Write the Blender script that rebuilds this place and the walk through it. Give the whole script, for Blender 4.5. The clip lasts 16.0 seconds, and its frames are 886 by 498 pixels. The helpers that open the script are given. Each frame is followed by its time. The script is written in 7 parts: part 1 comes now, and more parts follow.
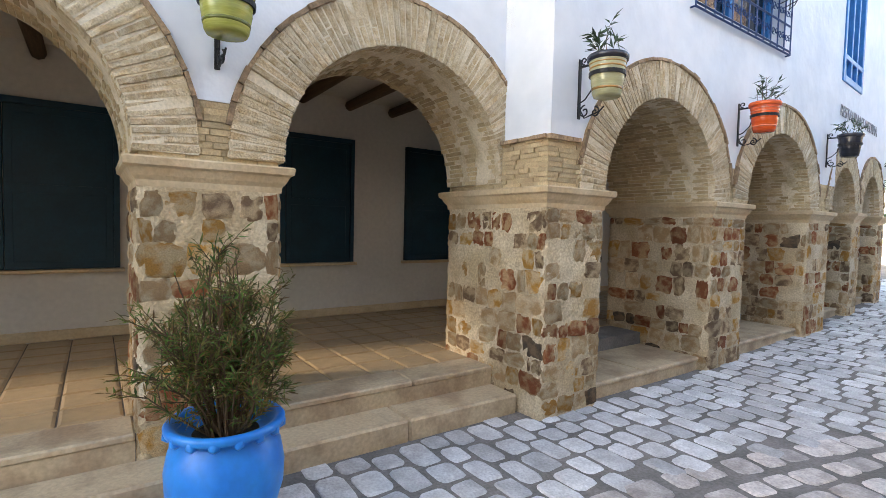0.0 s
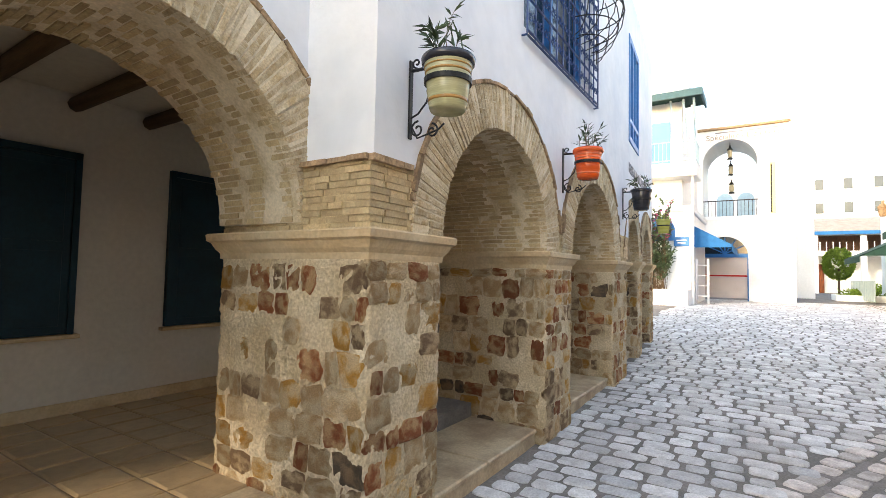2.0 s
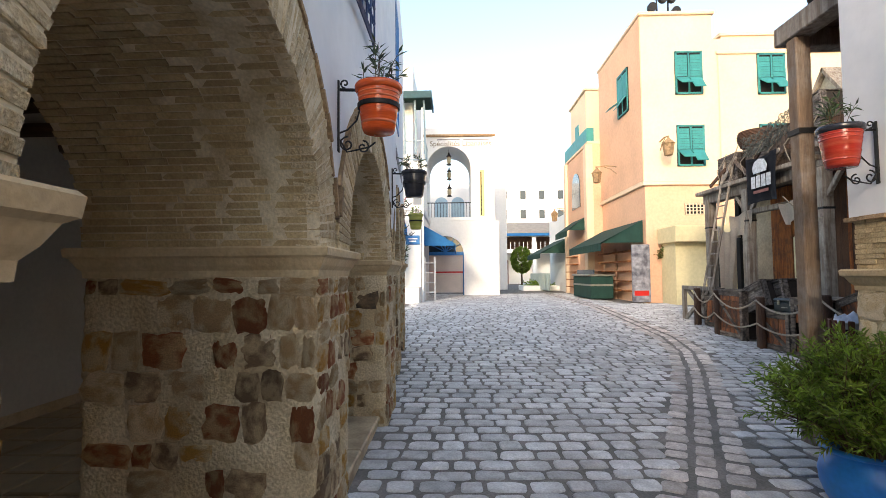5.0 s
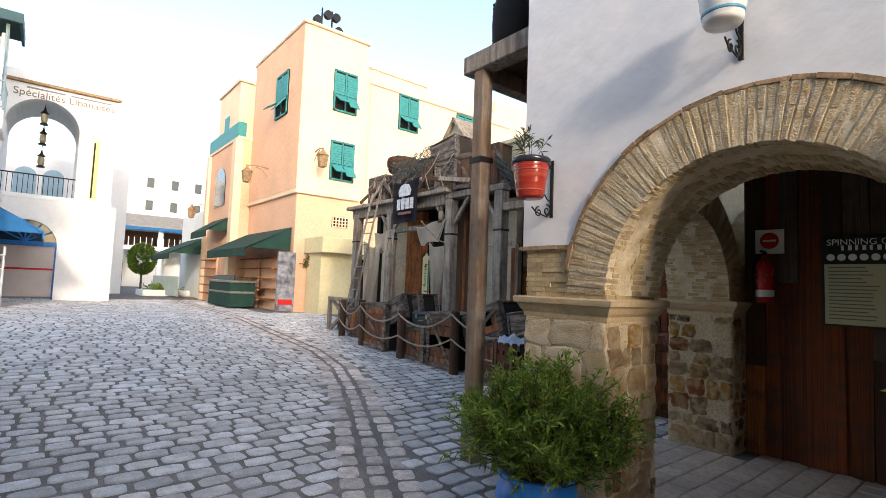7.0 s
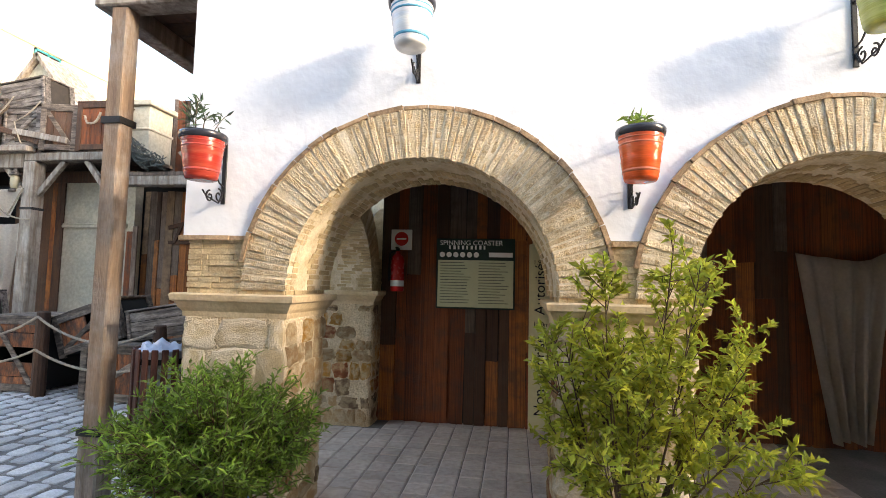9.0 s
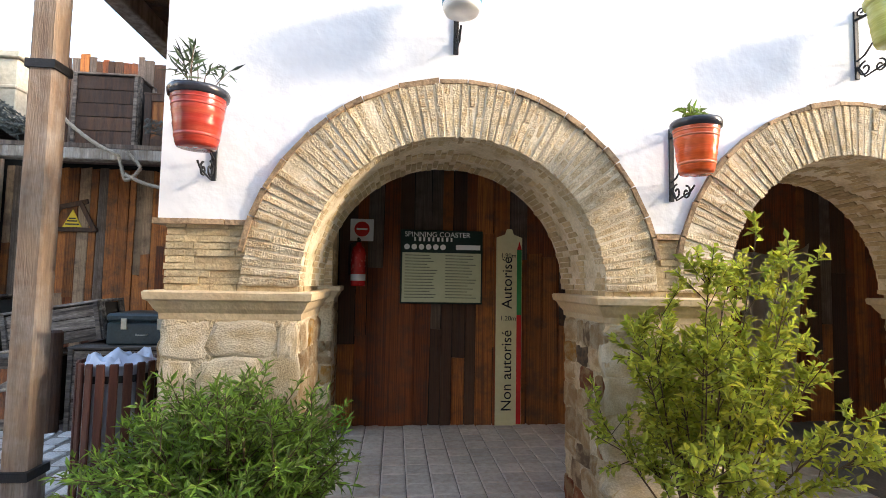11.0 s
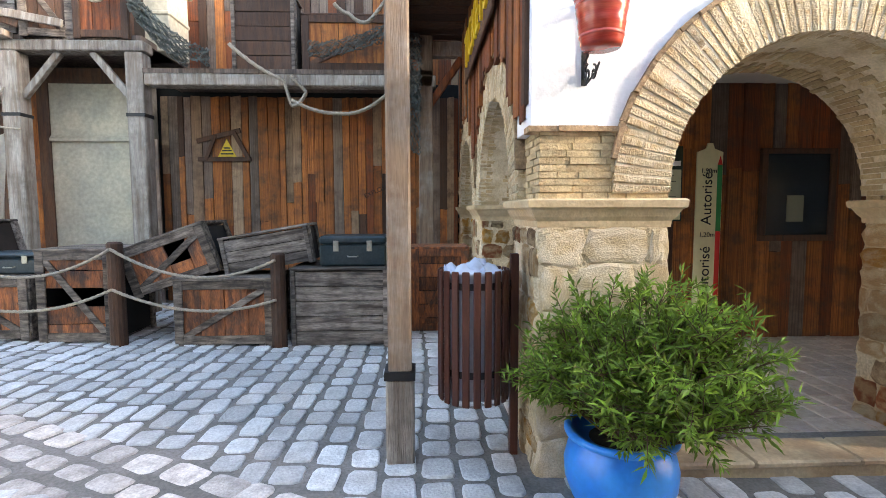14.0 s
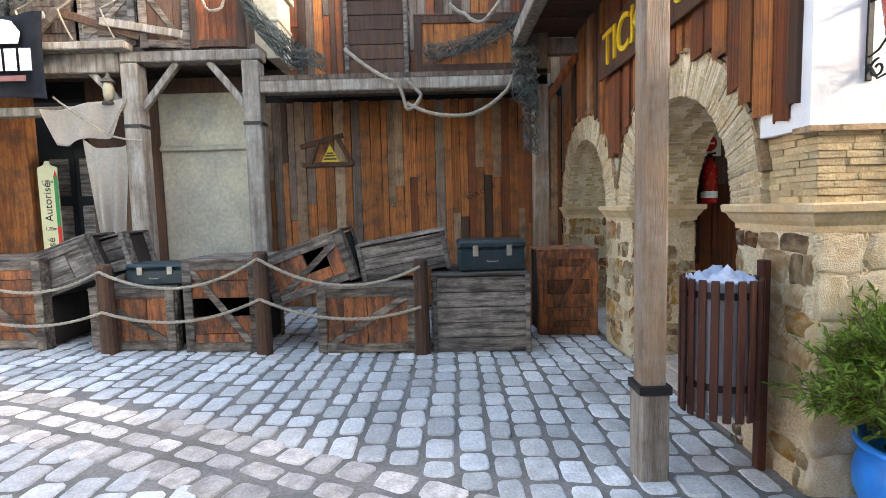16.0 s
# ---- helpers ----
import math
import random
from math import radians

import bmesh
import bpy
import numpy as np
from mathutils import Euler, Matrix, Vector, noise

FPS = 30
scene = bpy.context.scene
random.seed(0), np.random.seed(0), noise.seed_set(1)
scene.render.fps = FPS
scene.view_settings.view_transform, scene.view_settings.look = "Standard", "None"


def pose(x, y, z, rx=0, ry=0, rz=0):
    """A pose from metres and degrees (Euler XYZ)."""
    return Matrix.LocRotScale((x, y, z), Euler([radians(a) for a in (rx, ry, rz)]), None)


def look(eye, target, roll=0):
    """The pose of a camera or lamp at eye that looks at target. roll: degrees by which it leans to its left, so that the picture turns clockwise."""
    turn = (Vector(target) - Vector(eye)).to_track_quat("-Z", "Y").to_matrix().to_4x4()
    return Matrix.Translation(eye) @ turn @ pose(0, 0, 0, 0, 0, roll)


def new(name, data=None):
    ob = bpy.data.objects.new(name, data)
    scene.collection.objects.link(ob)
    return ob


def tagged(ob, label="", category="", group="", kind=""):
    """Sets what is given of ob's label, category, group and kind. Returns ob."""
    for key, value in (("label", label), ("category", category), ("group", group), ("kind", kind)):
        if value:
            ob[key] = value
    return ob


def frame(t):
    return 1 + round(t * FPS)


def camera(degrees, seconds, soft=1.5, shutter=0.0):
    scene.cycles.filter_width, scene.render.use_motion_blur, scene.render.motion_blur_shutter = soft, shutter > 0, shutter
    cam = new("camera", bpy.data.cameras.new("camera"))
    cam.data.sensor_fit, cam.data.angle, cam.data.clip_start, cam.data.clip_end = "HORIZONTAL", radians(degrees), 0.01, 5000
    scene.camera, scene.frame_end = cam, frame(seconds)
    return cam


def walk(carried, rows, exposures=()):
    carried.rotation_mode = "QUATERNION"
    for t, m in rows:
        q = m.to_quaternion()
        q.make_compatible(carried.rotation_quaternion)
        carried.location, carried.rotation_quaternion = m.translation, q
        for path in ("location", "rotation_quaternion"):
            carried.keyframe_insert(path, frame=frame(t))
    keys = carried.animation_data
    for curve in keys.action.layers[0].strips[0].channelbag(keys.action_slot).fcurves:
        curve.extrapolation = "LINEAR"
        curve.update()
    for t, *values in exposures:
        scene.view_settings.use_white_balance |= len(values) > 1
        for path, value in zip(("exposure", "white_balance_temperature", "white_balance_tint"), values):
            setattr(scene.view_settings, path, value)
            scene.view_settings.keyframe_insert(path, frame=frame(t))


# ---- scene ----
cam = camera(83.9, 16.0, soft=0.75)
METRES, EYE, TILT, LEAN, TURN = 9.49, 1.48, 0.0, 0.0, -35.2
ROWS = [
    (0.0, 0.0, 0.0, 0.0, 0.06, -2.66, -1.33),
    (0.5, 0.0114, 0.0314, 0.0037, -6.39, -1.23, -1.47),
    (1.0, 0.0117, 0.0657, 0.0057, -12.77, 0.33, -1.84),
    (1.5, 0.012, 0.0947, 0.0094, -19.31, 1.41, -2.18),
    (2.0, 0.0188, 0.1296, 0.0098, -22.03, 2.85, -1.16),
    (2.5, 0.0257, 0.1619, 0.0088, -25.45, 3.01, -1.28),
    (3.0, 0.0326, 0.2039, 0.0093, -32.71, 3.17, -0.88),
    (5.5, 0.1459, 0.3441, 0.0189, -61.04, 3.07, -0.95),
    (6.0, 0.1756, 0.366, 0.0204, -71.53, 3.59, -2.6),
    (6.5, 0.2034, 0.3844, 0.0249, -81.98, 3.68, -2.04),
    (7.0, 0.2169, 0.395, 0.0256, -94.02, 4.15, -2.09),
    (7.5, 0.2202, 0.412, 0.027, -111.74, 4.11, -2.13),
    (8.0, 0.2237, 0.4209, 0.0279, -122.44, 3.72, -1.8),
    (8.5, 0.2377, 0.4227, 0.0273, -129.01, 3.86, -1.16),
    (9.0, 0.2511, 0.4283, 0.0296, -136.67, 4.05, -1.3),
    (11.5, 0.385, 0.476, 0.0258, -150.66, 3.12, -0.96),
    (12.0, 0.4162, 0.489, 0.0211, -149.0, 1.46, -0.49),
    (12.5, 0.4472, 0.501, 0.0132, -148.27, -1.09, 0.35),
    (13.0, 0.4705, 0.5328, 0.0136, -148.09, -2.38, -0.21),
    (13.5, 0.4932, 0.5543, 0.014, -148.57, -2.71, -0.93),
    (14.0, 0.528, 0.5697, 0.0119, -147.31, -4.38, 0.2),
    (14.5, 0.5578, 0.587, 0.0128, -145.63, -5.18, 0.2),
    (15.0, 0.5878, 0.6145, 0.0193, -145.41, -5.15, 0.09),
    (15.5, 0.6173, 0.6271, 0.0177, -144.89, -4.51, 0.48),
    (16.0, 0.6507, 0.6376, 0.0211, -145.05, -4.67, 1.51),
]
EXPOSURES = [(0.0, 2.9, 7000, 12), (0.5, 2.8, 7200, 12), (3.0, 2.72, 7900, 11), (5.5, 1.75, 7300, 13), (6.5, 1.65, 7300, 14), (7.0, 1.95, 7200, 13), (7.5, 2.55, 7600, 12), (8.5, 2.75, 7600, 12), (9.0, 3.08, 7400, 12), (12.0, 3.3, 7200, 12), (13.0, 3.78, 7300, 11), (14.0, 3.5, 7200, 11), (16.0, 3.38, 7400, 11)]
walk(cam, [(t, pose(0, 0, EYE, TILT, LEAN, TURN) @ pose(METRES * x, METRES * y, METRES * z, 90 + pitch, roll, yaw)) for t, x, y, z, yaw, pitch, roll in ROWS], EXPOSURES)

# ---- world, sun, exposure ----
world = bpy.data.worlds.new("sky")
scene.world = world
world.use_nodes = True
wn = world.node_tree
sky = wn.nodes.new("ShaderNodeTexSky")
sky.sky_type = "NISHITA"
sky.sun_disc = False
sky.sun_elevation = radians(19)
sky.sun_rotation = radians(-71.7)
sky.dust_density = 1.1
wn.links.new(sky.outputs[0], wn.nodes["Background"].inputs[0])
wn.nodes["Background"].inputs[1].default_value = 0.14
sun = new("sun", bpy.data.lights.new("sun", "SUN"))
sun.data.energy, sun.data.angle, sun.data.color = 0.60, radians(6), (1.0, 0.92, 0.80)
sun.matrix_world = look((-10, 3.3, 3.63), (0, 0, 0))


# ---- materials ----
def mat(name, base, rough=0.8, var=0.25, scale=6.0, fine=60.0, bump=0.3, metal=0.0, second=None, rnd=0.0, stretch=(1, 1, 1), mix_lo=0.4, mix_hi=0.65, island=0.0, depth=0.01, spec=0.3, blot=0.0, blot_col=None, blot_scale=3.5):
    m = bpy.data.materials.new(name)
    m.use_nodes = True
    nt = m.node_tree
    N, L = nt.nodes, nt.links
    b = N["Principled BSDF"]
    b.inputs["Roughness"].default_value = rough
    b.inputs["Metallic"].default_value = metal
    b.inputs["Specular IOR Level"].default_value = spec
    co = N.new("ShaderNodeTexCoord")
    mp = N.new("ShaderNodeMapping")
    mp.inputs["Scale"].default_value = stretch
    if rnd or island:
        add = N.new("ShaderNodeVectorMath")
        add.operation = "ADD"
        oi = N.new("ShaderNodeObjectInfo")
        sc = N.new("ShaderNodeVectorMath")
        sc.operation = "SCALE"
        sc.inputs["Scale"].default_value = 37.0
        if island:
            g = N.new("ShaderNodeNewGeometry")
            rsrc = g.outputs["Random Per Island"]
        else:
            rsrc = oi.outputs["Random"]
        comb = N.new("ShaderNodeCombineXYZ")
        for k in range(3):
            L.new(rsrc, comb.inputs[k])
        L.new(comb.outputs[0], sc.inputs[0])
        L.new(co.outputs["Object"], add.inputs[0])
        L.new(sc.outputs[0], add.inputs[1])
        L.new(add.outputs[0], mp.inputs[0])
    else:
        L.new(co.outputs["Object"], mp.inputs[0])
    big = N.new("ShaderNodeTexNoise")
    big.inputs["Scale"].default_value = scale
    big.inputs["Detail"].default_value = 5
    small = N.new("ShaderNodeTexNoise")
    small.inputs["Scale"].default_value = fine
    small.inputs["Detail"].default_value = 4
    L.new(mp.outputs[0], big.inputs[0])
    L.new(mp.outputs[0], small.inputs[0])
    ramp = N.new("ShaderNodeMapRange")
    ramp.inputs[1].default_value, ramp.inputs[2].default_value = mix_lo, mix_hi
    L.new(big.outputs["Fac"], ramp.inputs[0])
    mix = N.new("ShaderNodeMix")
    mix.data_type = "RGBA"
    second = second or tuple(c * (1 - var) for c in base)
    mix.inputs[6].default_value, mix.inputs[7].default_value = (*base, 1), (*second, 1)
    L.new(ramp.outputs[0], mix.inputs[0])
    colour = mix.outputs[2]
    if blot:
        # weathered patches, laid over the place as a whole
        geo = N.new("ShaderNodeNewGeometry")
        cloud = N.new("ShaderNodeTexNoise")
        cloud.inputs["Scale"].default_value = blot_scale
        cloud.inputs["Detail"].default_value = 7
        cloud.inputs["Roughness"].default_value = 0.65
        L.new(geo.outputs["Position"], cloud.inputs[0])
        br = N.new("ShaderNodeMapRange")
        br.inputs[1].default_value, br.inputs[2].default_value, br.inputs[4].default_value = 0.46, 0.66, blot
        L.new(cloud.outputs["Fac"], br.inputs[0])
        mb = N.new("ShaderNodeMix")
        mb.data_type = "RGBA"
        mb.inputs[7].default_value = (*(blot_col or tuple(c * 0.45 for c in base)), 1)
        L.new(br.outputs[0], mb.inputs[0])
        L.new(colour, mb.inputs[6])
        colour = mb.outputs[2]
    hsv = N.new("ShaderNodeHueSaturation")
    L.new(colour, hsv.inputs["Color"])
    val = N.new("ShaderNodeMapRange")
    val.inputs[1].default_value, val.inputs[2].default_value = 0.3, 0.7
    val.inputs[3].default_value, val.inputs[4].default_value = 1 - var * 0.8, 1 + var * 0.6
    L.new(small.outputs["Fac"], val.inputs[0])
    if rnd or island:
        rv = N.new("ShaderNodeMapRange")
        k = rnd or island
        rv.inputs[3].default_value, rv.inputs[4].default_value = 1 - k, 1 + k
        L.new(rsrc, rv.inputs[0])
        mul = N.new("ShaderNodeMath")
        mul.operation = "MULTIPLY"
        L.new(rv.outputs[0], mul.inputs[0])
        L.new(val.outputs[0], mul.inputs[1])
        L.new(mul.outputs[0], hsv.inputs["Value"])
    else:
        L.new(val.outputs[0], hsv.inputs["Value"])
    L.new(hsv.outputs[0], b.inputs["Base Color"])
    rr = N.new("ShaderNodeMapRange")
    rr.inputs[3].default_value, rr.inputs[4].default_value = max(0.02, rough - 0.12), min(1, rough + 0.12)
    L.new(small.outputs["Fac"], rr.inputs[0])
    L.new(rr.outputs[0], b.inputs["Roughness"])
    if bump:
        s2 = N.new("ShaderNodeMath")
        s2.operation = "ADD"
        L.new(big.outputs["Fac"], s2.inputs[0])
        L.new(small.outputs["Fac"], s2.inputs[1])
        bp = N.new("ShaderNodeBump")
        bp.inputs["Strength"].default_value = bump
        bp.inputs["Distance"].default_value = depth
        L.new(s2.outputs[0], bp.inputs["Height"])
        L.new(bp.outputs[0], b.inputs["Normal"])
    return m


plaster = mat("white_plaster", (0.76, 0.76, 0.77), 0.75, 0.05, 1.6, 6, 0.36, depth=0.03, second=(0.68, 0.70, 0.73), blot=0.35, blot_col=(0.62, 0.65, 0.70), blot_scale=1.3)
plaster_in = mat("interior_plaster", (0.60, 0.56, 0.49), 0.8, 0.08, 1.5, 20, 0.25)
far_white = mat("far_white_paint", (0.80, 0.80, 0.79), 0.8, 0.05, 0.8, 9, 0.2)
mortar = mat("sandy_mortar", (0.53, 0.40, 0.24), 0.95, 0.3, 3, 55, 1.0, second=(0.66, 0.54, 0.37), depth=0.02)
stone_m = [mat("stone_" + n, c, 0.9, 0.3, 2.2, 30, 0.9, rnd=0.25, depth=0.03, second=s, mix_lo=0.42, mix_hi=0.6) for n, c, s in (
    ("sand", (0.44, 0.28, 0.14), (0.58, 0.45, 0.28)),
    ("ochre", (0.46, 0.23, 0.05), (0.56, 0.41, 0.23)),
    ("rust", (0.28, 0.09, 0.032), (0.46, 0.28, 0.14)),
    ("dark", (0.10, 0.075, 0.05), (0.22, 0.14, 0.08)),
    ("brown", (0.22, 0.135, 0.075), (0.50, 0.36, 0.21)))]
block_m = mat("dressed_sandstone", (0.52, 0.39, 0.23), 0.9, 0.25, 2.2, 30, 0.6, rnd=0.14, depth=0.015, second=(0.63, 0.52, 0.37), mix_lo=0.4, mix_hi=0.6)
brick_m = mat("thin_pale_brick", (0.60, 0.49, 0.33), 0.92, 0.3, 14, 90, 1.0, rnd=0.16, second=(0.46, 0.33, 0.18), depth=0.015)
brick_i = mat("thin_pale_brick_course", (0.52, 0.40, 0.23), 0.92, 0.22, 9, 70, 0.6, island=0.2, second=(0.43, 0.31, 0.17))
trim_m = mat("weathered_terracotta_edge", (0.36, 0.24, 0.14), 0.95, 0.4, 12, 60, 0.6, island=0.3)
impost_m = mat("cream_cut_stone", (0.60, 0.47, 0.30), 0.8, 0.18, 3, 40, 0.5, second=(0.52, 0.38, 0.22), blot=0.5, blot_col=(0.40, 0.29, 0.17), blot_scale=5.0)
sett_m = mat("grey_sett", (0.63, 0.62, 0.61), 0.55, 0.25, 9, 60, 0.7, rnd=0.24, second=(0.48, 0.47, 0.46), blot=0.5, blot_col=(0.33, 0.30, 0.28), blot_scale=1.6)
sett_i = mat("grey_sett_field", (0.63, 0.62, 0.61), 0.55, 0.25, 9, 60, 0.7, island=0.24, second=(0.48, 0.47, 0.46), blot=0.5, blot_col=(0.33, 0.30, 0.28), blot_scale=1.6)
gutter_i = mat("pinkish_gutter_sett", (0.59, 0.53, 0.485), 0.6, 0.28, 9, 60, 0.7, island=0.28, second=(0.39, 0.335, 0.30))
joint_m = mat("sandy_joint", (0.16, 0.145, 0.13), 0.95, 0.3, 3, 50, 0.5, second=(0.24, 0.215, 0.195))
bed_m = mat("pale_brick_mortar", (0.70, 0.60, 0.44), 0.95, 0.2, 6, 60, 0.6, second=(0.50, 0.39, 0.24))
step_m = mat("worn_step_stone", (0.54, 0.42, 0.27), 0.55, 0.2, 3, 40, 0.35, second=(0.42, 0.30, 0.19), blot=0.6, blot_col=(0.30, 0.21, 0.13), blot_scale=3.0)
tile_a = mat("tan_floor_tile", (0.46, 0.33, 0.19), 0.35, 0.15, 4, 40, 0.15, rnd=0.1)
tile_b = mat("grey_floor_tile", (0.58, 0.50, 0.43), 0.34, 0.18, 4, 40, 0.2, rnd=0.14, second=(0.46, 0.37, 0.30), blot=0.5, blot_col=(0.30, 0.23, 0.18), blot_scale=2.5)
teal_m = mat("dark_teal_paint", (0.005, 0.035, 0.055), 0.45, 0.2, 5, 40, 0.1)
blue_m = mat("blue_paint", (0.02, 0.16, 0.42), 0.4, 0.15, 6, 40, 0.1)
navy_m = mat("navy_wrought_iron", (0.015, 0.05, 0.16), 0.45, 0.2, 6, 40, 0.1)
iron_m = mat("black_wrought_iron", (0.012, 0.012, 0.013), 0.5, 0.3, 10, 60, 0.2)
# painted shade in openings and behind boards; also the black of barrel and doors
dark_m = mat("black_and_painted_shade", (0.012, 0.012, 0.012), 0.9, 0.2, 3, 20, 0)
glass_m = mat("dark_window_glass", (0.02, 0.03, 0.04), 0.08, 0.1, 3, 20, 0, spec=0.6)
grain = (9, 9, 0.7)
wood_m = [mat("plank_" + n, c, 0.75, 0.35, 2.2, 16, 0.6, rnd=0.28, stretch=grain, second=s, blot=0.7, blot_col=(0.075, 0.045, 0.032), blot_scale=5.0) for n, c, s in (
    ("red", (0.25, 0.068, 0.020), (0.10, 0.030, 0.013)),
    ("orange", (0.40, 0.140, 0.036), (0.19, 0.058, 0.018)),
    ("brown", (0.09, 0.042, 0.022), (0.05, 0.026, 0.017)),
    ("grey", (0.20, 0.145, 0.11), (0.085, 0.06, 0.048)),
    ("pale", (0.34, 0.22, 0.13), (0.22, 0.13, 0.08)))]
grey_wood = mat("weathered_grey_timber", (0.31, 0.275, 0.235), 0.8, 0.35, 2.0, 16, 0.7, rnd=0.2, stretch=grain, second=(0.17, 0.13, 0.10), blot=0.6, blot_col=(0.11, 0.08, 0.06), blot_scale=4.0)
post_wood = mat("tan_brown_timber", (0.24, 0.165, 0.11), 0.75, 0.3, 2.0, 16, 0.6, rnd=0.1, stretch=grain, second=(0.15, 0.10, 0.07), blot=0.65, blot_col=(0.30, 0.27, 0.24), blot_scale=3.0)
beam_wood = mat("rough_log", (0.16, 0.10, 0.055), 0.85, 0.3, 3, 20, 0.7, stretch=(9, 0.7, 9))
crate_wood = mat("reddish_crate_wood", (0.34, 0.11, 0.036), 0.7, 0.45, 2.6, 16, 0.8, rnd=0.35, stretch=(7, 7, 1.2), second=(0.10, 0.04, 0.022), blot=0.85, blot_col=(0.07, 0.045, 0.035), blot_scale=6.0)
crate_grey = mat("grey_crate_wood", (0.21, 0.175, 0.15), 0.8, 0.5, 2.4, 14, 1.0, rnd=0.4, stretch=(1.0, 9, 9), second=(0.055, 0.042, 0.034), blot=0.6, blot_col=(0.05, 0.036, 0.03), blot_scale=6.0)
crate_frame = mat("weathered_crate_frame", (0.21, 0.165, 0.13), 0.8, 0.45, 2.4, 14, 0.9, rnd=0.35, stretch=(1.2, 9, 9), second=(0.055, 0.04, 0.032), blot=0.75, blot_col=(0.035, 0.026, 0.022), blot_scale=6.0)
# near-black brown: the shade between crate slats is put into this colour
crate_gap = mat("painted_crate_gap_shade", (0.03, 0.022, 0.017), 0.9, 0.3, 4, 20, 0.3)
stucco_m = mat("aged_stucco", (0.50, 0.44, 0.33), 0.9, 0.2, 1.6, 18, 0.4, second=(0.40, 0.35, 0.27), blot=0.6, blot_col=(0.30, 0.29, 0.24), blot_scale=2.2)
yellow_m = mat("yellow_facade_paint", (0.74, 0.57, 0.41), 0.85, 0.08, 0.7, 9, 0.2)
# orange paint; on the upper street wall it stands for the less lit yellow
orange_m = mat("orange_paint_and_wall_shade", (0.70, 0.43, 0.29), 0.85, 0.1, 0.7, 9, 0.2)
shutter_m = mat("green_shutter_paint", (0.03, 0.24, 0.25), 0.5, 0.15, 5, 30, 0.1)
awning_g = mat("dark_green_canvas", (0.013, 0.048, 0.038), 0.85, 0.2, 3, 40, 0.2)
awning_b = mat("blue_canvas", (0.015, 0.13, 0.32), 0.85, 0.2, 3, 40, 0.2)


# ---- mesh helpers ----
def ground_z(x):
    """The street climbs gently to the east."""
    return 0.03 * min(max(x - 5.0, 0.0), 15.0)


def finish(name, bm, material, parent=None, label="", smooth=False):
    me = bpy.data.meshes.new(name)
    bmesh.ops.recalc_face_normals(bm, faces=bm.faces[:])
    bm.to_mesh(me)
    bm.free()
    for q in (material if isinstance(material, (list, tuple)) else [material]):
        me.materials.append(q)
    if smooth:
        me.polygons.foreach_set("use_smooth", [True] * len(me.polygons))
    ob = new(name, me)
    if parent is not None:
        ob.parent = parent
    if label:
        ob["label"] = label
    return ob


def part(name, bm, material, parent, label="", smooth=False):
    return finish(name, bm, material, parent, label, smooth)


def thing(name, at, label, category, group="", kind="", turn=(0, 0, 0)):
    e = new(name)
    e.matrix_basis = pose(*at, *turn)
    e.empty_display_size = 0.2
    return tagged(e, label, category, group, kind)


def box(bm, a, b, m=None, bevel=0.0):
    """A box between two corners, moved by m."""
    r = bmesh.ops.create_cube(bm, size=1.0)
    s = [abs(b[i] - a[i]) for i in range(3)]
    c = [(a[i] + b[i]) / 2 for i in range(3)]
    w = Matrix.Translation(c) @ Matrix.Diagonal((*s, 1))
    bmesh.ops.transform(bm, matrix=(m @ w) if m is not None else w, verts=r["verts"])
    if bevel:
        es = list({e for v in r["verts"] for e in v.link_edges})
        bmesh.ops.bevel(bm, geom=es, offset=bevel, segments=1, affect="EDGES")
    return r["verts"]


def boxes(*pairs, bevel=0.0):
    bm = bmesh.new()
    for p in pairs:
        box(bm, p[0], p[1], p[2] if len(p) > 2 else None, bevel)
    return bm


def tube(bm, pts, r, sides=6, r_end=None, cap=True):
    """A round bar along points."""
    pts = [Vector(p) for p in pts]
    rings = []
    n = len(pts)
    for i, p in enumerate(pts):
        d = (pts[min(i + 1, n - 1)] - pts[max(i - 1, 0)]).normalized()
        up = Vector((0, 0, 1)) if abs(d.z) < 0.9 else Vector((1, 0, 0))
        u = d.cross(up).normalized()
        v = d.cross(u)
        rad = r if r_end is None else r + (r_end - r) * i / max(1, n - 1)
        rings.append([bm.verts.new(p + (u * math.cos(a) + v * math.sin(a)) * rad) for a in [2 * math.pi * k / sides for k in range(sides)]])
    for a, b in zip(rings, rings[1:]):
        for k in range(sides):
            bm.faces.new((a[k], a[(k + 1) % sides], b[(k + 1) % sides], b[k]))
    if cap:
        bm.faces.new(rings[0][::-1])
        bm.faces.new(rings[-1])


def lathe(bm, prof, steps=24, cap_ends=True, at=(0, 0, 0)):
    """A turned shape from (radius, z) pairs."""
    rings = []
    for r, z in prof:
        rings.append([bm.verts.new((at[0] + r * math.cos(2 * math.pi * k / steps), at[1] + r * math.sin(2 * math.pi * k / steps), at[2] + z)) for k in range(steps)])
    for a, b in zip(rings, rings[1:]):
        for k in range(steps):
            bm.faces.new((a[k], a[(k + 1) % steps], b[(k + 1) % steps], b[k]))
    if cap_ends:
        bm.faces.new(rings[0][::-1])
        bm.faces.new(rings[-1])


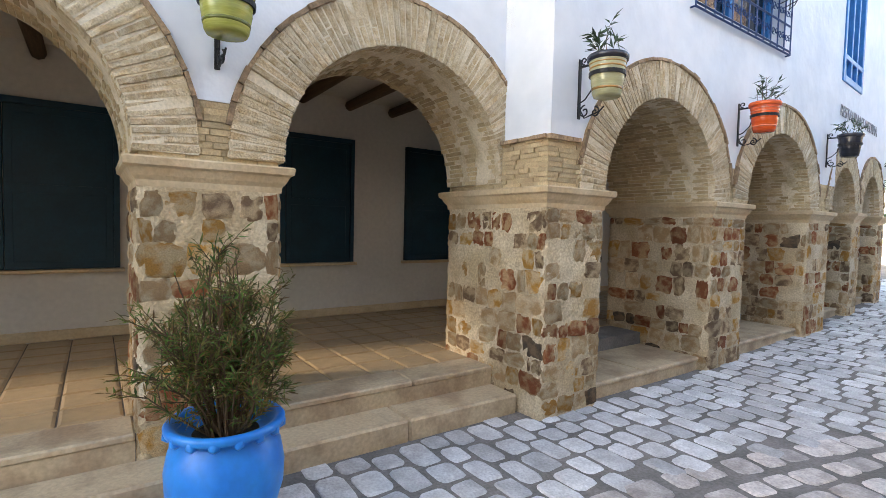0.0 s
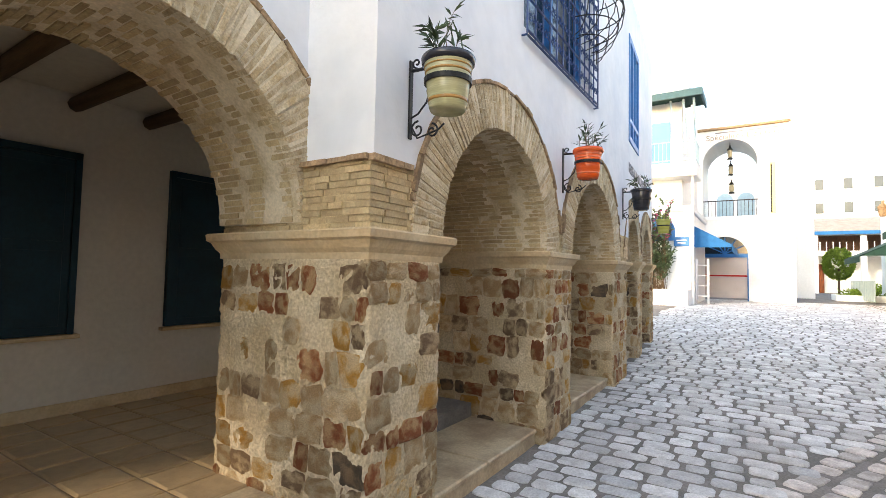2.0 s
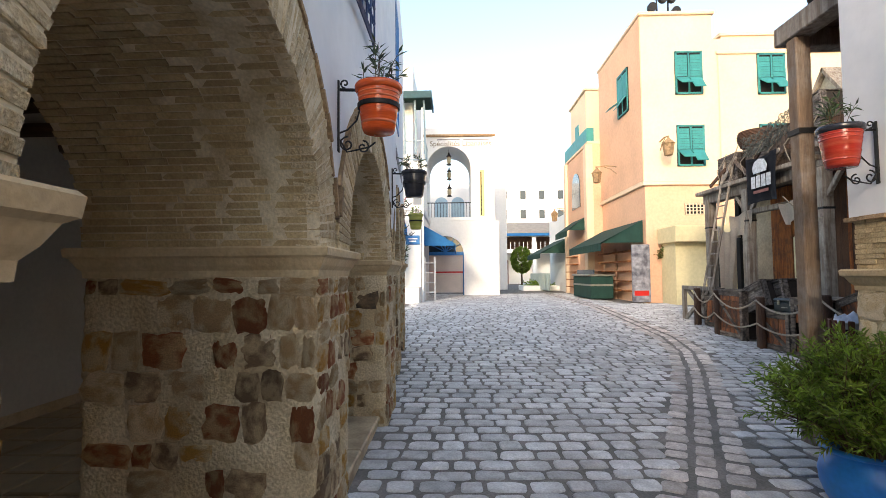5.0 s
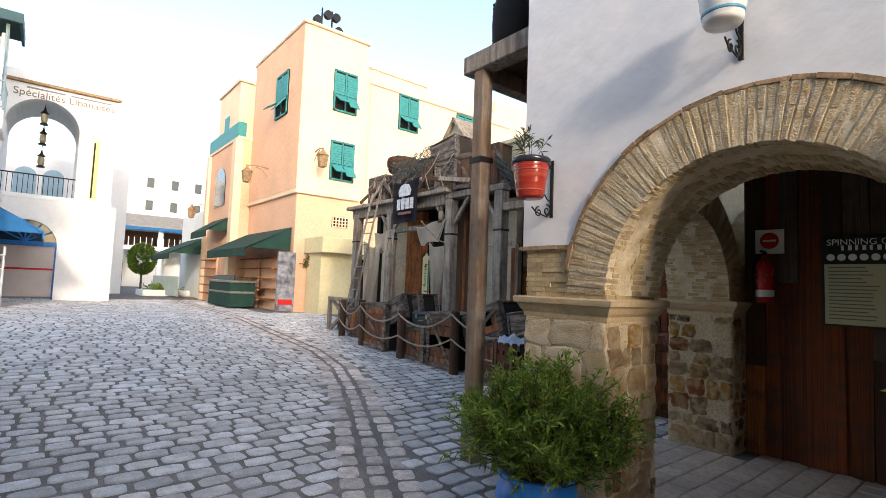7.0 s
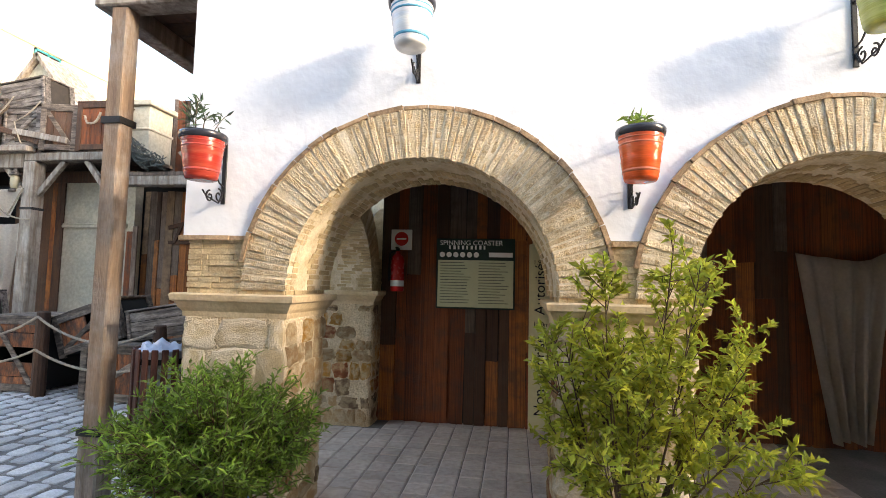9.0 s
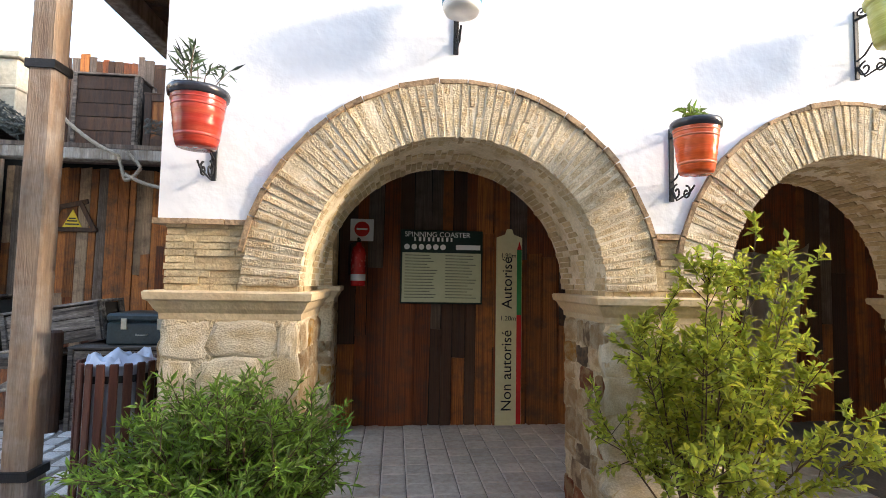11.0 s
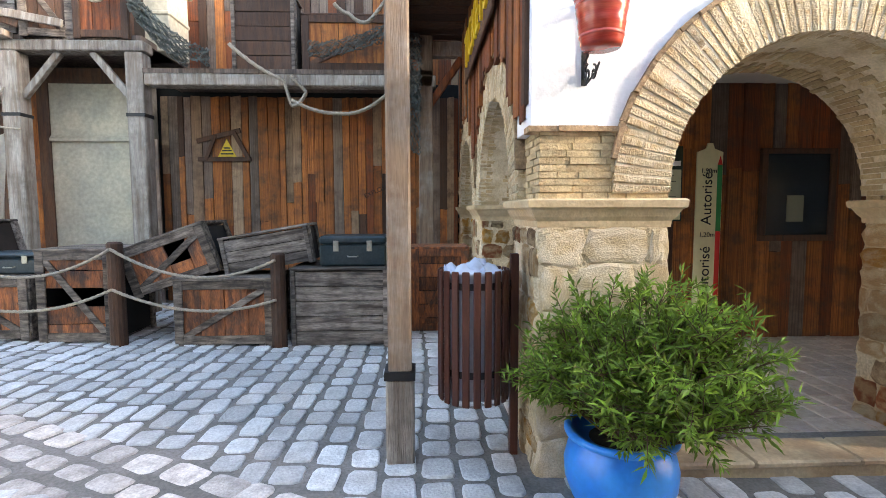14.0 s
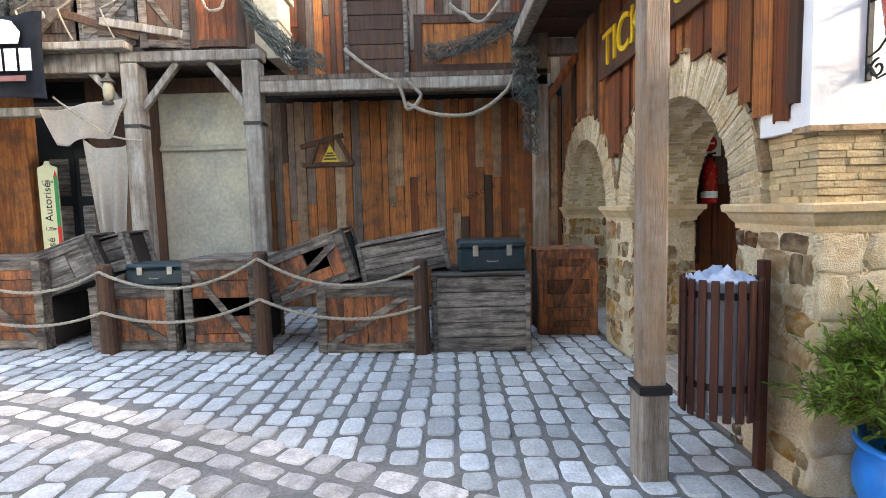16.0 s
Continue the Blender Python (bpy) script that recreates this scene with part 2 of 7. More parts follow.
def prism(bm, poly, h0, h1, axis="z", m=None):
    """A polygon (2D points) pushed along an axis from h0 to h1."""
    def p3(p, h):
        v = {"z": (p[0], p[1], h), "y": (p[0], h, p[1]), "x": (h, p[0], p[1])}[axis]
        return m @ Vector(v) if m is not None else v
    a = [bm.verts.new(p3(p, h0)) for p in poly]
    b = [bm.verts.new(p3(p, h1)) for p in poly]
    n = len(poly)
    for k in range(n):
        bm.faces.new((a[k], a[(k + 1) % n], b[(k + 1) % n], b[k]))
    bm.faces.new(a[::-1])
    bm.faces.new(b)


def link(name, me, m, parent):
    """A piece: an object of its own on a shared mesh."""
    ob = new(name, me)
    ob.parent = parent
    ob.matrix_basis = m
    return ob


# ---- arcades ----
RIN, RING, PITCH = 0.90, 0.33, 2.63


def plaster_slab(name, m, u0, u1, z_led, z_top, arches, thick, material, holes=(), RIN=0.90):
    """Wall above the arches; m maps u along the wall, v into it, z up. arches: (centre, springing height)."""
    ro = RIN + RING
    us = {u0, u1}
    for uc, zs in arches:
        us |= {uc + ro * math.cos(math.pi * k / 28) for k in range(29)}
        us |= {uc}
    for h in holes:
        us |= {h[0], h[1]}
    us = sorted(u for u in us if u0 - 1e-6 <= u <= u1 + 1e-6)
    bm = bmesh.new()

    def low(u):
        z = z_led
        for uc, zs in arches:
            if abs(u - uc) < ro:
                z = max(z, zs + math.sqrt(max(0, ro * ro - (u - uc) ** 2)))
        return z

    def cell(ua, ub, za, zb, zt):
        vs = [bm.verts.new(m @ Vector(p)) for p in ((ua, 0, za), (ub, 0, zb), (ub, 0, zt), (ua, 0, zt), (ua, thick, za), (ub, thick, zb), (ub, thick, zt), (ua, thick, zt))]
        for f in ((0, 1, 2, 3), (5, 4, 7, 6), (4, 5, 1, 0), (3, 2, 6, 7), (4, 0, 3, 7), (1, 5, 6, 2)):
            bm.faces.new([vs[k] for k in f])

    for ua, ub in zip(us, us[1:]):
        if ub - ua < 1e-5:
            continue
        hs = [h for h in holes if h[0] - 1e-6 <= ua and ub <= h[1] + 1e-6]
        if hs:
            cell(ua, ub, low(ua), low(ub), hs[0][2])
            cell(ua, ub, hs[0][3], hs[0][3], z_top)
        else:
            cell(ua, ub, low(ua), low(ub), z_top)
    bmesh.ops.remove_doubles(bm, verts=bm.verts[:], dist=1e-5)
    seen = {}
    for f in bm.faces[:]:
        k = tuple(sorted(v.index for v in f.verts))
        seen.setdefault(k, []).append(f)
    bm.verts.index_update()
    seen = {}
    for f in bm.faces:
        seen.setdefault(tuple(sorted(v.index for v in f.verts)), []).append(f)
    dup = [f for fs in seen.values() if len(fs) > 1 for f in fs]
    bmesh.ops.delete(bm, geom=dup, context="FACES_ONLY")
    return tagged(finish(name, bm, material), kind="structure")


def rect_loft(bm, m, u0, u1, v0, v1, prof):
    """Rectangular loops, each pushed out by an offset at a height."""
    loops = []
    for o, z in prof:
        loops.append([bm.verts.new(m @ Vector(p)) for p in ((u0 - o, v0 - o, z), (u1 + o, v0 - o, z), (u1 + o, v1 + o, z), (u0 - o, v1 + o, z))])
    for a, b in zip(loops, loops[1:]):
        for k in range(4):
            bm.faces.new((a[k], a[(k + 1) % 4], b[(k + 1) % 4], b[k]))
    bm.faces.new(loops[0][::-1])
    bm.faces.new(loops[-1])


# a few alike voussoir and stone meshes, shared by all pieces
def brick_mesh(name, sx, sy, sz, seed, material):
    rnd = random.Random(seed)
    bm = bmesh.new()
    vs = box(bm, (-sx / 2, -sy / 2, -sz / 2), (sx / 2, sy / 2, sz / 2), bevel=min(sx, sz) * 0.09)
    for v in bm.verts:
        v.co.x *= 1.0 + 0.30 * v.co.z / sz
        v.co += Vector((rnd.uniform(-1, 1) * sx * 0.07, rnd.uniform(-1, 1) * 0.004, rnd.uniform(-1, 1) * sz * 0.02))
    ob = finish(name, bm, material)
    me = ob.data
    bpy.data.objects.remove(ob)
    return me


N_V = 70
VOUSS = [brick_mesh("voussoir", math.pi * (RIN + RING * 0.5) / N_V * 0.76, 0.13, RING, 10 + i, brick_m) for i in range(5)]


def stone_mesh(seed, material):
    """An irregular flat-faced stone of unit width and height, its face towards -y."""
    rnd = random.Random(seed)
    n = 12
    pts = []
    for sx, sy in ((-1, -1), (1, -1), (1, 1), (-1, 1)):
        tx, ty = (1, 0) if sx == sy == -1 or sx == sy == 1 else (0, 1)
        tx, ty = tx * -sx, ty * -sy
        q = rnd.uniform(0.70, 1.0)
        pts.append((sx * 0.5 * q + rnd.uniform(-0.04, 0.04), sy * 0.5 * rnd.uniform(0.86, 1.03)))
        for k in (0.36, 0.68):
            pts.append((sx * 0.5 + tx * k + rnd.uniform(-0.06, 0.06), sy * 0.5 + ty * k + rnd.uniform(-0.06, 0.06)))
    bm = bmesh.new()
    loops = []
    for f, y in ((1.03, 0.5), (1.0, -0.16), (0.86, -0.37), (0.62, -0.47), (0.3, -0.5)):
        loops.append([bm.verts.new((p[0] * f, y + rnd.uniform(-0.05, 0.05) * (f < 1), p[1] * f)) for p in pts])
    for a, b in zip(loops, loops[1:]):
        for k in range(n):
            bm.faces.new((a[k], a[(k + 1) % n], b[(k + 1) % n], b[k]))
    bm.faces.new(loops[-1])
    ob = finish("stone", bm, material)
    me = ob.data
    bpy.data.objects.remove(ob)
    return me


STONES = [[stone_mesh(100 * j + i, stone_m[j]) for i in range(7)] for j in range(5)]
BLOCKS = [stone_mesh(900 + i, block_m) for i in range(8)]
rs = random.Random(5)


def face_stones(parent, m, w, z0, z1, dressed=False, mix=(40, 20, 20, 3, 17)):
    """Rubble set in mortar over one face: m maps (u, v, z), v out of the face is negative."""
    z = z0 + 0.02
    while z < z1 - 0.05:
        hh = rs.uniform(0.11, 0.21) if not dressed else rs.uniform(0.2, 0.27)
        hh = min(hh, z1 - z - 0.01)
        u = rs.uniform(-0.06, 0.02)
        while u < w - 0.05:
            ww = rs.uniform(0.10, 0.27) if not dressed else rs.uniform(0.2, 0.42)
            ua, ub = max(u, 0.004), min(u + ww, w - 0.004)
            if ub - ua > 0.06 and (dressed or rs.random() < 0.82):
                k = 0 if dressed else rs.choices(range(5), mix)[0]
                me = rs.choice(BLOCKS if dressed else STONES[k])
                fill = rs.uniform(0.98, 1.04) if dressed else rs.uniform(0.86, 1.0)
                t = Matrix.Translation(((ua + ub) / 2, 0.012, z + hh / 2)) @ Matrix.Rotation(rs.uniform(-0.12, 0.12) * (0.3 if dressed else 1), 4, "Y") @ Matrix.Rotation(rs.uniform(-0.05, 0.05), 4, "X") @ Matrix.Rotation(rs.uniform(-0.05, 0.05), 4, "Z")
                out = rs.uniform(0.018, 0.034) if dressed else rs.uniform(0.016, 0.029)
                link("stone", me, m @ t @ Matrix.Diagonal(((ub - ua) * fill * 1.1, 2 * out, hh * fill * 1.08, 1)), parent)
            u += ww
        z += hh


def lumpy_shaft(m, u0, u1, depth, z0, z1, calm, z_top, step=0.024):
    """A box shaft whose smeared mortar faces rise and fall, so that the stones drown in it here and there."""
    bm = bmesh.new()
    nu, nv, nz = max(2, int((u1 - u0) / step)), max(2, int(depth / step)), max(2, int((z1 - z0) / step))
    ring = [(u0 + (u1 - u0) * i / nu, 0.0, 0, -1) for i in range(nu)] + [(u1, depth * i / nv, 1, 0) for i in range(nv)]
    ring += [(u1 - (u1 - u0) * i / nu, depth, 0, 1) for i in range(nu)] + [(u0, depth - depth * i / nv, -1, 0) for i in range(nv)]
    corner = {0: (-1, -1), nu: (1, -1), nu + nv: (1, 1), 2 * nu + nv: (-1, 1)}
    rows = []
    for j in range(nz + 1):
        z = z0 + (z1 - z0) * j / nz
        row = []
        for k, (u, v, du, dv) in enumerate(ring):
            q = m @ Vector((u, v, z))
            d = 0.6 * noise.noise(q * 7.0) + 0.75 * noise.noise(q * 17.0 + Vector((9, 4, 2))) + 0.5 * noise.noise(q * 41.0)
            o = 0.0125 - 0.5 * calm + 0.0125 * d
            if z > z_top - 0.02:
                o = min(o, 0.011)
            if k in corner:
                du, dv = corner[k]
                o -= 0.012
            row.append(bm.verts.new(m @ Vector((u + du * o, v + dv * o, z))))
        rows.append(row)
    n = len(ring)
    for a, b in zip(rows, rows[1:]):
        for k in range(n):
            bm.faces.new((a[k], a[(k + 1) % n], b[(k + 1) % n], b[k]))
    bm.faces.new(rows[0][::-1])
    bm.faces.new(rows[-1])
    return bm


def pillar(name, m, u0, u1, depth, z_floor, z_imp, z_led, faces, label, dressed=(), mix=(40, 20, 20, 3, 17)):
    """A stone pillar with its moulded impost and the brick block on it. faces: which sides carry stones (f, l, r, b)."""
    p = new(name)
    tagged(p, label, "pillar", "arcade pillars")
    w = u1 - u0
    zi = z_imp - 0.16
    body = part("shaft", lumpy_shaft(m, u0, u1, depth, z_floor - 0.05, zi + 0.01, 0.006 if dressed else 0.0, zi), mortar, p, smooth=True)
    bm = bmesh.new()
    rect_loft(bm, m, u0, u1, 0.0, depth, [(0.0, zi - 0.002), (0.012, zi), (0.015, zi + 0.035), (0.035, zi + 0.06), (0.055, zi + 0.10), (0.075, zi + 0.112), (0.08, zi + 0.15), (0.07, zi + 0.16)])
    part("impost", bm, impost_m, p, "cream moulded stone impost")
    # brick courses above the impost
    bm = bmesh.new()
    nc = max(3, int((z_led - z_imp) / 0.036))
    for i in range(nc):
        za, zb = z_imp + (z_led - z_imp) * i / nc, z_imp + (z_led - z_imp) * (i + 1) / nc - 0.005
        for side in faces:
            if side == "f":
                ln, f = w, lambda a, b, d: ((u0 + a, -d, za), (u0 + b, 0.1, zb))
            elif side == "l":
                ln, f = depth, lambda a, b, d: ((u0 - d, a, za), (u0 + 0.1, b, zb))
            elif side == "r":
                ln, f = depth, lambda a, b, d: ((u1 - 0.1, a, za), (u1 + d, b, zb))
            else:
                ln, f = w, lambda a, b, d: ((u0 + a, depth - 0.1, za), (u0 + b, depth + d, zb))
            a = 0.0
            off = rs.uniform(0.05, 0.2)
            while a < ln - 0.01:
                b = min(ln, a + off)
                off = rs.uniform(0.10, 0.24)
                c0, c1 = f(a, b - 0.006, rs.uniform(-0.006, 0.008))
                box(bm, c0, c1, m)
                a = b
    box(bm, (u0 + 0.006, 0.006, z_imp), (u1 - 0.006, depth - 0.006, z_led), m)
    part("brick_courses", bm, brick_i, p, "thin pale brick courses")
    for side in faces:
        mm = {"f": pose(u0, -0.012, 0), "l": pose(u0 - 0.012, depth, 0, 0, 0, -90), "r": pose(u1 + 0.012, 0, 0, 0, 0, 90), "b": pose(u1, depth + 0.012, 0, 0, 0, 180)}[side]
        face_stones(body, m @ mm, w if side in "fb" else depth, z_floor, zi, side in dressed, mix)
    return p


def arch(m, uc, zs, thick, label="round arch of thin pale bricks on edge", both=False, RIN=0.90):
    """An arch ring of brick with its coursed vault and a thin tile edge."""
    a = new("brick_arch")
    tagged(a, label, "arch", "arcade arches")
    rr = random.Random(int(uc * 100) + 7)
    bm = bmesh.new()
    for i in range(N_V):
        t0, t1 = math.pi * i / N_V, math.pi * (i + 1) / N_V
        v = 0.05
        while v < thick - 0.01:
            v2 = min(thick - (0.06 if both else 0.0), v + rr.uniform(0.17, 0.27))
            ri = RIN + rr.uniform(0, 0.005) - 0.05 * v / thick
            g = 0.10 * (t1 - t0)
            vs = []
            for vv in (v, v2 - 0.006):
                for rad, tt in ((ri, t0 + g), (ri, t1 - g), (RIN + RING - 0.02, t1), (RIN + RING - 0.02, t0)):
                    vs.append(bm.verts.new(m @ Vector((uc + rad * math.cos(tt), vv, zs + rad * math.sin(tt)))))
            for f in ((0, 1, 2, 3), (7, 6, 5, 4), (0, 4, 5, 1), (1, 5, 6, 2), (2, 6, 7, 3), (3, 7, 4, 0)):
                bm.faces.new([vs[k] for k in f])
            v = v2 if v2 < thick - 0.08 else thick
    tagged(part("vault_bricks", bm, brick_i, a), kind="stuff")
    # mortar bed behind the bricks
    bm = bmesh.new()
    n = 30
    L0 = []
    for k in range(n + 1):
        t = math.pi * k / n
        row = []
        for rad, vv in ((RIN + 0.006, -0.0165), (RIN + RING - 0.004, -0.0165), (RIN + RING - 0.004, thick - 0.012), (RIN - 0.032, thick - 0.012)):
            row.append(bm.verts.new(m @ Vector((uc + rad * math.cos(t), vv, zs + rad * math.sin(t)))))
        L0.append(row)
    for x, y in zip(L0, L0[1:]):
        for k in range(4):
            bm.faces.new((x[k], x[(k + 1) % 4], y[(k + 1) % 4], y[k]))
    bm.faces.new(L0[0])
    bm.faces.new(L0[-1])
    part("mortar_bed", bm, bed_m, a)
    bm = bmesh.new()
    t = 0.16
    while t < math.pi - 0.16:
        dt = rr.uniform(0.09, 0.2)
        t2 = min(t + dt, math.pi - 0.15)
        d, h = rr.uniform(0.02, 0.045), rr.uniform(0.022, 0.034)
        vs = []
        for vv in (-d, 0.1):
            for rad, tt in ((RIN + RING, t), (RIN + RING, t2 - 0.006), (RIN + RING + h, t2 - 0.006), (RIN + RING + h, t)):
                vs.append(bm.verts.new(m @ Vector((uc + rad * math.cos(tt), vv, zs + rad * math.sin(tt)))))
        for f in ((0, 1, 2, 3), (7, 6, 5, 4), (0, 4, 5, 1), (1, 5, 6, 2), (2, 6, 7, 3), (3, 7, 4, 0)):
            bm.faces.new([vs[k] for k in f])
        t = t2
    part("edge_tiles", bm, trim_m, a, "thin broken terracotta edge tiles")
    for i in range(N_V):
        t = math.pi * (i + 0.5) / N_V
        rad = RIN + RING / 2
        w = m @ Matrix.Translation((uc + rad * math.cos(t), 0.045 + rr.uniform(-0.004, 0.003), zs + rad * math.sin(t))) @ Matrix.Rotation(math.pi / 2 - t, 4, "Y")
        cut = rr.choice((0.0, 0.0, rr.uniform(0.35, 0.65)))
        for z_, f in ((((cut - 1) / 2, cut), (cut / 2, 1 - cut)) if cut else ((0.0, 1.0),)):
            link("voussoir", VOUSS[rr.randrange(5)], w @ Matrix.Translation((0, rr.uniform(-0.004, 0.004), z_ * RING)) @ Matrix.Rotation(rr.uniform(-0.02, 0.02), 4, "Y") @ Matrix.Diagonal((1 + 0.25 * z_, 1, f - (0.03 if cut else 0), 1)), a)
    return a


def ledge(m, u0, u1, z, v1=0.1, v0=0.0):
    """A thin broken tile course under the plaster."""
    bm = bmesh.new()
    u = u0
    while u < u1 - 0.01:
        w = min(rs.uniform(0.12, 0.26), u1 - u)
        box(bm, (u, v0 - rs.uniform(0.02, 0.04), z - rs.uniform(0.026, 0.036)), (u + w - 0.006, v1, z), m)
        u += w
    o = finish("tile_ledge", bm, trim_m)
    tagged(o, "thin weathered terracotta tile ledge under white plaster", "ledge")
    return o


FRONT_A1 = Matrix.Translation((0, 3.13, 0))
FRONT_A2 = Matrix.Translation((0, 2.60, 0))
FRONT_B = Matrix(((-1, 0, 0, 0), (0, -1, 0, -1.22), (0, 0, 1, 0), (0, 0, 0, 1)))      # u = -x
SIDE_B = Matrix(((0, -1, 0, 6.58), (1, 0, 0, 0), (0, 0, 1, 0), (0, 0, 0, 1)))          # u = y, v = -x


# ---- arcade building A (west part set back, east part forward) ----
for f_m, uc, zs in ((FRONT_A1, -3.40, 1.85), (FRONT_A1, -0.74, 1.85), (FRONT_A1, 1.87, 1.85)):
    arch(f_m, uc, zs, 0.72)
for uc in (4.36, 6.90):
    arch(FRONT_A2, uc, 1.80, 1.25)
plaster_slab("wall_a_west", FRONT_A1, -9.0, 2.80, 2.17, 6.3, [(-3.40, 1.85), (-0.74, 1.85), (1.87, 1.85)], 0.40, plaster)
plaster_slab("wall_a_east", FRONT_A2, 2.80, 8.72, 2.18, 6.3, [(4.36, 1.80), (6.90, 1.80)], 0.40, plaster, holes=[(4.70, 6.75, 3.72, 5.4)])
pillar("stone_pillar", FRONT_A1, -7.3, -4.32, 0.72, 0.0, 1.82, 2.17, "f", "rubble stone arcade wall pier, long and low")
pillar("stone_pillar", FRONT_A1, -2.47, -1.66, 0.72, 0.0, 1.82, 2.17, "flr", "rubble stone arcade pillar with cream impost")
pillar("stone_pillar", FRONT_A1, 0.19, 0.94, 0.72, 0.0, 1.82, 2.17, "flr", "sandy rubble pillar behind a blue plant pot")
pillar("stone_pillar", FRONT_A2, 2.78, 3.45, 1.25, 0.0, 1.80, 2.18, "flr", "large rubble stone corner pillar of brown and ochre stones")
pillar("stone_pillar", FRONT_A2, 5.27, 5.99, 1.25, 0.0, 1.80, 2.18, "flr", "rubble stone arcade pillar of rust-brown stones")
pillar("stone_pillar", FRONT_A2, 7.81, 8.56, 1.25, ground_z(8), 1.80, 2.18, "flr", "rubble stone arcade pillar with cream impost")
ledge(FRONT_A2, 2.77, 3.12, 2.19)
ledge(FRONT_A1 @ pose(2.78, 0, 0, 0, 0, -90), 0.0, 0.53, 2.19)
# east end of A, slightly turned, with two narrower arches
FRONT_A3 = pose(8.60, 2.63, 0, 0, 0, 4.0)
for uc in (0.80, 2.62):
    arch(FRONT_A3, uc, 1.85, 0.6, RIN=0.66)
plaster_slab("wall_a_end", FRONT_A3, 0.10, 3.80, 2.2, 6.3, [(0.80, 1.85), (2.62, 1.85)], 0.40, plaster, holes=[(0.35, 1.5, 3.75, 5.5)], RIN=0.66)
pillar("stone_pillar", FRONT_A3, 1.48, 1.94, 0.6, ground_z(10), 1.85, 2.2, "flr", "narrow rubble stone arcade pillar")
pillar("stone_pillar", FRONT_A3, 3.30, 3.80, 0.6, ground_z(12), 1.85, 2.2, "flr", "rubble stone end pillar of the arcade")

bm = boxes(((2.80, 3.0, 2.18), (3.12, 3.84, 6.1)))
tagged(finish("wall_a_return", bm, plaster), kind="structure")
# the unseen opening west of x -3.25 is added to let the sun in
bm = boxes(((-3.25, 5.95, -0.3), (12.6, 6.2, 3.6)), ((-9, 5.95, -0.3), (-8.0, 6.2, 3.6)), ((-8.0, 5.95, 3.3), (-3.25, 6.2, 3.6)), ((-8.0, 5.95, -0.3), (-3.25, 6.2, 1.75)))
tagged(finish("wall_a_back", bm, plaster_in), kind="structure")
# added wall, never seen: keeps low sky light out of the back opening
bm = boxes(((-26, 9.5, -0.3), (2, 9.8, 5.0)))
tagged(finish("wall_court", bm, plaster_in), kind="structure")
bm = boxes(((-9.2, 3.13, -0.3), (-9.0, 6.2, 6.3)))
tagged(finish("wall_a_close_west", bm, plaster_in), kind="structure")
bm = boxes(((12.3, 3.5, -0.3), (12.6, 6.2, 6.3)))
tagged(finish("wall_a_close_east", bm, plaster), kind="structure")
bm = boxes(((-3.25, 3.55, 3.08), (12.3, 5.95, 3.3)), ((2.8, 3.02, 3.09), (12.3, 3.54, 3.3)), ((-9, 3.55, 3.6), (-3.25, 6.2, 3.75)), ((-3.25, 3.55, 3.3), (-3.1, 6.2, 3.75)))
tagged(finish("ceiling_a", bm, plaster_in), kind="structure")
bm = boxes(((-9, 3.0, 6.1), (12.3, 6.2, 6.28)))
tagged(finish("roof_a", bm, plaster), kind="structure")
for k in range(18):
    bm = bmesh.new()
    x = -2.9 + k * 0.62
    tube(bm, [(0, -1.2, 0), (0, 0, 0.012), (0, 1.25, -0.01)], 0.075, 8, 0.065)
    o = finish("ceiling_log", bm, beam_wood, smooth=True)
    o.location = (x, 4.72, 3.0)
    tagged(o, "rough round wooden ceiling log under the arcade", "beam", "ceiling logs")

# arcade floor and steps
bm = boxes(((-9, 3.16, -0.3), (2.78, 5.95, 0.285)), ((2.78, 3.36, -0.3), (12.3, 5.95, 0.285)))
tagged(finish("floor_a_base", bm, joint_m), kind="structure")
low_step = new("lower_step")
tagged(low_step, "worn cream stone lower step along the arcade", "step")
x0 = -9.0
for w in (1.5, 1.4, 1.6, 1.5, 1.45, 1.1, 1.25, 0.95, 1.005):
    part("step_slab", boxes(((x0, 2.82, -0.2), (x0 + w - 0.006, 3.139, 0.15)), bevel=0.014), step_m, low_step)
    x0 += w
for x0, x1 in ((-9, -2.49), (-1.64, 0.17), (0.96, 2.755)):
    up_step = new("upper_step")
    tagged(up_step, "worn cream stone upper step between two pillars", "step", "arcade steps")
    xm = x0 + (x1 - x0) * 0.56
    part("riser", boxes(((x0, 3.145, 0.0), (x1, 3.3, 0.255))), step_m, up_step)
    for a, b in ((x0, xm - 0.003), (xm + 0.003, x1)):
        part("step_slab", boxes(((a, 3.135, 0.256), (b, 3.46, 0.30)), bevel=0.010), step_m, up_step)
for x0, x1, y0, z1 in ((3.47, 5.25, 2.66, 0.15), (6.01, 7.79, 2.66, 0.2), (8.6, 10.0, 2.85, 0.28), (10.6, 11.8, 2.98, 0.33)):
    st_ = new("arch_step")
    tagged(st_, "worn cream stone step inside an arch", "step", "arch steps")
    xm = x0 + (x1 - x0) * 0.45
    part("riser", boxes(((x0, y0 + 0.02, -0.2), (x1, 3.38, z1 - 0.045))), step_m, st_)
    for a, b in ((x0, xm - 0.003), (xm + 0.003, x1)):
        part("step_slab", boxes(((a, y0, z1 - 0.044), (b, 3.4, z1)), bevel=0.012), step_m, st_)

